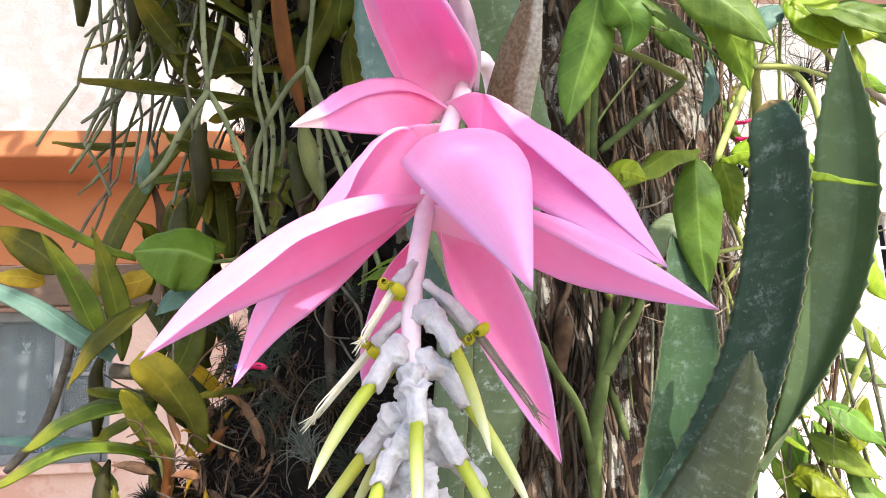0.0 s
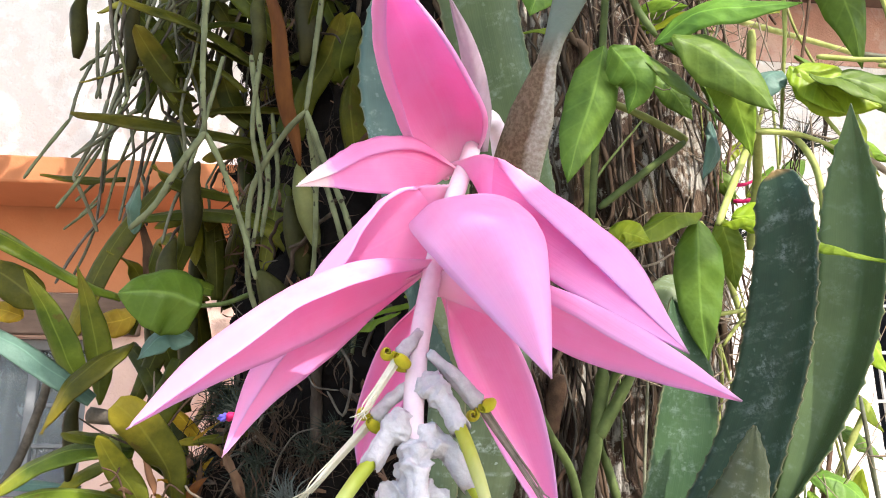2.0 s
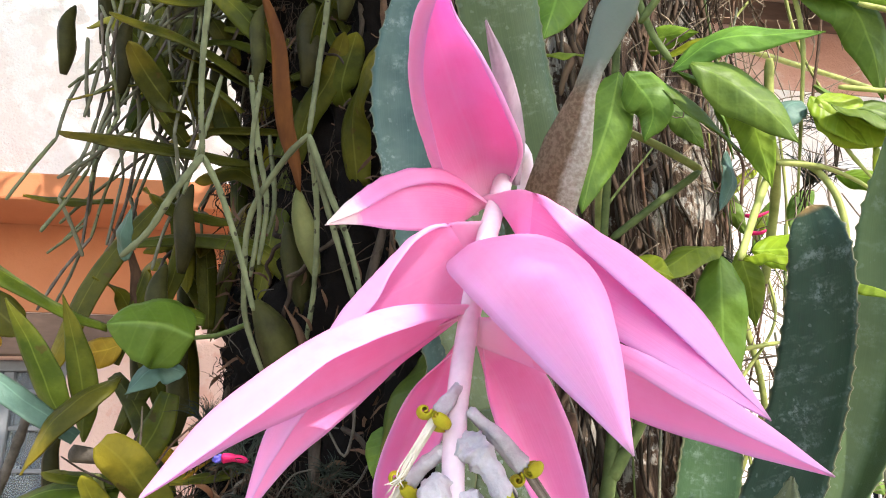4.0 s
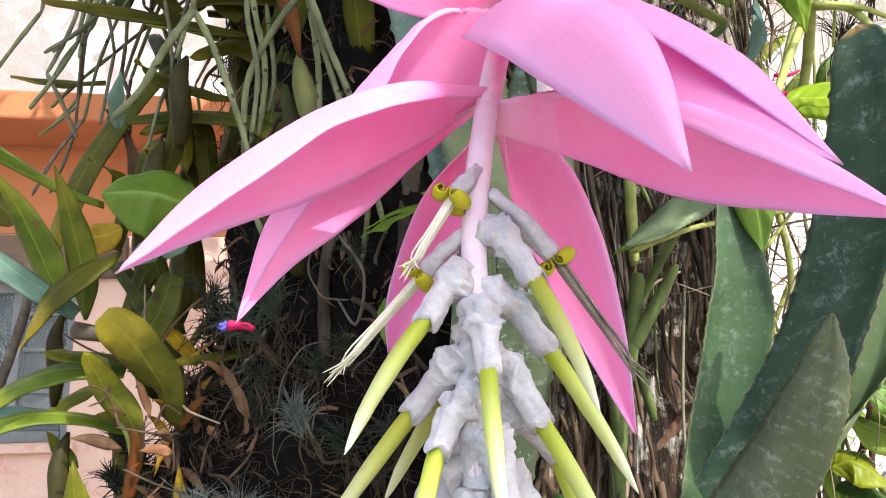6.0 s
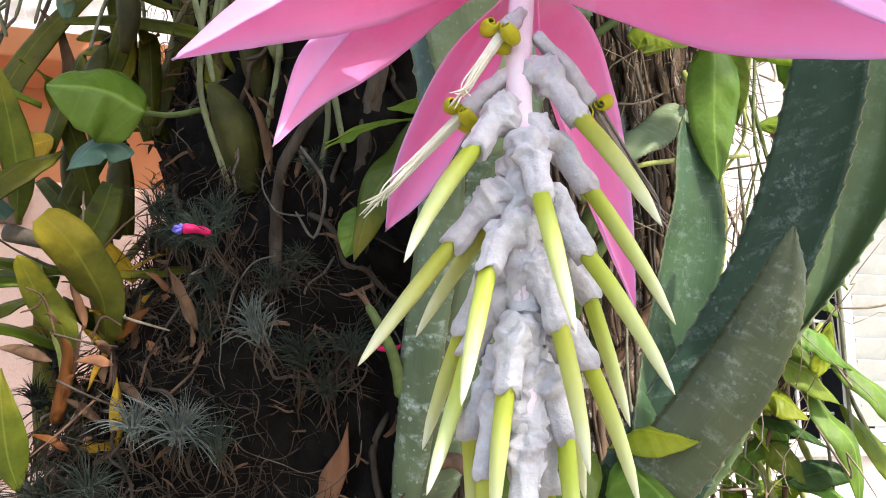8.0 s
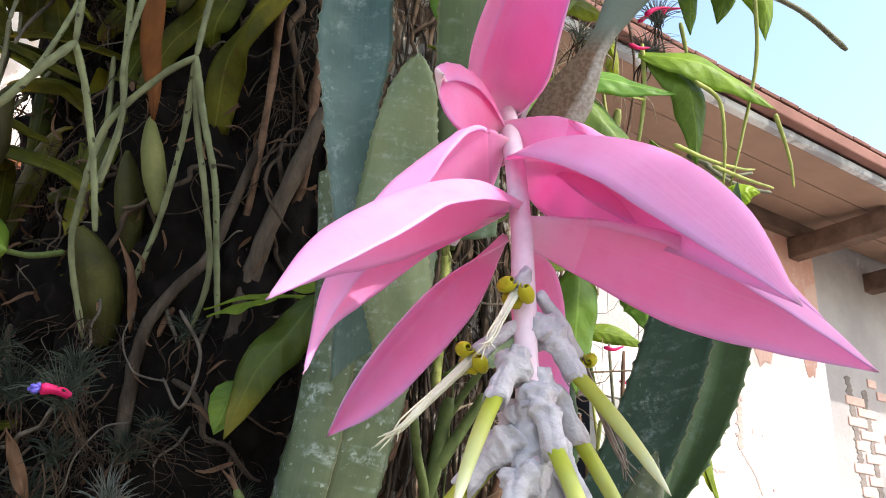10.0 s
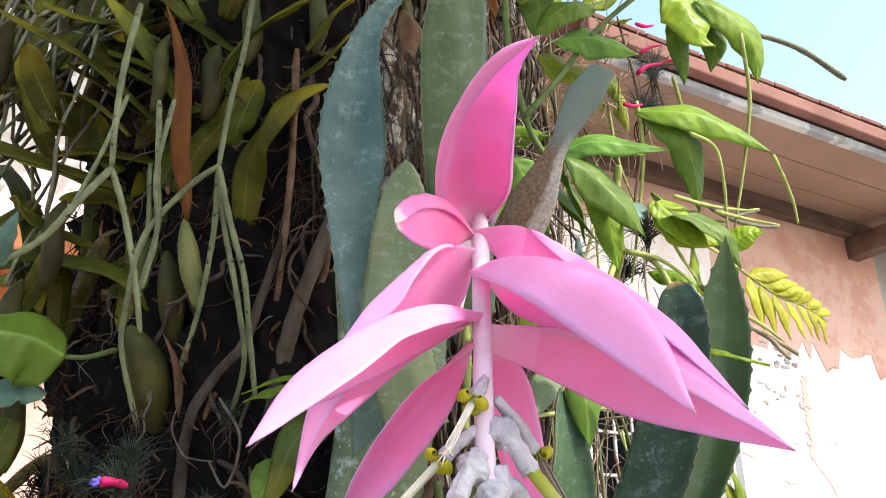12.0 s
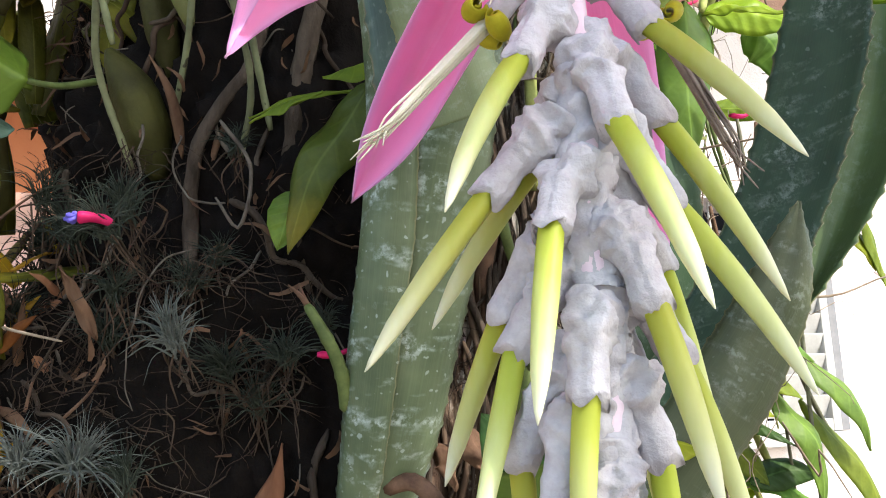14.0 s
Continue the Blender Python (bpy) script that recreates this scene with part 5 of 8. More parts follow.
spent_flower((-0.001, 0.402, 1.607), (-0.014, 0.391, 1.592), (-0.035, 0.385, 1.558))
spent_flower((-0.004, 0.396, 1.583), (-0.026, 0.404, 1.564), (-0.065, 0.410, 1.522))
spent_flower((0.000, 0.396, 1.595), (0.025, 0.402, 1.570), (0.059, 0.408, 1.520), True)


# leaves and tube of the same plant
def leaf_of(owner, points, width, up, material, profile=SWORD, cup=0.7, twist=(0, 0), teeth=0.0004, thick=0.0018, nu=110, label="", fold=0.0, rough=0.004, name="leaf", wave=0.02):
    me = blade(name, points, width, up, profile, cup, thick, twist, wave, 2.0, teeth, fold, rough, nu, 10)
    return part(name, me, material, owner, label)


def edge_leaf(owner, left, right, back, material, depth=0.2, fold=0.0, label="", teeth=0.0009, nu=150, nv=12):
    """A stiff toothed leaf spanned between its two edges, its middle sunk towards back."""
    a, b = spline(left, nu + 1), spline(right, nu + 1)
    seed = random.random() * 50
    rows, norms, uvs = [], [], []
    for i in range(nu + 1):
        u, span = i / nu, b[i] - a[i]
        t = (a[min(i + 1, nu)] + b[min(i + 1, nu)] - a[max(i - 1, 0)] - b[max(i - 1, 0)]).normalized()
        n = span.cross(t)
        n = n.normalized() if n.length > 1e-7 else Vector(back)
        if n.dot(Vector(back)) < 0:
            n.negate()
        row = []
        for j in range(nv + 1):
            v = 2 * j / nv - 1
            sink = depth * (1 - v * v) + fold * (1 - abs(v))
            q = a[i].lerp(b[i], j / nv) + n * (span.length * sink + 0.0012 * noise.noise(Vector((u * 7 + seed, v * 1.5, seed))))
            if abs(v) == 1 and 0.04 < u < 0.95:
                q += span.normalized() * (v * teeth * (2.4 if i % 5 == 0 else 0.6 if i % 5 == 4 else 0))
            row.append(q)
            uvs.append((j / nv, u))
        rows.append(row)
        norms.append([(-n + span.normalized() * (2.0 * (2 * j / nv - 1) * depth)).normalized() if span.length > 1e-6 else -n for j in range(nv + 1)])
    return part("leaf", shell("leaf", rows, norms, 0.0018, uvs), material, owner, label)


leaf_of(brom, [(0.007, 0.805, 1.352), (0.011, 0.786, 1.383), (0.019, 0.756, 1.446), (0.031, 0.729, 1.543), (0.049, 0.703, 1.654), (0.075, 0.689, 1.799)], 0.084, (-0.25, -0.95, 0.15), BROM_TUBE, [(0, 0.50), (0.06, 0.66), (0.2, 0.84), (0.45, 1.0), (0.8, 0.85), (1, 0.5)], 1.5, label="tubular leaf sheath mottled with white scurf", teeth=0.0005)
leaf_of(brom, [(-0.004, 0.803, 1.357), (-0.006, 0.784, 1.388), (-0.004, 0.757, 1.446), (0.002, 0.732, 1.543), (0.009, 0.717, 1.670), (-0.005, 0.715, 1.792)], 0.046, (-0.80, -0.60, 0.1), BROM_TUBE, [(0, 0.55), (0.15, 0.85), (0.5, 1.0), (0.8, 0.9), (1, 0.6)], 1.2, label="outer sheath leaf with toothed edge", teeth=0.0002)
edge_leaf(brom, [(0.000, 0.665, 1.600), (-0.018, 0.625, 1.678), (-0.042, 0.611, 1.772), (-0.056, 0.608, 1.860), (-0.041, 0.604, 1.942), (-0.006, 0.595, 2.013), (0.052, 0.588, 2.066)],
          [(0.050, 0.655, 1.640), (0.022, 0.628, 1.720), (-0.002, 0.612, 1.786), (0.000, 0.600, 1.845), (-0.007, 0.595, 1.903), (-0.010, 0.597, 1.959), (0.012, 0.597, 2.012), (0.052, 0.588, 2.066)], (0.35, 0.9, 0.1), BROM_BLUE, 0.16, label="arching blue-green leaf with toothed edge")
leaf_of(brom, [(0.040, 0.619, 1.618), (0.010, 0.599, 1.698), (0.006, 0.576, 1.760), (0.002, 0.551, 1.814)], 0.052, (-0.45, -0.88, 0.1), BROM_PALE, [(0, 0.9), (0.4, 1.0), (0.7, 0.92), (0.88, 0.66), (0.96, 0.35), (1, 0.03)], 0.6, label="short pale green leaf with pointed tip")
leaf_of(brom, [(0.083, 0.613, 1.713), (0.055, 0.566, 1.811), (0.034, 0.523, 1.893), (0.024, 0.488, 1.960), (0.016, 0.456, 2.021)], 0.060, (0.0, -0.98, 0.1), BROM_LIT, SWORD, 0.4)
leaf_of(brom, [(0.052, 0.482, 1.715), (0.059, 0.462, 1.741), (0.074, 0.437, 1.787), (0.083, 0.423, 1.813), (0.093, 0.411, 1.832)], 0.034, (-0.3, -0.9, 0.1), BROM_OLD, [(0, 1.0), (0.3, 0.92), (0.52, 0.42), (0.62, 0.42), (0.85, 0.85), (1, 0.62)], 0.5, (0, 25), 0.0, 0.0014, rough=0.001, label="withering brown leaf with a broken bluish tip")
part("root_base", tube("root_base", [(0.009, 0.815, 1.367), (0.006, 0.821, 1.339), (0.015, 0.853, 1.296)], 0.027, 0.017, 12, 12, 0.4), ROOT_BROWN, brom)

# ---- the second bromeliad ----
pup = thing("bromeliad", (0.13, 0.60, 1.40), "dark green bromeliad with broad toothed leaves", "bromeliad")
edge_leaf(pup, [(0.110, 0.720, 1.350), (0.154, 0.712, 1.427), (0.198, 0.694, 1.493), (0.231, 0.668, 1.559), (0.248, 0.638, 1.626), (0.254, 0.604, 1.700), (0.252, 0.583, 1.742), (0.262, 0.575, 1.757)],
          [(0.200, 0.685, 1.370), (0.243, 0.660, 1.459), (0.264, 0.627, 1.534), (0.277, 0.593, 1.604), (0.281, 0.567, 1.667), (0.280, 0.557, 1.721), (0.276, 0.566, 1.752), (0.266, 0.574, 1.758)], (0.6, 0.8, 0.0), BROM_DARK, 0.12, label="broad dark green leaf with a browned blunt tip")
edge_leaf(pup, [(0.170, 0.700, 1.340), (0.225, 0.675, 1.406), (0.263, 0.662, 1.494), (0.290, 0.646, 1.582), (0.308, 0.628, 1.667), (0.315, 0.606, 1.747), (0.330, 0.575, 1.814)],
          [(0.130, 0.710, 1.360), (0.195, 0.683, 1.432), (0.259, 0.647, 1.493), (0.307, 0.616, 1.563), (0.337, 0.592, 1.642), (0.344, 0.577, 1.728), (0.330, 0.575, 1.814)], (0.7, 0.7, 0.0), BROM_INNER, 0.10, 0.25)
leaf_of(pup, [(0.102, 0.662, 1.330), (0.136, 0.636, 1.384), (0.161, 0.622, 1.420), (0.198, 0.607, 1.472), (0.223, 0.595, 1.523), (0.234, 0.589, 1.569)], 0.050, (-0.30, -0.93, 0.1), BROM_OLIVE, [(0, 0.75), (0.3, 0.95), (0.6, 1.0), (0.8, 0.8), (0.92, 0.45), (1, 0.03)], 0.75, label="short olive leaf with pointed tip and pale bands")
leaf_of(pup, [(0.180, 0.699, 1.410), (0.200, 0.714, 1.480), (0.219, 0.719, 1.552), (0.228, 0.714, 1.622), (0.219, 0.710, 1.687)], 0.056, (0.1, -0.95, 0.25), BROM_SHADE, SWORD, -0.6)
leaf_of(pup, [(0.243, 0.758, 1.717), (0.215, 0.743, 1.691), (0.178, 0.732, 1.665), (0.144, 0.731, 1.643)][::-1], 0.034, (0.3, -0.5, 0.8), BROM_PALE, [(0, 0.25), (0.2, 0.8), (0.5, 1.0), (0.85, 0.95), (0.96, 0.7), (1, 0.3)], 0.5)


# ---- climbing vine on the sunny side ----
def vine_plant(name, base, label):
    return thing(name, base, label, "vine")


def put_leaf(owner, points, width, up, material, profile=LANCE, cup=0.35, twist=(0, 0), wave=0.10, fold=0.24, thick=0.0006, nu=20, nv=8, rough=0.002, name="leaf", label=""):
    return part(name, blade(name, points, width, up, profile, cup * 0.45, thick, twist, wave, 2.2, 0.0, fold, rough, nu, nv), material, owner, label)


def put_stem(owner, points, r0, r1, material, knots=0, name="stem", bumps=0.08, label=""):
    return part(name, tube(name, points, r0, r1, 8, 6 * len(points), bumps, knots), material, owner, label)


TWIG = plain_material("dry_twig", (0.34, 0.27, 0.20), (0.14, 0.10, 0.07), 60.0, 0.85, 0.4, 0.001)
vine = vine_plant("climbing_vine", (0.22, 0.86, 1.3), "climbing vine with glossy lance-shaped green leaves on the trunk")
V, Y, B = LEAF_VINE, LEAF_YELLOW, LEAF_BROAD
# stems
put_stem(vine, [(0.192, 0.765, 2.036), (0.187, 0.798, 1.934), (0.181, 0.814, 1.862), (0.177, 0.829, 1.796)], 0.0042, 0.0042, STEM_GREEN)
put_stem(vine, [(0.179, 0.823, 1.913), (0.178, 0.836, 1.858), (0.178, 0.849, 1.796)], 0.0050, 0.0050, STEM_YELLOW)
put_stem(vine, [(0.191, 0.809, 1.930), (0.239, 0.814, 1.910), (0.282, 0.810, 1.881)], 0.0040, 0.0046, STEM_YELLOW, label="cut-off pale stem")
put_stem(vine, [(0.183, 0.816, 1.806), (0.226, 0.809, 1.839), (0.276, 0.801, 1.876)], 0.0042, 0.0040, STEM_GREEN)
put_stem(vine, [(0.266, 0.705, 1.754), (0.299, 0.733, 1.811), (0.326, 0.742, 1.863)], 0.0034, 0.0040, STEM_YELLOW)
put_stem(vine, [(0.326, 0.742, 1.863), (0.351, 0.724, 1.852), (0.363, 0.710, 1.822), (0.367, 0.707, 1.790), (0.370, 0.714, 1.759)], 0.0036, 0.0030, STEM_YELLOW)
put_stem(vine, [(0.333, 0.738, 1.973), (0.332, 0.754, 1.905), (0.328, 0.742, 1.863), (0.345, 0.790, 1.833), (0.352, 0.845, 1.769)], 0.0050, 0.0048, STEM_YELLOW, 5)
put_stem(vine, [(0.179, 0.823, 1.637), (0.176, 0.830, 1.606), (0.169, 0.829, 1.564), (0.160, 0.840, 1.515), (0.154, 0.865, 1.401)], 0.0072, 0.0085, STEM_GREEN, label="thick green vine stem with a swollen node")
put_stem(vine, [(0.212, 0.812, 1.643), (0.195, 0.819, 1.610), (0.170, 0.828, 1.568)], 0.0048, 0.0075, STEM_GREEN)
put_stem(vine, [(0.094, 0.720, 1.594), (0.111, 0.746, 1.568), (0.134, 0.774, 1.534), (0.148, 0.806, 1.483)], 0.0038, 0.0048, STEM_GREEN)
put_stem(vine, [(0.194, 0.853, 1.502), (0.182, 0.860, 1.590), (0.221, 0.825, 1.679), (0.247, 0.807, 1.725)], 0.0050, 0.0040, STEM_GREEN)
put_stem(vine, [(0.189, 0.867, 1.810), (0.191, 0.873, 1.769), (0.193, 0.881, 1.712), (0.195, 0.890, 1.655)], 0.0065, 0.0060, STEM_YELLOW)
put_stem(vine, [(0.321, 0.903, 1.818), (0.348, 0.911, 1.764), (0.374, 0.926, 1.661), (0.366, 0.940, 1.565)], 0.0042, 0.0036, STEM_YELLOW)
put_stem(vine, [(0.169, 0.810, 1.653), (0.201, 0.807, 1.666), (0.247, 0.814, 1.681), (0.368, 0.858, 1.708)], 0.0026, 0.0024, STEM_YELLOW)
put_stem(vine, [(0.169, 0.682, 2.204), (0.180, 0.719, 2.118), (0.213, 0.743, 2.015), (0.236, 0.744, 1.969)], 0.0040, 0.0040, STEM_GREEN)
put_stem(vine, [(0.196, 0.713, 1.994), (0.230, 0.699, 2.041), (0.280, 0.677, 2.115), (0.342, 0.653, 2.180)], 0.0040, 0.0030, STEM_GREEN)
for pts in (
    [(0.397, 0.681, 2.001), (0.434, 0.683, 1.989), (0.451, 0.696, 1.946), (0.462, 0.713, 1.902)],
    [(0.465, 0.644, 2.138), (0.482, 0.665, 2.056), (0.482, 0.696, 1.968), (0.476, 0.716, 1.906)],
    [(0.511, 0.672, 1.991), (0.529, 0.678, 1.963), (0.543, 0.684, 1.938), (0.552, 0.691, 1.914)],
    [(0.374, 0.695, 1.920), (0.432, 0.704, 1.922), (0.490, 0.711, 1.930), (0.520, 0.717, 1.940)],
    [(0.439, 0.704, 1.916), (0.499, 0.712, 1.919), (0.546, 0.714, 1.921)],
    [(0.522, 0.774, 1.822), (0.574, 0.783, 1.806), (0.633, 0.803, 1.785)],
    [(0.313, 0.709, 1.848), (0.358, 0.714, 1.847), (0.405, 0.725, 1.832), (0.422, 0.729, 1.808)],
    [(0.350, 0.712, 2.053), (0.367, 0.732, 1.996), (0.364, 0.751, 1.912), (0.363, 0.775, 1.840)],
    [(0.359, 0.707, 1.908), (0.385, 0.716, 1.867), (0.414, 0.721, 1.832)],
    [(0.397, 0.697, 2.091), (0.409, 0.701, 2.047), (0.415, 0.701, 2.017)],
):
    put_stem(vine, pts, 0.0028, 0.0014, STEM_YELLOW, 3)
put_stem(vine, [(0.477, 0.707, 2.194), (0.540, 0.700, 2.200), (0.616, 0.694, 2.193), (0.690, 0.690, 2.158)], 0.0030, 0.0042, STEM_GREY, 3, "twig")
# leaves seen from the front
put_leaf(vine, [(0.140, 0.737, 2.094), (0.123, 0.733, 2.042), (0.104, 0.731, 1.983)], 0.062, (0.1, -0.85, 0.5), B, OVATE)
put_leaf(vine, [(0.147, 0.733, 1.969), (0.114, 0.725, 1.966), (0.083, 0.720, 1.955)], 0.030, (0, -0.5, 0.85), V)
put_leaf(vine, [(0.179, 0.736, 1.953), (0.167, 0.741, 1.903), (0.149, 0.748, 1.851), (0.138, 0.750, 1.810)], 0.052, (0.1, -0.9, 0.3), B, OVATE)
put_leaf(vine, [(0.198, 0.753, 1.960), (0.233, 0.737, 1.938), (0.267, 0.735, 1.901), (0.301, 0.743, 1.868)], 0.050, (0.35, -0.55, 0.75), B, LANCE, 0.45)
put_leaf(vine, [(0.245, 0.758, 1.968), (0.275, 0.760, 1.955), (0.291, 0.760, 1.917), (0.301, 0.772, 1.878)], 0.036, (0.6, -0.4, 0.6), B)
put_leaf(vine, [(0.297, 0.779, 1.890), (0.299, 0.779, 1.856), (0.283, 0.779, 1.825)], 0.022, (0.5, -0.8, 0.2), LEAF_BLUE)
put_leaf(vine, [(0.227, 0.747, 1.974), (0.261, 0.739, 1.994), (0.309, 0.727, 1.987), (0.354, 0.716, 1.981)], 0.032, (0.0, -0.55, 0.83), Y, LANCE, 0.4)
put_leaf(vine, [(0.251, 0.703, 1.765), (0.220, 0.684, 1.757), (0.189, 0.668, 1.736), (0.161, 0.652, 1.714)], 0.036, (-0.1, -0.65, 0.75), V, LANCE, 0.3)
put_leaf(vine, [(0.244, 0.695, 1.755), (0.241, 0.693, 1.716), (0.241, 0.698, 1.670), (0.245, 0.702, 1.629)], 0.044, (-0.25, -0.95, 0.1), LEAF_ROUND, OVATE, 0.4)
put_leaf(vine, [(0.273, 0.715, 1.757), (0.290, 0.694, 1.756), (0.313, 0.667, 1.739)], 0.030, (0, -0.6, 0.8), Y)
put_leaf(vine, [(0.296, 0.592, 1.707), (0.293, 0.551, 1.689), (0.301, 0.532, 1.678), (0.308, 0.523, 1.673)], 0.020, (0.0, -0.55, 0.83), V, LANCE, 0.5)
put_leaf(vine, [(0.355, 0.729, 1.922), (0.335, 0.721, 1.912), (0.319, 0.717, 1.883)], 0.040, (-0.2, -0.8, 0.5), LEAF_BLUE, OVATE, 0.5)
put_leaf(vine, [(0.353, 0.710, 1.917), (0.373, 0.704, 1.895), (0.396, 0.701, 1.863)], 0.036, (-0.2, -0.7, 0.6), Y, OVATE)
put_leaf(vine, [(0.363, 0.693, 1.901), (0.398, 0.686, 1.887), (0.429, 0.681, 1.862)], 0.040, (0.1, -0.6, 0.8), B)
put_leaf(vine, [(0.368, 0.726, 1.938), (0.408, 0.720, 1.918), (0.458, 0.712, 1.908)], 0.050, (0.1, -0.5, 0.85), B)
put_leaf(vine, [(0.428, 0.737, 1.886), (0.438, 0.745, 1.853), (0.451, 0.752, 1.819)], 0.022, (0.3, -0.9, 0.1), Y)


def open_leaf(owner, points, width, up, material, profile=LANCE, cup=0.35):
    """A leaf that hangs out of the thicket and turns its face to the open side."""
    face = Vector(up).normalized() * 0.5 + Vector((-0.5, -0.85, -0.05))
    return put_leaf(owner, points, width * 1.15, face, material, profile, cup)


put_leaf(vine, [(0.235, 0.784, 1.706), (0.187, 0.772, 1.674), (0.143, 0.769, 1.644)], 0.030, (-0.3, -0.55, 0.75), B, LANCE, 0.3)
# leaves seen from the other side
open_leaf(vine, [(0.278, 0.677, 2.141), (0.241, 0.682, 2.140), (0.207, 0.703, 2.102)], 0.038, (-0.2, -0.6, 0.8), B, OVATE, 0.5)
open_leaf(vine, [(0.231, 0.696, 2.095), (0.265, 0.679, 2.099), (0.323, 0.663, 2.080)], 0.048, (0.0, -0.55, 0.83), B, LANCE, 0.5)
open_leaf(vine, [(0.223, 0.724, 2.094), (0.260, 0.716, 2.077), (0.298, 0.707, 2.062)], 0.036, (0.0, -0.65, 0.75), Y)
open_leaf(vine, [(0.378, 0.674, 2.204), (0.403, 0.665, 2.175), (0.420, 0.664, 2.137), (0.439, 0.662, 2.124)], 0.060, (0.3, -0.7, 0.6), Y, LANCE, 0.4)
open_leaf(vine, [(0.417, 0.664, 2.188), (0.460, 0.653, 2.173), (0.494, 0.655, 2.138), (0.508, 0.671, 2.092)], 0.050, (0.3, -0.7, 0.5), V, LANCE, 0.4)
open_leaf(vine, [(0.399, 0.688, 2.181), (0.418, 0.699, 2.141), (0.430, 0.715, 2.098)], 0.028, (0.4, -0.9, 0.1), B)
open_leaf(vine, [(0.442, 0.677, 2.188), (0.462, 0.684, 2.155), (0.463, 0.702, 2.118)], 0.034, (0.2, -0.9, 0.2), B)
open_leaf(vine, [(0.349, 0.718, 2.041), (0.391, 0.691, 2.035), (0.438, 0.677, 2.022), (0.496, 0.658, 1.984)], 0.044, (0.2, -0.55, 0.8), V, LANCE, 0.5)
open_leaf(vine, [(0.360, 0.717, 2.034), (0.399, 0.699, 2.011), (0.420, 0.708, 1.974), (0.435, 0.726, 1.924)], 0.042, (0.4, -0.8, 0.3), B, LANCE, 0.4)
open_leaf(vine, [(0.226, 0.722, 1.948), (0.263, 0.697, 1.967), (0.305, 0.680, 1.964), (0.350, 0.663, 1.958)], 0.032, (0.0, -0.55, 0.83), B)
open_leaf(vine, [(0.236, 0.697, 1.942), (0.266, 0.693, 1.923), (0.297, 0.692, 1.898), (0.330, 0.695, 1.861)], 0.046, (0.35, -0.65, 0.65), B, LANCE, 0.5)
open_leaf(vine, [(0.267, 0.718, 1.920), (0.295, 0.717, 1.898), (0.307, 0.725, 1.869), (0.319, 0.737, 1.834)], 0.034, (0.3, -0.9, 0.1), V)
open_leaf(vine, [(0.357, 0.706, 1.914), (0.389, 0.702, 1.891), (0.430, 0.696, 1.868)], 0.048, (0.2, -0.75, 0.6), Y, OVATE, 0.4)
open_leaf(vine, [(0.387, 0.708, 1.907), (0.423, 0.699, 1.893), (0.448, 0.697, 1.872), (0.464, 0.703, 1.846)], 0.034, (0.3, -0.7, 0.6), B)
open_leaf(vine, [(0.459, 0.713, 1.880), (0.481, 0.697, 1.893), (0.495, 0.691, 1.892)], 0.026, (0.2, -0.8, 0.4), Y, OVATE)
open_leaf(vine, [(0.182, 0.720, 1.944), (0.206, 0.726, 1.910), (0.201, 0.742, 1.881)], 0.040, (-0.1, -0.95, 0.1), B)
open_leaf(vine, [(0.163, 0.668, 1.724), (0.168, 0.661, 1.733), (0.189, 0.657, 1.724)], 0.026, (0, -0.8, 0.5), Y)
open_leaf(vine, [(0.293, 0.739, 1.772), (0.321, 0.724, 1.769), (0.358, 0.700, 1.747)], 0.034, (0.2, -0.75, 0.6), Y, OVATE)
open_leaf(vine, [(0.335, 0.741, 1.768), (0.358, 0.737, 1.748), (0.368, 0.744, 1.718)], 0.040, (0.2, -0.9, 0.2), B, OVATE)
open_leaf(vine, [(0.283, 0.744, 1.774), (0.293, 0.751, 1.742), (0.300, 0.763, 1.705)], 0.026, (0, -1, 0.1), V)
open_leaf(vine, [(0.292, 0.678, 2.224), (0.256, 0.683, 2.196), (0.231, 0.690, 2.157)], 0.045, (-0.2, -0.8, 0.5), B, OVATE)
open_leaf(vine, [(0.195, 0.714, 2.188), (0.222, 0.714, 2.163), (0.220, 0.725, 2.119)], 0.040, (0, -0.9, 0.3), B, OVATE)
open_leaf(vine, [(0.339, 0.654, 2.232), (0.365, 0.658, 2.200), (0.360, 0.664, 2.190)], 0.035, (0, -0.9, 0.3), Y, OVATE)

# inner growth of the vine, up and down the sunlit flank
rng = random.Random(77)
for i in range(46):
    p = Vector((rng.uniform(0.20, 0.50), rng.uniform(0.86, 1.08), rng.uniform(1.25, 2.45)))
    d = Vector((rng.gauss(0.1, 0.6), rng.gauss(-0.2, 0.5), rng.gauss(-0.5, 0.5))).normalized() * rng.uniform(0.05, 0.10)
    put_leaf(vine, [p, p + d * 0.5 + Vector((0, 0, 0.008)), p + d], rng.uniform(0.022, 0.038), (rng.uniform(-0.8, 0.1), -0.8, rng.uniform(-0.2, 0.6)), rng.choice((V, V, B, Y)), LANCE, 0.4, nu=12, nv=6)
for i in range(60):
    p = Vector((rng.uniform(0.20, 0.48), rng.uniform(0.86, 1.05), rng.uniform(1.5, 2.4)))
    q = p + Vector((rng.gauss(0, 0.05), rng.gauss(0, 0.03), -rng.uniform(0.12, 0.40)))
    put_stem(vine, [p, p.lerp(q, 0.5) + Vector((rng.gauss(0, 0.02), 0, 0)), q], rng.uniform(0.0010, 0.0030), rng.uniform(0.0010, 0.0024), rng.choice((STEM_YELLOW, STEM_GREEN, STEM_GREY, ROOT_BROWN)), 3)

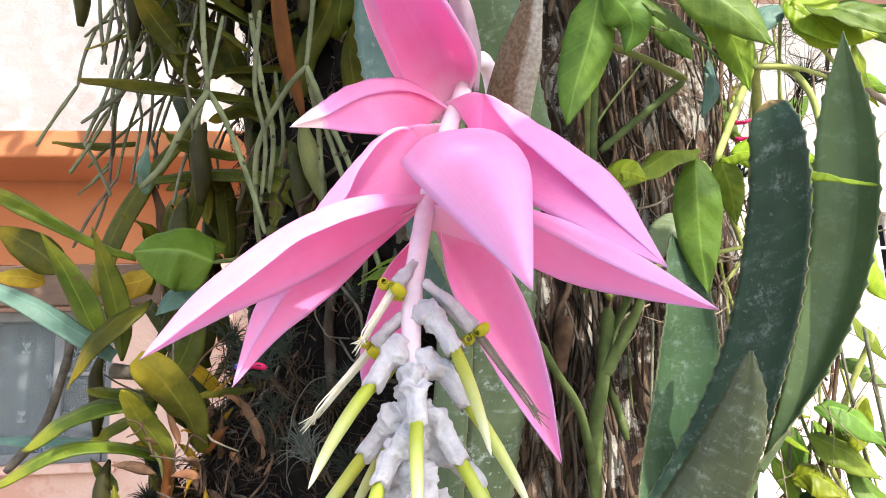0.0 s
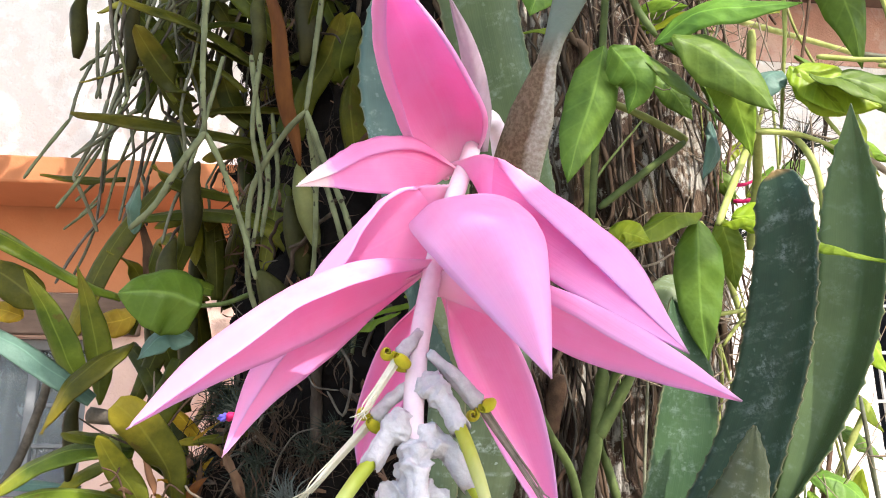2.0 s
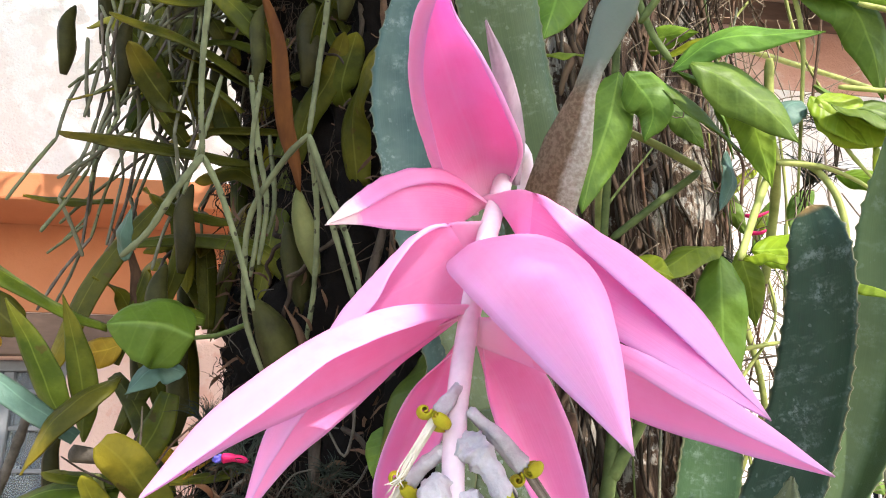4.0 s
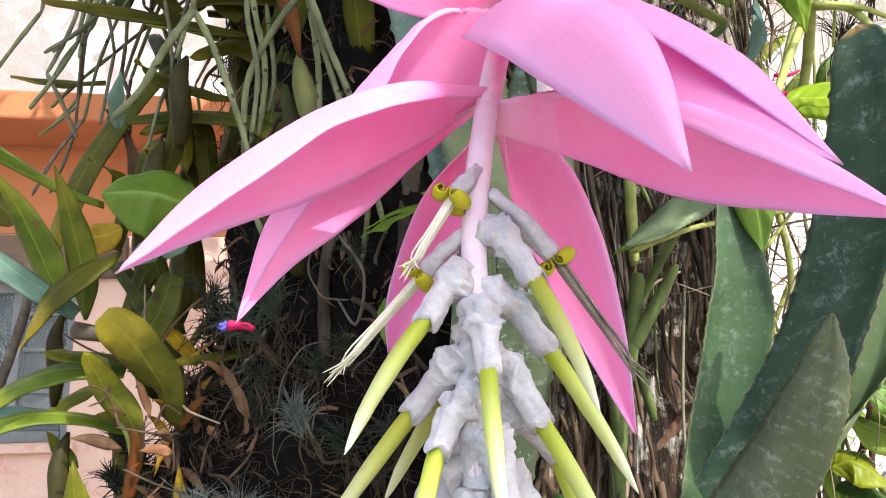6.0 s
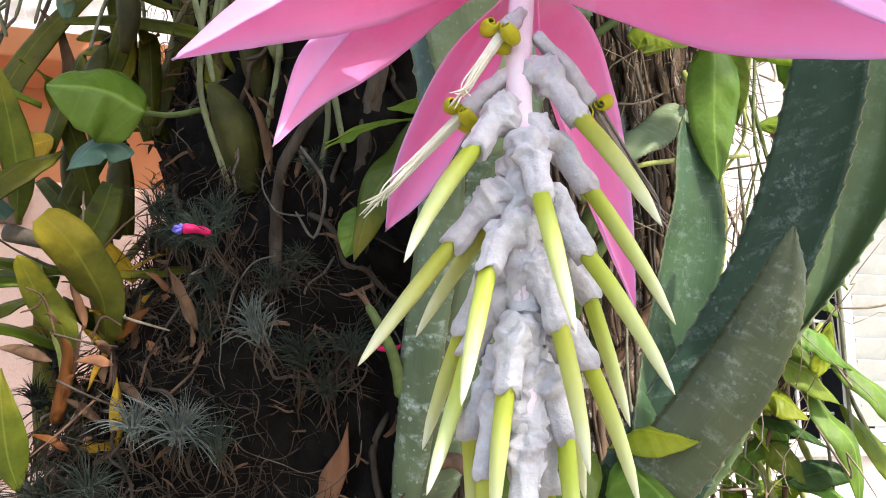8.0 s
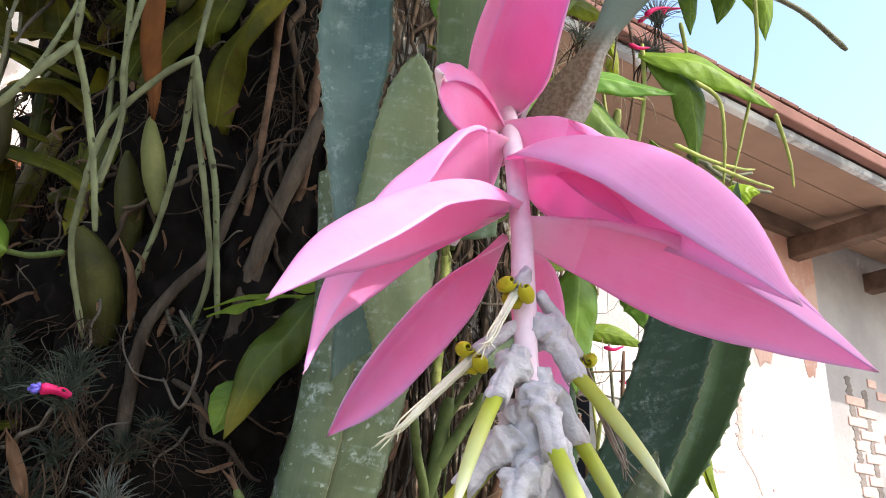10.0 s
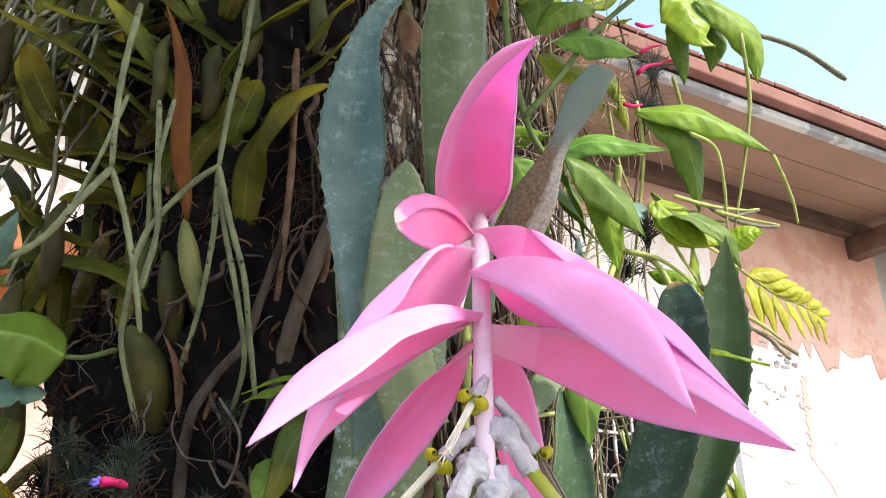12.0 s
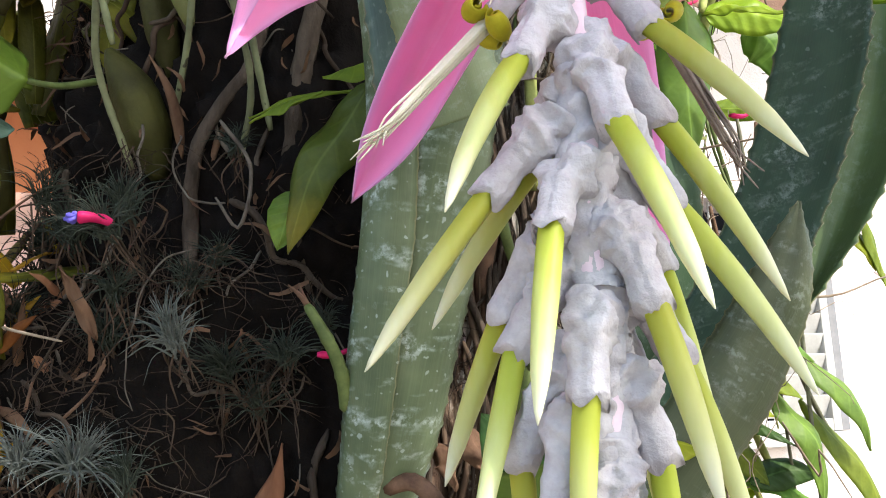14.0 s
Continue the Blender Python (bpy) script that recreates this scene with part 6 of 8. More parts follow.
# fine dry twigs and old roots behind the vine
def dry_twigs():
    rng = random.Random(52)
    bm = bmesh.new()
    for _ in range(620):
        p = Vector((rng.uniform(0.22, 0.47), rng.uniform(0.84, 1.10), rng.uniform(1.3, 2.45)))
        d = Vector((rng.gauss(-0.05, 0.45), rng.gauss(0, 0.35), rng.gauss(-0.2, 0.9))).normalized() * rng.uniform(0.06, 0.20)
        k = Vector([rng.gauss(0, 0.012) for _ in range(3)])
        r = rng.choice((0.0006, 0.0008, 0.0010, 0.0015))
        tube_into(bm, [p, p + d * 0.35 + k, p + d * 0.7 - k, p + d], r, r * 0.5, 5, 9)
    return mesh_of(bm, "twig_tangle")


tagged(part("twig_tangle", dry_twigs(), TWIG, vine, "fine pale brown dry twigs"), kind="stuff")
# tall dry weed by the bare brickwork, added for a plant's shadow there
weed = thing("shadow_weed", tuple(FACADE @ Vector((4.66, -0.16, 0))), "tall dark weed standing in for a plant shadow on the bare bricks", "weed")
rng = random.Random(44)
put_stem(weed, [FACADE @ Vector(q) for q in ((4.66, -0.16, 0.0), (4.68, -0.15, 0.9), (4.64, -0.14, 1.74))], 0.016, 0.010, ROOT_BROWN, 4)
for k in range(15):
    tip = Vector((4.64 + rng.uniform(-0.24, 0.30), -0.14 + rng.uniform(-0.08, 0.08), rng.uniform(2.05, 2.42)))
    foot = Vector((4.64 + rng.gauss(0, 0.02), -0.14, rng.uniform(1.60, 1.76)))
    put_leaf(weed, [FACADE @ q for q in (foot, foot.lerp(tip, 0.5) + Vector((rng.gauss(0, 0.02), 0, 0.03)), tip)], rng.uniform(0.035, 0.06), (0, -0.9, 0.3), LEAF_DEAD, LANCE, 0.5, nu=14, nv=6, name="dry_leaf")
# bare twigs with broken ends that reach out of the vine
put_stem(vine, [(0.430, 0.735, 1.832), (0.479, 0.73, 1.793), (0.511, 0.73, 1.781), (0.535, 0.73, 1.771), (0.556, 0.73, 1.762)], 0.0036, 0.0026, TWIG, 3, "twig", 0.12, "yellowish bare twig with a broken end")
put_stem(vine, [(0.500, 0.732, 1.785), (0.517, 0.73, 1.776), (0.530, 0.73, 1.764), (0.543, 0.73, 1.754)], 0.0030, 0.0024, TWIG, 2, "twig", 0.12, "yellowish bare twig with a broken end")
put_stem(vine, [(0.447, 0.75, 1.953), (0.474, 0.75, 1.950), (0.509, 0.75, 1.943), (0.554, 0.75, 1.959)], 0.0036, 0.0020, STEM_GREY, 2, "twig")
put_stem(vine, [(0.474, 0.75, 1.948), (0.508, 0.75, 1.937), (0.545, 0.75, 1.935), (0.584, 0.75, 1.940)], 0.0032, 0.0022, STEM_GREY, 2, "twig")
# lobed pale frond beyond the vine
frond = thing("lobed_frond", (0.42, 1.15, 2.26), "sunlit yellow-green lobed frond on a thin stalk beyond the vine", "fern")
put_stem(frond, [(0.42, 1.15, 2.26), (0.8, 1.35, 2.29), (1.12, 1.48, 2.28), (1.219, 1.5, 2.247)], 0.006, 0.0035, STEM_YELLOW, 2)
RACHIS = spline([(1.205, 1.50, 2.255), (1.266, 1.49, 2.212), (1.317, 1.485, 2.183), (1.392, 1.49, 2.172), (1.479, 1.50, 2.141)], 9)
for k, p in enumerate(RACHIS[1:-1]):
    d = (RACHIS[k + 2] - RACHIS[k]).normalized()
    size = 0.135 * (1 - 0.085 * k)
    for side in (-1, 1):
        out = d.lerp(Vector((d.z, 0, -d.x)) * -side, 0.52).normalized()
        put_leaf(frond, [p, p + out * (size * 0.5) + Vector((0, -0.008, 0)), p + out * size + Vector((0, 0.006, -0.012))], size * 0.42, (0.1, -0.9, 0.4), LEAF_FROND, LANCE, 0.3, nu=12, nv=6, name="lobe")
put_leaf(frond, [RACHIS[-3], RACHIS[-2], RACHIS[-1]], 0.05, (0.1, -0.9, 0.4), LEAF_FROND, LANCE, 0.3, name="lobe")
put_stem(frond, RACHIS, 0.004, 0.002, STEM_YELLOW, 0, "rachis")

# broad-leaved creeper below the spike
creeper = thing("creeper", (0.09, 0.68, 1.36), "creeper with broad glossy green leaves under the flower", "vine")
put_leaf(creeper, [(0.112, 0.645, 1.419), (0.065, 0.62, 1.4), (0.044, 0.61, 1.374), (0.039, 0.615, 1.34)], 0.060, (-0.25, -0.80, 0.5), LEAF_CREEPER, OVATE, 0.35, nu=30, nv=12, wave=0.12)
put_leaf(creeper, [(0.131, 0.645, 1.417), (0.142, 0.61, 1.394), (0.153, 0.6, 1.367), (0.166, 0.605, 1.33)], 0.058, (0.2, -0.78, 0.55), LEAF_CREEPER, OVATE, 0.35, nu=30, nv=12, wave=0.12)
put_leaf(creeper, [(0.125, 0.66, 1.411), (0.118, 0.64, 1.381), (0.105, 0.63, 1.352), (0.098, 0.63, 1.32)], 0.052, (0, -0.85, 0.45), LEAF_DARK, OVATE, 0.35, nu=30, nv=12)
put_leaf(creeper, [(0.133, 0.656, 1.427), (0.140, 0.631, 1.435), (0.172, 0.612, 1.428)], 0.040, (0, -0.62, 0.75), Y, OVATE, 0.4)
put_leaf(creeper, [(0.113, 0.685, 1.416), (0.096, 0.704, 1.426), (0.075, 0.721, 1.451)], 0.050, (-0.2, -0.8, 0.5), LEAF_DARK, OVATE)
put_stem(creeper, [(0.153, 0.693, 1.424), (0.163, 0.737, 1.397), (0.182, 0.806, 1.336)], 0.004, 0.005, STEM_GREEN)
# serrated leaf on the shady side
sage = thing("toothed_vine", (0.004, 0.813, 1.704), "vine with dark toothed leaves against the root mat", "vine")
put_leaf(sage, [(0.011, 0.749, 1.692), (-0.008, 0.751, 1.658), (-0.033, 0.755, 1.618), (-0.047, 0.769, 1.565)], 0.040, (-0.35, -0.9, 0.25), LEAF_CREEPER, OVATE, 0.3, wave=0.2)
put_leaf(sage, [(0.025, 0.786, 1.700), (-0.021, 0.790, 1.697), (-0.050, 0.790, 1.687), (-0.074, 0.799, 1.675)], 0.018, (-0.1, -0.4, 0.9), V, LANCE, 0.3)
put_leaf(sage, [(0.020, 0.764, 1.717), (-0.001, 0.761, 1.706), (-0.022, 0.769, 1.699)], 0.034, (-0.2, -0.5, 0.85), V, OVATE, 0.6)
put_leaf(sage, [(-0.041, 0.780, 1.615), (-0.049, 0.774, 1.588), (-0.054, 0.777, 1.569)], 0.03, (0, -0.9, 0.3), B, OVATE)
put_leaf(sage, [(-0.025, 0.749, 1.681), (-0.050, 0.761, 1.675), (-0.075, 0.773, 1.662)], 0.024, (0, -0.5, 0.85), V)
put_stem(sage, [(0.026, 0.790, 1.735), (0.033, 0.801, 1.664), (0.031, 0.821, 1.562)], 0.0035, 0.0035, STEM_GREEN)
# old flower stalk stub beside the tube
put_stem(brom, [(-0.036, 0.752, 1.527), (-0.023, 0.747, 1.504), (-0.013, 0.753, 1.482), (-0.006, 0.766, 1.456)], 0.0034, 0.0058, STEM_GREEN, 3, "stalk_stub", 0.15)
for k in range(5):
    tip = Vector((-0.041, 0.752, 1.536)) + Vector((random.uniform(-0.008, 0.008), random.uniform(-0.005, 0.005), random.uniform(-0.004, 0.012)))
    put_stem(brom, [(-0.035, 0.752, 1.526), Vector((-0.038, 0.752, 1.531)).lerp(tip, 0.3), tip], 0.0022, 0.0006, ROOT_BROWN, 0, "dry_tip", 0.4, "broken brown stalk end")

# plants beyond, in the sun by the shutter
hedge = thing("garden_shrub", (0.496, 0.937, 1.439), "sunlit drooping shrub leaves beside the bromeliad", "shrub")
for pts, w, m in (
    ([(0.438, 0.896, 1.469), (0.456, 0.885, 1.437), (0.474, 0.875, 1.406), (0.482, 0.884, 1.344)], 0.044, B),
    ([(0.468, 0.902, 1.502), (0.505, 0.885, 1.475), (0.530, 0.874, 1.436), (0.538, 0.878, 1.398)], 0.044, B),
    ([(0.492, 0.915, 1.451), (0.520, 0.903, 1.411), (0.545, 0.892, 1.372), (0.563, 0.890, 1.294)], 0.042, V),
    ([(0.460, 0.876, 1.537), (0.454, 0.885, 1.500), (0.428, 0.888, 1.469)], 0.022, Y),
    ([(0.554, 0.878, 1.662), (0.574, 0.878, 1.628), (0.595, 0.885, 1.559)], 0.026, V),
    ([(0.548, 0.884, 1.642), (0.568, 0.882, 1.615), (0.582, 0.884, 1.582)], 0.030, Y),
    ([(0.403, 0.988, 1.315), (0.454, 0.968, 1.340), (0.480, 0.965, 1.313)], 0.05, V),
    ([(0.436, 1.022, 1.359), (0.470, 1.014, 1.351), (0.504, 1.000, 1.371)], 0.04, Y),
    ([(0.398, 0.868, 1.529), (0.429, 0.859, 1.522), (0.465, 0.857, 1.486)], 0.046, B),
    ([(0.395, 0.884, 1.500), (0.432, 0.878, 1.481), (0.462, 0.875, 1.451)], 0.05, V),
    ([(0.371, 0.884, 1.454), (0.391, 0.873, 1.460), (0.421, 0.868, 1.436)], 0.05, Y),
    ([(0.463, 0.897, 1.628), (0.487, 0.901, 1.608), (0.507, 0.909, 1.576)], 0.035, V),
    ([(0.461, 0.832, 1.692), (0.472, 0.838, 1.662), (0.486, 0.845, 1.632)], 0.045, Y),
    ([(0.458, 0.928, 1.580), (0.490, 0.930, 1.572), (0.518, 0.936, 1.546)], 0.035, B),
):
    put_leaf(hedge, pts, w, (0.1, -0.7, 0.65), m, LANCE, 0.4)
for pts in ([(0.406, 0.966, 1.427), (0.428, 0.961, 1.361), (0.459, 0.954, 1.290)], [(0.452, 0.967, 1.461), (0.485, 0.962, 1.379), (0.523, 0.958, 1.279)], [(0.452, 0.992, 1.441), (0.477, 0.995, 1.386), (0.498, 0.998, 1.330)],
            [(0.445, 0.927, 1.492), (0.459, 0.916, 1.541), (0.491, 0.901, 1.608)], [(0.410, 0.944, 1.418), (0.438, 0.930, 1.479), (0.478, 0.917, 1.540)]):
    put_stem(hedge, pts, 0.0042, 0.0036, STEM_YELLOW, 3)

rng = random.Random(58)
for i in range(15):
    p = Vector((rng.uniform(0.37, 0.46), rng.uniform(0.90, 1.02), rng.uniform(1.36, 1.60)))
    d = Vector((rng.gauss(0.2, 0.6), rng.gauss(-0.3, 0.4), rng.gauss(-0.4, 0.5))).normalized() * rng.uniform(0.05, 0.10)
    put_leaf(hedge, [p, p + d * 0.5 + Vector((0, 0, 0.008)), p + d], rng.uniform(0.020, 0.036), (rng.uniform(-0.5, 0.3), -0.7, rng.uniform(0.0, 0.7)), rng.choice((B, B, LEAF_DARK, V, Y)), LANCE, 0.4, nu=12, nv=6)
for i in range(15):
    p = Vector((rng.uniform(0.38, 0.50), rng.uniform(0.88, 1.06), rng.uniform(1.45, 1.80)))
    q = p + Vector((rng.gauss(-0.02, 0.06), rng.gauss(0, 0.03), -rng.uniform(0.15, 0.40)))
    put_stem(hedge, [p, p.lerp(q, 0.5) + Vector((rng.gauss(0, 0.02), 0, 0)), q], rng.uniform(0.0014, 0.0036), rng.uniform(0.0012, 0.0030), rng.choice((STEM_YELLOW, STEM_GREEN, STEM_GREY, ROOT_BROWN)), 3)

# ---- orchids on the shady side ----
O, L, G = LEAF_ORCHID, LEAF_OLD, LEAF_YOUNG


def orchid(base, label="clump of strap-leaved orchids on the trunk", group="orchids on the trunk"):
    return thing("orchid", base, label, "orchid", group)


def strap(owner, points, width, up=(0.0, -0.6, 0.8), material=None, profile=STRAP, cup=0.35, fold=0.15, label="", twist=(0, 0)):
    return put_leaf(owner, points, width, up, material or O, profile, cup, twist, 0.03, fold, 0.0016, 22, 8, 0.002, "leaf", label)


def pseudobulb(owner, points, r, material=None):
    line = spline(points, 14)
    bm = bmesh.new()
    tan = tangents(line)
    side = tan[0].orthogonal().normalized()
    rings = []
    for i, (p, t) in enumerate(zip(line, tan)):
        u = i / 13
        rr = r * float(np.interp(u, [0, 0.1, 0.35, 0.65, 0.9, 1], [0.35, 0.6, 1.0, 0.95, 0.5, 0.15]))
        side = (side - t * side.dot(t)).normalized()
        other = t.cross(side)
        rings.append([bm.verts.new(p + (side * math.cos(6.28318 * j / 14) + other * math.sin(6.28318 * j / 14) * 0.75) * rr * (1 + 0.05 * math.cos(6.28318 * j / 14 * 7))) for j in range(14)])
    for a, b in zip(rings, rings[1:]):
        for j in range(14):
            bm.faces.new((a[j], a[(j + 1) % 14], b[(j + 1) % 14], b[j]))
    bm.faces.new(rings[0][::-1])
    bm.faces.new(rings[-1])
    return part("pseudobulb", mesh_of(bm, "pseudobulb"), material or BULB, owner)


BULB = leaf_material("pseudobulb_olive", (0.056, 0.052, 0.015), (0.025, 0.023, 0.008), 0.05, 0.55, 0.0, rib=0.0, spec=0.12)
BULB_PALE = leaf_material("pseudobulb_pale", (0.20, 0.21, 0.075), (0.12, 0.13, 0.045), 0.05, 0.55, 0.0, rib=0.0, spec=0.15)
o1 = orchid((-0.30, 1.0, 1.70))
for pts, w, up, m in (
    ([(-0.211, 0.913, 1.923), (-0.274, 0.882, 1.923), (-0.347, 0.861, 1.927), (-0.403, 0.850, 1.928)], 0.036, (0, -0.7, 0.7), O),
    ([(-0.276, 0.875, 1.955), (-0.289, 0.843, 1.962), (-0.307, 0.817, 1.985), (-0.318, 0.792, 2.006)], 0.030, (-0.3, -0.85, 0.4), O),
    ([(-0.231, 0.928, 1.856), (-0.270, 0.897, 1.856), (-0.303, 0.874, 1.865), (-0.309, 0.863, 1.871)], 0.036, (0, -0.7, 0.7), O),
    ([(-0.389, 0.990, 1.900), (-0.436, 0.980, 1.896), (-0.484, 0.960, 1.895)], 0.018, (0, -0.7, 0.7), L),
    ([(-0.212, 0.872, 1.967), (-0.238, 0.868, 1.988), (-0.274, 0.874, 2.007), (-0.350, 0.894, 2.009), (-0.429, 0.916, 1.999)], 0.016, (0, -0.5, 0.85), L),
    ([(-0.294, 0.920, 1.753), (-0.276, 0.899, 1.802), (-0.268, 0.882, 1.831)], 0.022, (0, -1, 0.1), O),
    ([(-0.163, 0.896, 1.999), (-0.215, 0.883, 2.013), (-0.253, 0.869, 2.026), (-0.290, 0.857, 2.035)], 0.032, (0, -0.6, 0.8), O),
    ([(-0.218, 0.928, 1.949), (-0.239, 0.923, 1.970), (-0.255, 0.914, 2.012)], 0.03, (0, -1, 0.3), O),
    ([(-0.199, 0.938, 1.903), (-0.227, 0.934, 1.921), (-0.255, 0.935, 1.916), (-0.277, 0.937, 1.906)], 0.03, (0, -0.8, 0.5), L),
    ([(-0.098, 0.870, 1.976), (-0.101, 0.846, 1.992), (-0.085, 0.825, 2.044)], 0.034, (0.1, -1, 0.1), O),
    ([(-0.154, 0.885, 1.912), (-0.140, 0.864, 1.960), (-0.114, 0.845, 1.999), (-0.098, 0.825, 2.044)], 0.03, (0.1, -1, 0.1), O),
):
    strap(o1, pts, w, up, m)
strap(o1, [(-0.141, 0.848, 1.862), (-0.147, 0.840, 1.892), (-0.159, 0.830, 1.932), (-0.164, 0.820, 1.974), (-0.169, 0.810, 2.023), (-0.183, 0.805, 2.067), (-0.199, 0.800, 2.104)], 0.022, (-0.3, -0.9, 0.1), LEAF_RUST, LANCE, 0.7, label="dead rust-brown orchid leaf")

o2 = orchid((-0.24, 0.92, 1.95), "large orchid with arching olive leaves high on the trunk")
for pts, w, up, m in (
    ([(-0.132, 0.854, 2.002), (-0.128, 0.811, 2.037), (-0.100, 0.759, 2.068), (-0.039, 0.699, 2.088)], 0.036, (-0.3, -0.6, 0.7), O),
    ([(-0.081, 0.868, 1.879), (-0.086, 0.830, 1.937), (-0.075, 0.785, 1.969), (-0.052, 0.753, 1.989), (-0.025, 0.728, 1.990)], 0.046, (-0.3, -0.85, 0.45), L),
    ([(-0.167, 0.861, 2.018), (-0.200, 0.835, 2.052), (-0.226, 0.823, 2.076), (-0.258, 0.812, 2.102)], 0.028, (-0.2, -0.8, 0.5), O),
    ([(-0.171, 0.880, 1.983), (-0.233, 0.854, 2.020), (-0.289, 0.832, 2.042), (-0.357, 0.828, 2.062)], 0.036, (-0.2, -0.6, 0.75), O),
    ([(-0.198, 0.862, 2.094), (-0.243, 0.854, 2.101), (-0.283, 0.851, 2.095), (-0.324, 0.854, 2.102)], 0.040, (-0.1, -0.6, 0.8), O),
    ([(-0.194, 0.883, 2.047), (-0.235, 0.890, 2.069), (-0.282, 0.900, 2.068), (-0.300, 0.903, 2.053)], 0.034, (-0.1, -0.6, 0.8), O),
    ([(-0.144, 0.926, 1.962), (-0.196, 0.922, 1.969), (-0.250, 0.922, 1.969), (-0.310, 0.932, 1.955)], 0.034, (-0.1, -0.6, 0.8), L),
    ([(-0.172, 0.967, 1.929), (-0.232, 0.963, 1.943), (-0.287, 0.947, 1.951), (-0.332, 0.943, 1.951)], 0.040, (-0.1, -0.6, 0.8), O),
    ([(-0.068, 0.871, 2.007), (-0.056, 0.826, 2.039), (-0.027, 0.792, 2.058), (0.000, 0.756, 2.082)], 0.030, (-0.1, -0.7, 0.65), O),
    ([(-0.130, 0.839, 2.127), (-0.126, 0.811, 2.157), (-0.125, 0.779, 2.198)], 0.034, (0, -1, 0.2), O),
    ([(-0.166, 0.873, 2.139), (-0.212, 0.864, 2.174), (-0.254, 0.860, 2.197)], 0.034, (-0.1, -0.8, 0.5), O),
    ([(-0.036, 0.824, 2.099), (-0.015, 0.787, 2.131), (0.006, 0.760, 2.143)], 0.032, (0, -0.7, 0.6), L),
    ([(-0.300, 0.898, 1.964), (-0.319, 0.876, 2.003), (-0.335, 0.858, 2.029)], 0.024, (-0.4, -0.9, 0.2), L),
    ([(-0.286, 0.925, 1.947), (-0.308, 0.897, 1.975), (-0.330, 0.868, 2.030)], 0.026, (-0.4, -0.9, 0.2), O),
):
    strap(o2, pts, w, up, m)
pseudobulb(o2, [(-0.141, 0.887, 1.649), (-0.150, 0.875, 1.682), (-0.162, 0.864, 1.714), (-0.182, 0.857, 1.747)], 0.022)
pseudobulb(o2, [(-0.120, 0.852, 1.772), (-0.130, 0.850, 1.806), (-0.139, 0.848, 1.842), (-0.144, 0.850, 1.868)], 0.013, BULB_PALE)
pseudobulb(o2, [(-0.135, 0.892, 1.741), (-0.143, 0.883, 1.779), (-0.157, 0.871, 1.837)], 0.016)
part("husk", blade("husk", [(-0.123, 0.867, 1.661), (-0.126, 0.855, 1.689), (-0.134, 0.846, 1.714), (-0.150, 0.841, 1.738)], 0.011, (0.5, -0.8, 0.1), LANCE, 0.9, 0.0008), LEAF_DEAD, o2, "papery brown husk")

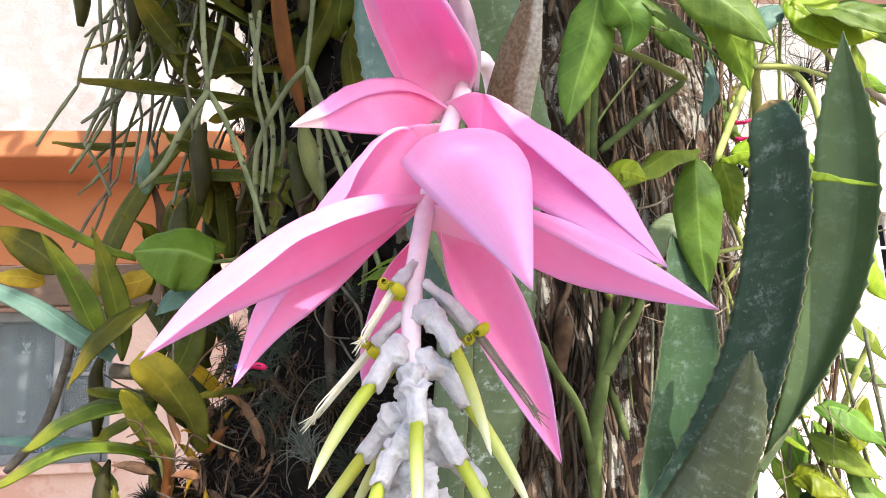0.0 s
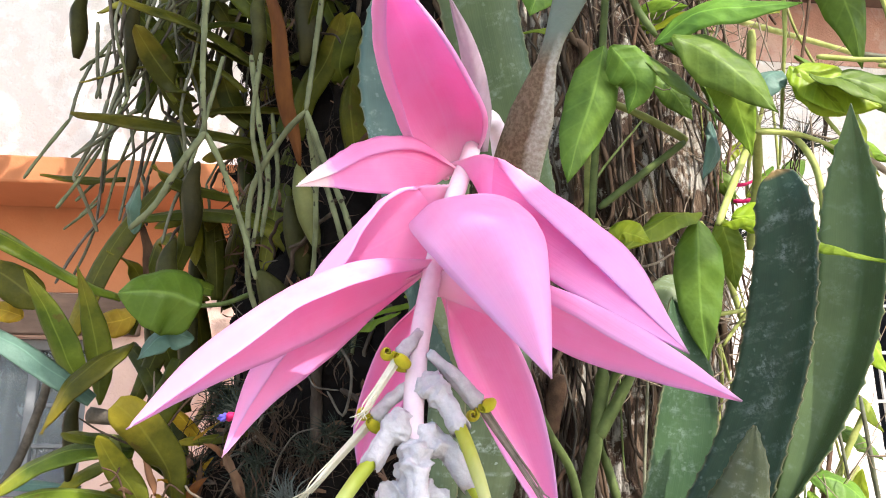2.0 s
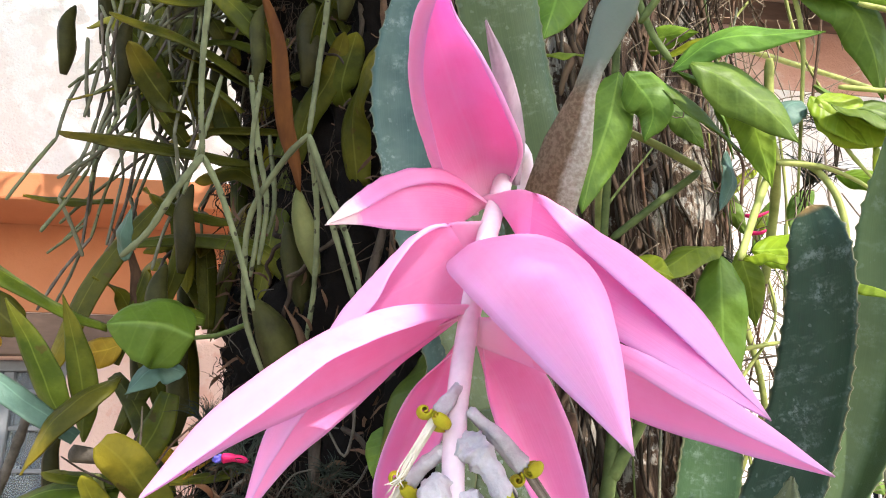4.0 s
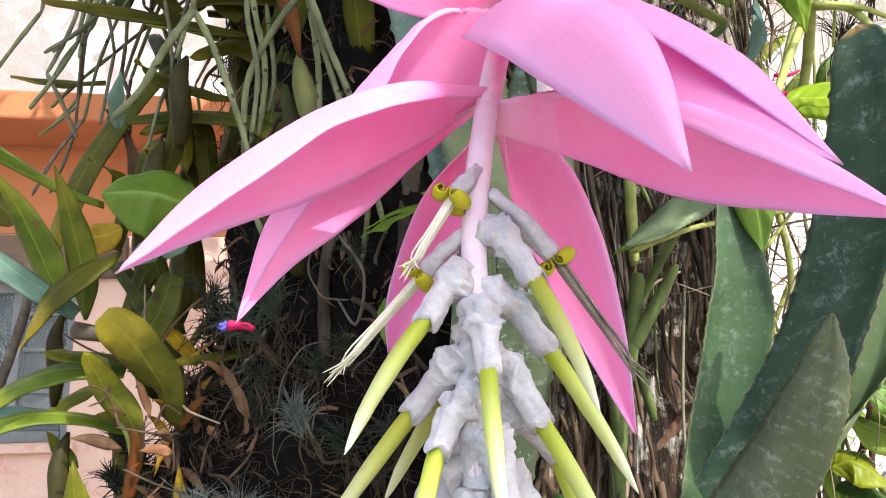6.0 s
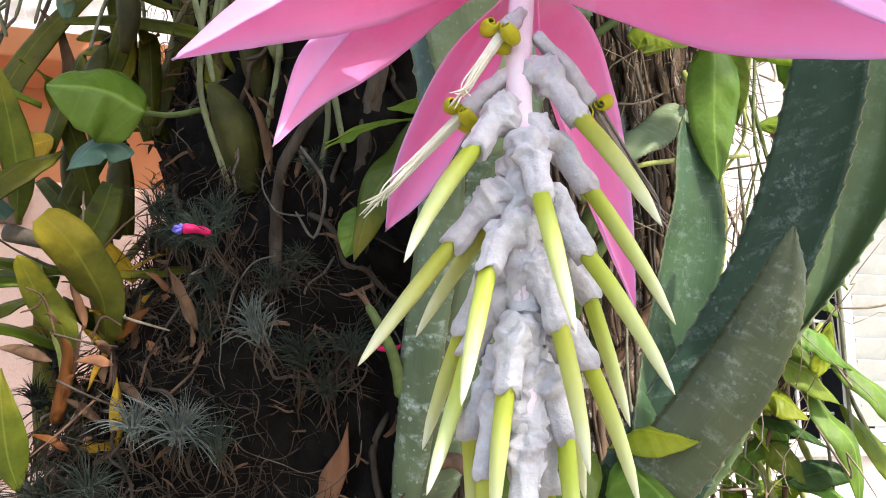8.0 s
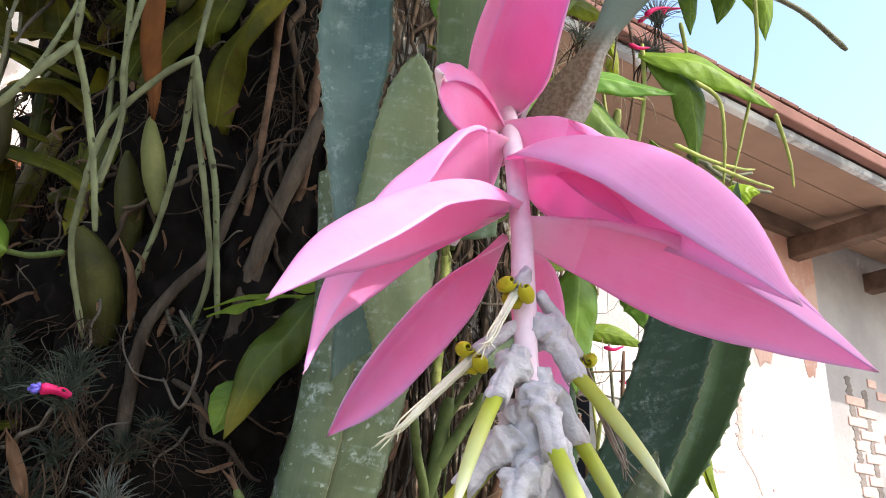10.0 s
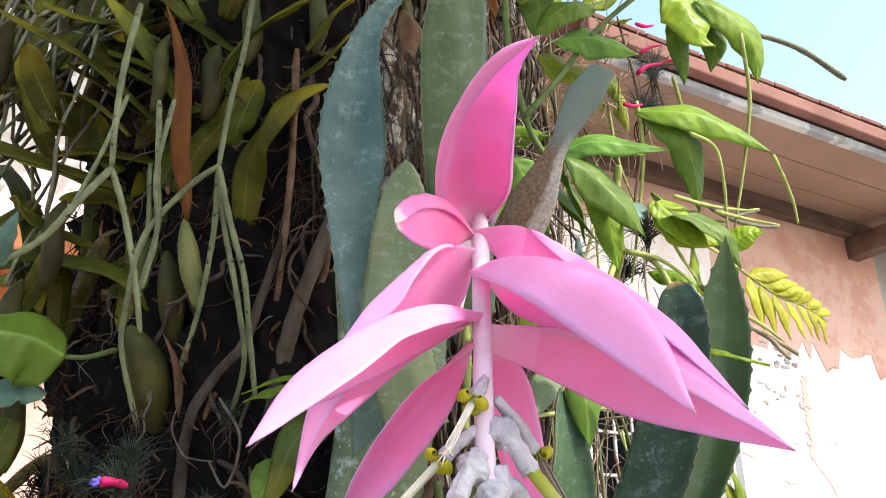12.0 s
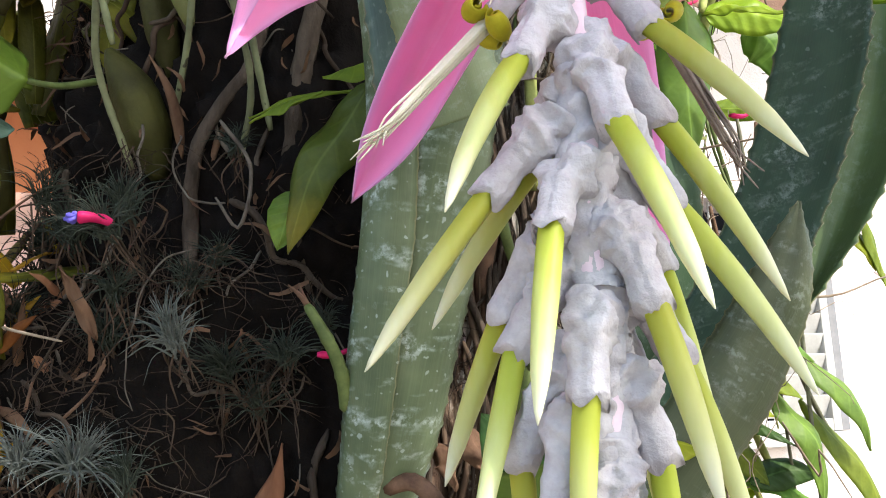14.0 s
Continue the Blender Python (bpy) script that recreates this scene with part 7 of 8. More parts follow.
o3 = orchid((-0.40, 0.92, 1.50), "young orchid with spreading green leaves beside the trunk")
for pts, w, up, m, pr in (
    ([(-0.336, 0.875, 1.722), (-0.373, 0.842, 1.735), (-0.412, 0.806, 1.758), (-0.465, 0.780, 1.783)], 0.034, (-0.1, -0.65, 0.75), G, STRAP),
    ([(-0.355, 0.859, 1.613), (-0.367, 0.841, 1.645), (-0.385, 0.821, 1.691), (-0.406, 0.801, 1.734)], 0.034, (-0.3, -0.9, 0.3), G, LANCE),
    ([(-0.340, 0.861, 1.604), (-0.338, 0.840, 1.650), (-0.344, 0.820, 1.695), (-0.353, 0.800, 1.738)], 0.030, (-0.1, -0.95, 0.2), G, LANCE),
    ([(-0.338, 0.839, 1.608), (-0.371, 0.824, 1.631), (-0.406, 0.808, 1.657), (-0.457, 0.792, 1.682)], 0.034, (-0.1, -0.6, 0.8), LEAF_BLUE, STRAP),
    ([(-0.302, 0.837, 1.665), (-0.322, 0.811, 1.645), (-0.346, 0.797, 1.616), (-0.366, 0.796, 1.572)], 0.040, (-0.3, -0.75, 0.55), L, LANCE),
    ([(-0.262, 0.882, 1.506), (-0.263, 0.854, 1.541), (-0.284, 0.825, 1.581), (-0.305, 0.810, 1.602)], 0.042, (-0.3, -0.85, 0.45), L, BLUNT),
    ([(-0.293, 0.887, 1.486), (-0.297, 0.871, 1.513), (-0.316, 0.854, 1.543), (-0.329, 0.837, 1.572)], 0.028, (-0.3, -0.85, 0.45), L, STRAP),
    ([(-0.303, 0.889, 1.567), (-0.342, 0.878, 1.571), (-0.379, 0.867, 1.575)], 0.022, (0, -0.6, 0.8), G, STRAP),
    ([(-0.310, 0.891, 1.558), (-0.361, 0.881, 1.560), (-0.406, 0.874, 1.544), (-0.445, 0.871, 1.513)], 0.034, (0, -0.6, 0.8), G, STRAP),
    ([(-0.306, 0.925, 1.500), (-0.351, 0.891, 1.515), (-0.398, 0.860, 1.514), (-0.465, 0.848, 1.476)], 0.028, (0, -0.55, 0.82), G, STRAP),
    ([(-0.397, 0.972, 1.518), (-0.457, 0.971, 1.523), (-0.532, 0.959, 1.527)], 0.020, (0, -0.6, 0.8), LEAF_BLUE, STRAP),
    ([(-0.352, 0.964, 1.552), (-0.390, 0.968, 1.537), (-0.424, 0.972, 1.515)], 0.03, (0, -0.6, 0.8), L, STRAP),
    ([(-0.357, 0.912, 1.466), (-0.375, 0.907, 1.485), (-0.386, 0.903, 1.503)], 0.016, (-0.2, -0.9, 0.3), G, LANCE),
    ([(-0.324, 0.883, 1.373), (-0.331, 0.868, 1.406), (-0.334, 0.853, 1.443), (-0.336, 0.848, 1.477)], 0.034, (0, -1, 0.15), G, LANCE),
    ([(-0.385, 0.869, 1.340), (-0.406, 0.856, 1.368), (-0.447, 0.842, 1.395)], 0.05, (-0.1, -0.7, 0.6), G, STRAP),
    ([(-0.378, 0.918, 1.420), (-0.424, 0.908, 1.424), (-0.474, 0.897, 1.436)], 0.026, (0, -0.7, 0.7), G, STRAP),
    ([(-0.275, 0.910, 1.657), (-0.286, 0.909, 1.618), (-0.310, 0.908, 1.575)], 0.036, (0, -0.95, 0.2), G, STRAP),
    ([(-0.248, 0.923, 1.739), (-0.278, 0.912, 1.744), (-0.302, 0.907, 1.717)], 0.03, (0, -0.8, 0.5), G, STRAP),
    ([(-0.252, 0.940, 1.567), (-0.277, 0.924, 1.597), (-0.306, 0.911, 1.606)], 0.02, (0, -0.7, 0.7), LEAF_GOLD, STRAP),
    ([(-0.195, 0.908, 1.577), (-0.227, 0.909, 1.572), (-0.272, 0.910, 1.567)], 0.016, (0, -0.7, 0.7), L, STRAP),
    ([(-0.491, 1.025, 1.740), (-0.527, 1.018, 1.770), (-0.578, 1.011, 1.801)], 0.05, (0, -0.9, 0.3), L, OVATE),
    ([(-0.529, 1.057, 1.732), (-0.559, 1.055, 1.741), (-0.605, 1.055, 1.742)], 0.03, (0, -0.9, 0.3), LEAF_GOLD, OVATE),
    ([(-0.354, 0.979, 1.719), (-0.376, 0.980, 1.713), (-0.419, 0.981, 1.707)], 0.04, (0, -0.9, 0.3), LEAF_GOLD, OVATE),
):
    strap(o3, pts, w, up, m, pr)
put_stem(o3, [(-0.297, 0.902, 1.465), (-0.302, 0.895, 1.495), (-0.310, 0.878, 1.525), (-0.322, 0.857, 1.573)], 0.0060, 0.0045, STEM_YELLOW, 3, label="yellowing orchid stem with dry sheaths")
put_stem(o3, [(-0.344, 0.842, 1.593), (-0.330, 0.853, 1.591), (-0.313, 0.864, 1.588)], 0.0085, 0.0065, ROOT_GREY, 0, "seed_pod", label="dry grey seed pod")
put_stem(o3, [(-0.433, 0.943, 1.647), (-0.444, 0.952, 1.608), (-0.474, 0.968, 1.537), (-0.519, 0.978, 1.489)], 0.0052, 0.0058, ROOT_GREY, 5, "cane", label="bare pale orchid cane")
put_stem(o3, [(-0.298, 0.881, 1.513), (-0.293, 0.886, 1.489), (-0.304, 0.899, 1.430)], 0.007, 0.006, LEAF_RUST, 0, "sheath")

# fill of darker straps deeper in the clumps
rng = random.Random(31)
for base, n in (((-0.24, 0.93, 1.80), 12), ((-0.36, 1.00, 1.62), 4), ((-0.14, 0.86, 2.02), 11), ((-0.30, 0.90, 2.08), 11), ((-0.05, 0.84, 2.12), 8), ((-0.30, 0.96, 1.45), 4), ((-0.376, 1.018, 2.224), 10), ((-0.294, 0.931, 2.186), 8), ((-0.351, 1.008, 2.082), 9), ((-0.16, 0.86, 2.24), 11), ((-0.32, 0.92, 2.28), 11), ((-0.02, 0.84, 2.28), 7), ((-0.285, 1.105, 1.734), 6)):
    o = orchid(base, "dense orchid clump with crowded olive leaves")
    for _ in range(n):
        p = Vector(base) + Vector((rng.gauss(0, 0.05), 0.05 + rng.gauss(0, 0.03), rng.gauss(0, 0.06)))
        d = Vector((rng.gauss(0.0, 0.40), rng.gauss(-0.35, 0.35), rng.gauss(0.45, 0.5))).normalized()
        s = rng.uniform(0.20, 0.36) if base[2] > 1.9 else rng.uniform(0.14, 0.26)
        if p.y + d.y * s < 0.93:
            d = (d + Vector((0, (0.93 - p.y) / s - d.y, 0)))
        if p.x + d.x * s < -0.46:
            d.x = abs(d.x) * 0.4
        strap(o, [p, p + d * s * 0.35 + Vector((0, 0, 0.02)), p + d * s * 0.7 + Vector((0, 0, 0.02)), p + d * s - Vector((0, 0, 0.03))], rng.uniform(0.024, 0.034), (rng.uniform(-0.3, 0.3), -0.7, 0.6), rng.choice((O, O, O, O, L)))
    for _ in range(2):
        p = Vector(base) + Vector((rng.gauss(0, 0.07), -0.02 + rng.gauss(0, 0.02), rng.gauss(-0.05, 0.05)))
        pseudobulb(o, [p, p + Vector((0.004, -0.008, 0.03)), p + Vector((0.0, -0.01, 0.07)), p + Vector((0.005, -0.005, 0.10))], rng.uniform(0.009, 0.015))

# ---- round-leaved creeper ----
peper = thing("round_leaf_creeper", (-0.26, 0.86, 1.68), "creeper with a round glossy green leaf", "vine")
put_leaf(peper, [(-0.231, 0.819, 1.700), (-0.255, 0.802, 1.709), (-0.280, 0.791, 1.710), (-0.304, 0.787, 1.707)], 0.074, (-0.1, -0.95, 0.25), LEAF_ROUND, ROUND, 0.25, fold=0.55, nu=24, nv=12, wave=0.08)
put_leaf(peper, [(-0.243, 0.846, 1.671), (-0.270, 0.835, 1.674), (-0.295, 0.831, 1.647)], 0.034, (0, -0.8, 0.5), LEAF_BLUE, OVATE, 0.4)
put_leaf(peper, [(-0.296, 0.793, 1.769), (-0.297, 0.778, 1.791), (-0.288, 0.772, 1.817)], 0.022, (-0.4, -0.9, 0.1), LEAF_BLUE, OVATE, 0.4)
put_stem(peper, [(-0.190, 0.875, 1.726), (-0.214, 0.848, 1.709), (-0.233, 0.819, 1.700)], 0.003, 0.0022, STEM_GREEN)

# ---- hanging mistletoe cactus ----
def spotted_stem(name, light, dark):
    """Dull green skin with small dark areoles."""
    k = Nodes(name, 0.6, spec=0.12)
    g, f = k.noise(k.coords(), 45.0, 4.0), k.noise(k.coords(), 300.0, 3.0)
    col = k.mix(k.ramp(g, (0.32, 0.0), (0.68, 1.0)), dark, light)
    spots = k.ramp(k.noise(k.coords(), 130.0, 1.0, 0.2), (0.70, 0.0), (0.74, 1.0))
    col = k.mix(k.math("MULTIPLY", spots, 0.85), col, (0.02, 0.015, 0.01))
    col = k.random_value(col, 0.35, 0.02)
    k.colour(col)
    k.bump(k.math("ADD", k.math("MULTIPLY", f, 0.4), k.math("MULTIPLY", spots, 0.6)), 0.4, 0.001)
    return k.mat


STEM_CACTUS = spotted_stem("cactus_stem", (0.165, 0.178, 0.095), (0.085, 0.090, 0.050))
cactus = thing("hanging_cactus", (-0.2, 0.85, 2.2), "hanging mistletoe cactus with jointed pencil-thin green stems", "cactus")
F1, F2 = (-0.123, 0.757, 1.889), (-0.217, 0.738, 1.857)
for pts, r in (
    ([(-0.110, 0.747, 2.113), (-0.111, 0.759, 2.039), (-0.118, 0.770, 1.972), F1], 0.0036),
    ([F1, (-0.148, 0.771, 1.867), (-0.181, 0.797, 1.820), (-0.187, 0.817, 1.760), (-0.185, 0.838, 1.716), (-0.160, 0.860, 1.648)], 0.0036),
    ([F1, (-0.117, 0.799, 1.831), (-0.120, 0.836, 1.759), (-0.130, 0.868, 1.702)], 0.0034),
    ([F1, (-0.105, 0.776, 1.842), (-0.084, 0.792, 1.792), (-0.071, 0.810, 1.742), (-0.055, 0.834, 1.679)], 0.0036),
    ([F1, (-0.109, 0.781, 1.837), (-0.088, 0.793, 1.769), (-0.072, 0.815, 1.709), (-0.078, 0.845, 1.654)], 0.0034),
    ([(-0.216, 0.707, 2.020), (-0.221, 0.722, 1.954), (-0.220, 0.728, 1.902), F2], 0.0036),
    ([F2, (-0.238, 0.731, 1.817), (-0.259, 0.739, 1.783), (-0.283, 0.744, 1.760)], 0.0040),
    ([F2, (-0.201, 0.756, 1.824), (-0.183, 0.775, 1.769), (-0.171, 0.792, 1.722)], 0.0034),
    ([(-0.187, 0.778, 1.962), (-0.178, 0.797, 1.891), (-0.170, 0.818, 1.839), (-0.178, 0.839, 1.780)], 0.0034),
    ([(-0.173, 0.762, 1.956), (-0.179, 0.770, 1.876), (-0.170, 0.782, 1.819), (-0.177, 0.796, 1.756)], 0.0030),
    ([(-0.217, 0.781, 1.962), (-0.232, 0.786, 1.892), (-0.249, 0.798, 1.840)], 0.0028),
    ([(-0.188, 0.907, 1.955), (-0.180, 0.923, 1.877), (-0.190, 0.940, 1.819), (-0.181, 0.952, 1.749), (-0.154, 0.962, 1.688)], 0.0034),
):
    put_stem(cactus, pts, r * 0.88, r * 0.72, STEM_CACTUS, max(2, 2 * len(pts)), "joint")
rng = random.Random(12)
drape = thing("dry_cactus_tangle", (-0.45, 1.0, 2.2), "tangle of older grey-brown hanging cactus stems", "cactus")
for i in range(26):
    top = Vector((-0.312, 0.895, 2.097)) + Vector((rng.uniform(-0.10, 0.12), rng.uniform(-0.08, 0.08), rng.uniform(-0.02, 0.14)))
    low = Vector((-0.384, 0.964, 1.782)) + Vector((rng.uniform(-0.09, 0.11), rng.uniform(-0.08, 0.08), rng.uniform(-0.06, 0.24)))
    knees = [top.lerp(low, s) + Vector((rng.gauss(0, 0.014), rng.gauss(0, 0.012), rng.gauss(0, 0.01))) for s in (0, 0.3, 0.55, 0.8, 1.0)]
    r = rng.uniform(0.0016, 0.0027)
    for k, (p, q) in enumerate(zip(knees, knees[1:])):
        bm = bmesh.new()
        tube_into(bm, [p, p.lerp(q, 0.5) + Vector((rng.gauss(0, 0.003), 0, 0.002)), q], r * 0.95, r * 0.85, 8, 22, 0.30, 3)
        part("joint", mesh_of(bm, "joint"), rng.choice((STEM_GREY, STEM_GREY, ROOT_GREY, STEM_CACTUS)), drape)
for pts in ([(-0.344, 0.886, 1.950), (-0.380, 0.893, 1.918), (-0.419, 0.899, 1.894)], [(-0.408, 0.900, 2.073), (-0.407, 0.912, 2.018), (-0.403, 0.921, 1.980)], [(-0.388, 0.897, 2.040), (-0.396, 0.905, 2.006), (-0.404, 0.911, 1.975)]):
    put_stem(drape, pts, 0.0026, 0.0022, STEM_GREY, 3, "joint")


# dry sheaths and broken stems about the young orchid's foot
rng = random.Random(58)
for k in range(30):
    p = Vector((-0.275, 0.88, 1.475)) + Vector((rng.gauss(0.01, 0.030), rng.gauss(0, 0.018), rng.gauss(0, 0.045)))
    d = Vector((rng.gauss(0, 0.6), rng.gauss(-0.2, 0.4), rng.gauss(0.2, 0.9))).normalized() * rng.uniform(0.025, 0.065)
    put_leaf(o3, [p, p + d * 0.5 + Vector((0, -0.004, 0.004)), p + d], rng.uniform(0.005, 0.013), (rng.uniform(-0.5, 0.5), -0.8, 0.3), rng.choice((LEAF_FOX, LEAF_DEAD, LEAF_DEAD, LEAF_RUST, LEAF_GOLD)), LANCE, 0.8, nu=10, nv=6, name="dry_sheath", label="papery brown dry sheath")
for k in range(22):
    p = Vector((-0.255, 0.87, 1.50)) + Vector((rng.gauss(0, 0.045), rng.gauss(0, 0.015), rng.gauss(0, 0.06)))
    d = Vector((rng.gauss(0, 0.7), rng.gauss(-0.2, 0.3), rng.gauss(0, 0.8))).normalized() * rng.uniform(0.03, 0.09)
    put_stem(o3, [p, p + d * 0.5 + Vector((rng.gauss(0, 0.005), 0, rng.gauss(0, 0.005))), p + d], 0.0013, 0.0008, rng.choice((TWIG, ROOT_BROWN, ROOT_DIM)), 2, "dry_twig")

# ---- air plants ----
def air_plant_mesh(name, radius, count, rng, lean=0.6, spread=1.0):
    """A tuft of narrow tapering leaves round a point, opening along +z."""
    bm = bmesh.new()
    for i in range(count):
        a = rng.uniform(0, 6.283)
        e = rng.uniform(0.05, 1.45) * spread
        d = Vector((math.cos(a) * math.sin(e), math.sin(a) * math.sin(e), math.cos(e)))
        flat = Vector((math.cos(a + rng.gauss(0, 0.5)), math.sin(a + rng.gauss(0, 0.5)), 0))
        L = radius * rng.uniform(0.45, 1.1)
        droop = rng.uniform(0.05, 0.55) * L
        mid = d * (L * 0.55) + flat * (droop * 0.12)
        end = d * (L * 0.9) + flat * (droop * 0.7) - Vector((0, 0, droop * rng.uniform(0.1, 0.7)))
        start = Vector([rng.gauss(0, 0.003) for _ in range(3)]) - Vector((0, 0, rng.uniform(0, 0.012)))
        tube_into(bm, [start, mid, end], 0.0010, 0.00015, 4, 8, 0.0, 0, 0.5)
    return mesh_of(bm, name)


rng = random.Random(99)
TUFTS = [
    ((-0.122, 0.758, 1.506), 0.046, 90, 1, "silvery air plant tuft on the root mat"),
    ((-0.183, 0.812, 1.426), 0.060, 120, 1, "silvery blue air plant tuft on the root mat"),
    ((-0.222, 0.832, 1.429), 0.050, 90, 1, "silvery blue air plant tuft on the root mat"),
    ((-0.168, 0.777, 1.583), 0.050, 90, 0, "green-grey air plant with a magenta flower spike"),
    ((-0.161, 0.824, 1.610), 0.050, 80, 0, "green-grey air plant tuft among roots"),
    ((-0.223, 0.863, 1.625), 0.045, 70, 0, "green-grey air plant tuft among roots"),
    ((-0.164, 0.813, 1.546), 0.040, 70, 0, "green-grey air plant tuft among roots"),
    ((-0.088, 0.800, 1.488), 0.050, 80, 0, "green-grey air plant tuft among roots"),
    ((-0.064, 0.824, 1.463), 0.050, 80, 0, "green-grey air plant tuft among roots"),
    ((-0.094, 0.828, 1.573), 0.040, 70, 0, "green-grey air plant tuft among roots"),
    ((-0.303, 0.885, 1.362), 0.060, 110, 0, "green-grey air plant tuft on a dry stem"),
    ((-0.249, 0.865, 1.353), 0.056, 110, 0, "green-grey air plant tuft on a dry stem"),
    ((-0.373, 0.926, 1.364), 0.056, 100, 0, "green-grey air plant tuft on a dry stem"),
    ((-0.337, 0.953, 1.452), 0.040, 70, 0, "green-grey air plant tuft on a dry stem"),
    ((-0.257, 0.846, 1.376), 0.060, 110, 0, "green-grey air plant tuft low on the trunk"),
    ((-0.045, 0.802, 1.497), 0.040, 80, 0, "green-grey air plant tuft beside the bromeliad"),
    ((-0.017, 0.811, 1.518), 0.035, 70, 0, "green-grey air plant tuft beside the bromeliad"),
    ((-0.302, 0.952, 1.448), 0.055, 110, 0, "green-grey air plant tuft on a dry stem"),
    ((-0.289, 0.935, 1.407), 0.050, 100, 0, "green-grey air plant tuft on a dry stem"),
    ((-0.215, 0.861, 1.342), 0.050, 100, 0, "green-grey air plant tuft low on the trunk"),
    ((-0.083, 0.806, 1.656), 0.030, 50, 0, "green-grey air plant tuft low on the trunk"),
    ((0.486, 0.898, 1.974), 0.085, 110, 0, "thin-leaved air plant tuft in the vine"),
    ((0.470, 0.934, 1.928), 0.080, 100, 0, "thin-leaved air plant tuft in the vine"),
    ((0.360, 0.910, 1.802), 0.070, 100, 0, "thin-leaved air plant tuft in the vine"),
    ((0.401, 0.738, 2.125), 0.070, 70, 1, "silvery air plant tuft with pink flowers in the vine"),
    ((0.380, 0.739, 2.068), 0.060, 60, 1, "thin-leaved air plant tuft in the vine"),
    ((0.295, 0.753, 2.068), 0.060, 60, 1, "thin-leaved air plant tuft in the vine"),
]
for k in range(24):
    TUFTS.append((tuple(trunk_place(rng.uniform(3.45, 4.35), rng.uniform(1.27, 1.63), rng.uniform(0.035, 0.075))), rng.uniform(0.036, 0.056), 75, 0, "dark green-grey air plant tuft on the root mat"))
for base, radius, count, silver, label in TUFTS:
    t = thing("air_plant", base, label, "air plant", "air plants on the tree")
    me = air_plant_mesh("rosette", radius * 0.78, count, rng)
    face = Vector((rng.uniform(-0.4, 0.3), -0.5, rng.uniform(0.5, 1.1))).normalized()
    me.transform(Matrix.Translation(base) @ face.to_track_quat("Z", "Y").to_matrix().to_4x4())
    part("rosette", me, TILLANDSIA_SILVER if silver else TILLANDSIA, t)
    bm = bmesh.new()
    for k in range(9):
        a = Vector(base) - face * 0.004 + Vector([rng.gauss(0, 0.004) for _ in range(3)])
        b = Vector(base) - face * (radius * rng.uniform(0.3, 0.7)) + Vector((rng.gauss(0, 0.010), rng.uniform(0, 0.02), rng.gauss(-0.012, 0.010)))
        tube_into(bm, [a, a.lerp(b, 0.5) + Vector([rng.gauss(0, 0.004) for _ in range(3)]), b], 0.0010, 0.0005, 4, 8)
    part("dry_base", mesh_of(bm, "dry_base"), ROOT_THREAD, t, "dry brown leaf bases and roots")
    if "magenta" in label:
        a, b = Vector((-0.162, 0.767, 1.583)), Vector((-0.184, 0.762, 1.586))
        part("flower_spike", tube("flower_spike", [a, a.lerp(b, 0.5) + Vector((0, 0, 0.002)), b], 0.0026, 0.0042, 10, 14, 0.7), MAGENTA, t, "magenta flower spike")
        bm = bmesh.new()
        for k in range(7):
            c = b + Vector((-0.006 + rng.gauss(0, 0.003), rng.gauss(0, 0.003), rng.gauss(0, 0.003)))
            tube_into(bm, [b, c], 0.0016, 0.0020, 6, 4)
        part("petal", mesh_of(bm, "petal"), VIOLET, t, "violet-blue petals")
    if "pink" in label:
        for k in range(4):
            a = Vector(base) + Vector((rng.gauss(0, 0.03), rng.gauss(0, 0.02), rng.gauss(0, 0.03)))
            part("flower_spike", tube("flower_spike", [a, a + Vector((0.012, -0.005, 0.010)), a + Vector((0.03, -0.01, 0.016))], 0.0035, 0.0010, 8, 8, 0.3), MAGENTA, t, "magenta flower spike")
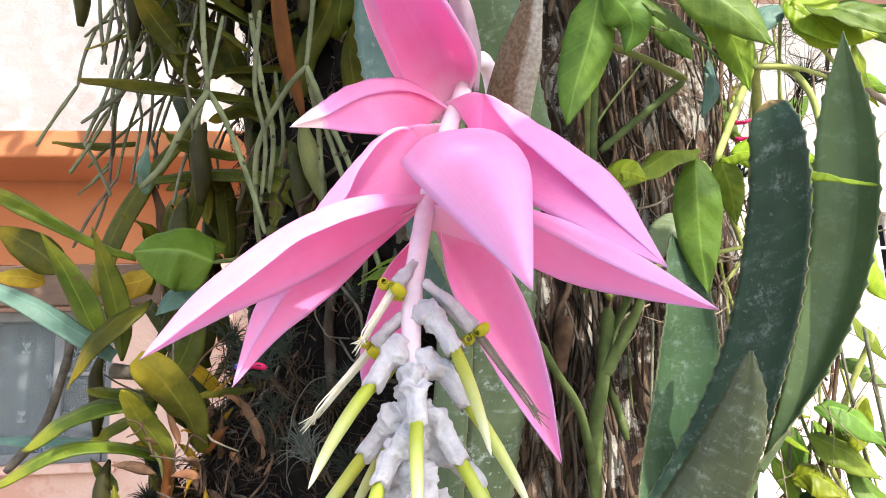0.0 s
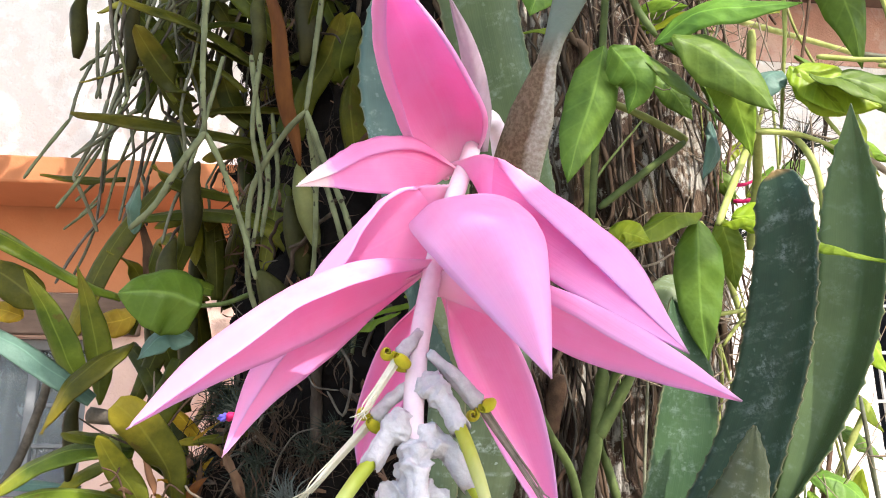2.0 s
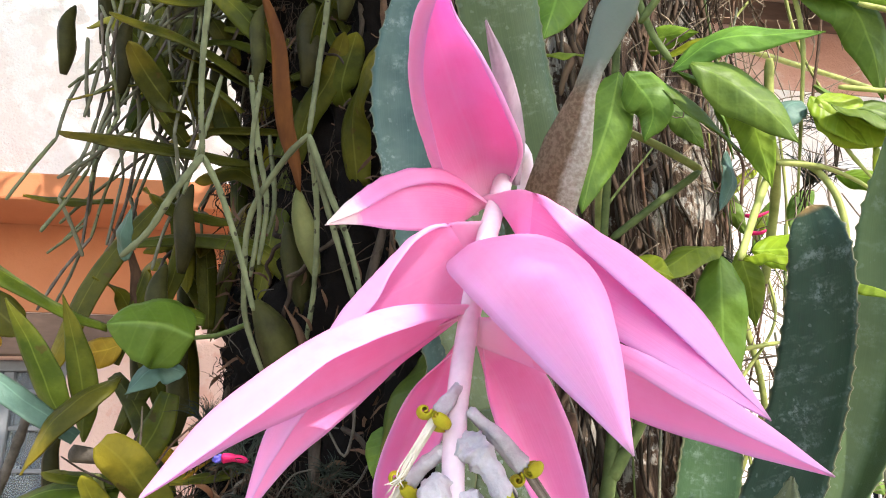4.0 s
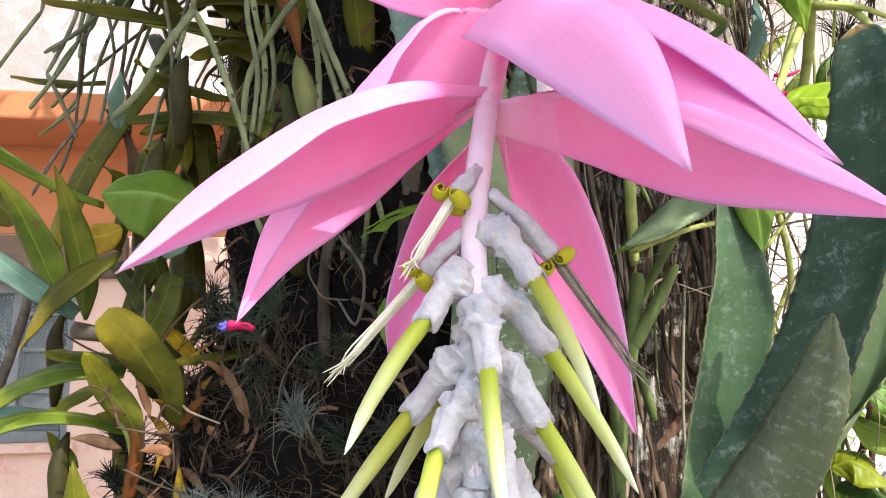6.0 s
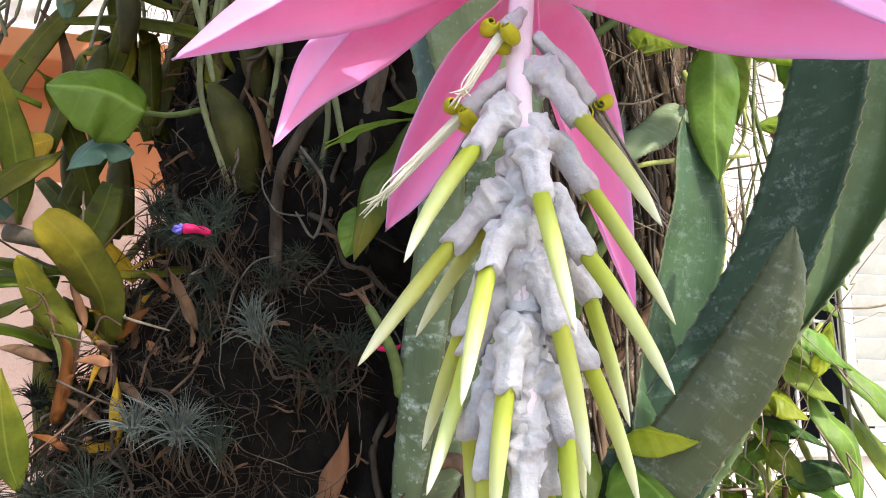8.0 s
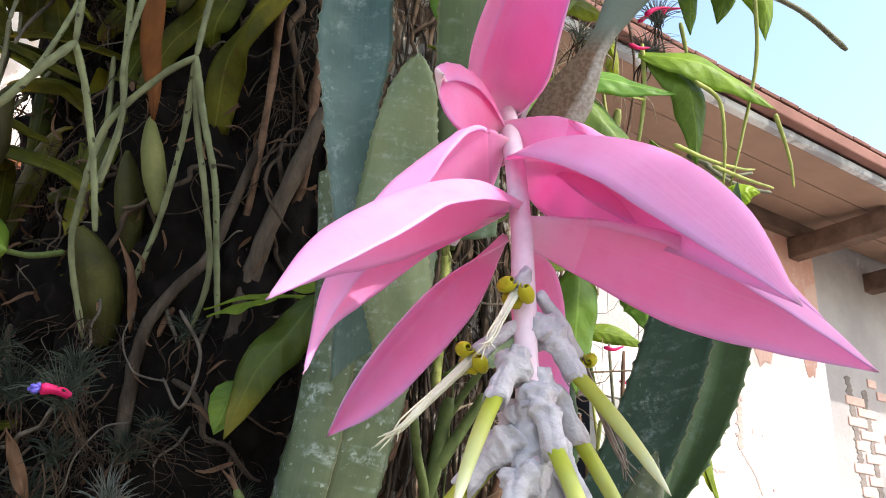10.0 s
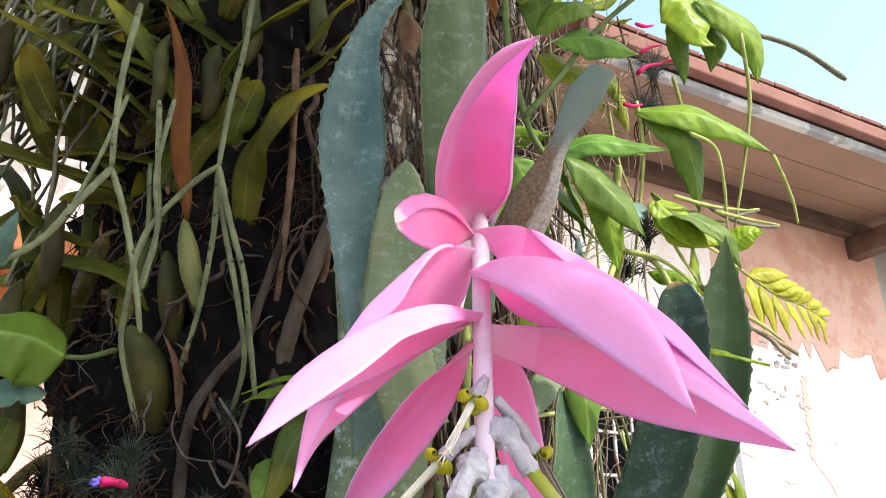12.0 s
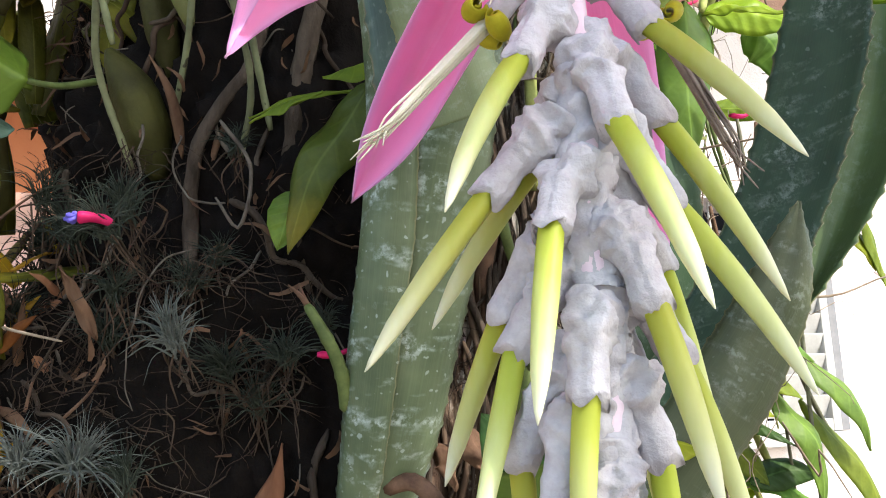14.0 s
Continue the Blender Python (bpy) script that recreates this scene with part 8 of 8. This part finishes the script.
for p in ((0.506, 0.944, 1.718), (0.355, 0.849, 1.845), (0.357, 0.853, 1.827), (0.356, 0.687, 2.148), (0.337, 0.702, 2.036), (-0.012, 0.775, 1.495), (0.006, 0.848, 1.513), (0.388, 0.825, 1.720)):
    a = Vector(p)
    part("flower_spike", tube("flower_spike", [a - Vector((0.014, 0, 0)), a, a + Vector((0.014, 0, 0.006))], 0.0030, 0.0012, 8, 8, 0.3), MAGENTA, vine, "small magenta flower")

# ---- dead leaves and litter caught in the roots ----
for pts, w, m in (
    ([(-0.098, 0.872, 1.323), (-0.075, 0.850, 1.345), (-0.059, 0.826, 1.390), (-0.046, 0.825, 1.434)], 0.030, LEAF_FOX),
    ([(0.080, 0.797, 1.438), (0.091, 0.785, 1.427), (0.099, 0.786, 1.408)], 0.026, LEAF_DEAD),
    ([(0.061, 0.804, 1.428), (0.073, 0.792, 1.418), (0.078, 0.795, 1.394)], 0.022, LEAF_DEAD),
    ([(-0.270, 1.054, 1.550), (-0.271, 1.051, 1.518), (-0.277, 1.051, 1.476)], 0.016, LEAF_DEAD),
    ([(-0.175, 0.820, 1.510), (-0.190, 0.814, 1.538), (-0.201, 0.809, 1.561)], 0.012, LEAF_DEAD),
    ([(0.027, 0.645, 2.041), (0.039, 0.649, 2.021), (0.045, 0.662, 1.990)], 0.028, LEAF_DEAD),
    ([(0.085, 0.560, 2.040), (0.092, 0.568, 2.016), (0.095, 0.578, 1.994)], 0.016, LEAF_RUST),
    ([(-0.333, 0.976, 1.732), (-0.351, 0.956, 1.822), (-0.371, 0.949, 1.851)], 0.02, LEAF_DEAD),
    ([(-0.281, 0.897, 1.408), (-0.265, 0.897, 1.411), (-0.245, 0.896, 1.412)], 0.012, LEAF_GOLD),
):
    single("dead_leaf", blade("dead_leaf", pts, w, (-0.2, -0.9, 0.3), LANCE, 0.4, 0.0006, (-15, 35), 0.25, 1.7, 0.0, 0.55, 0.006), m, "curled brown dead leaf caught among the roots", "leaf", "dead leaves in the roots")
put_stem(tree, [(0.020, 0.779, 1.401), (0.040, 0.762, 1.405), (0.062, 0.760, 1.377), (0.071, 0.778, 1.326)], 0.006, 0.007, ROOT_BROWN, 0, "climbing_root")
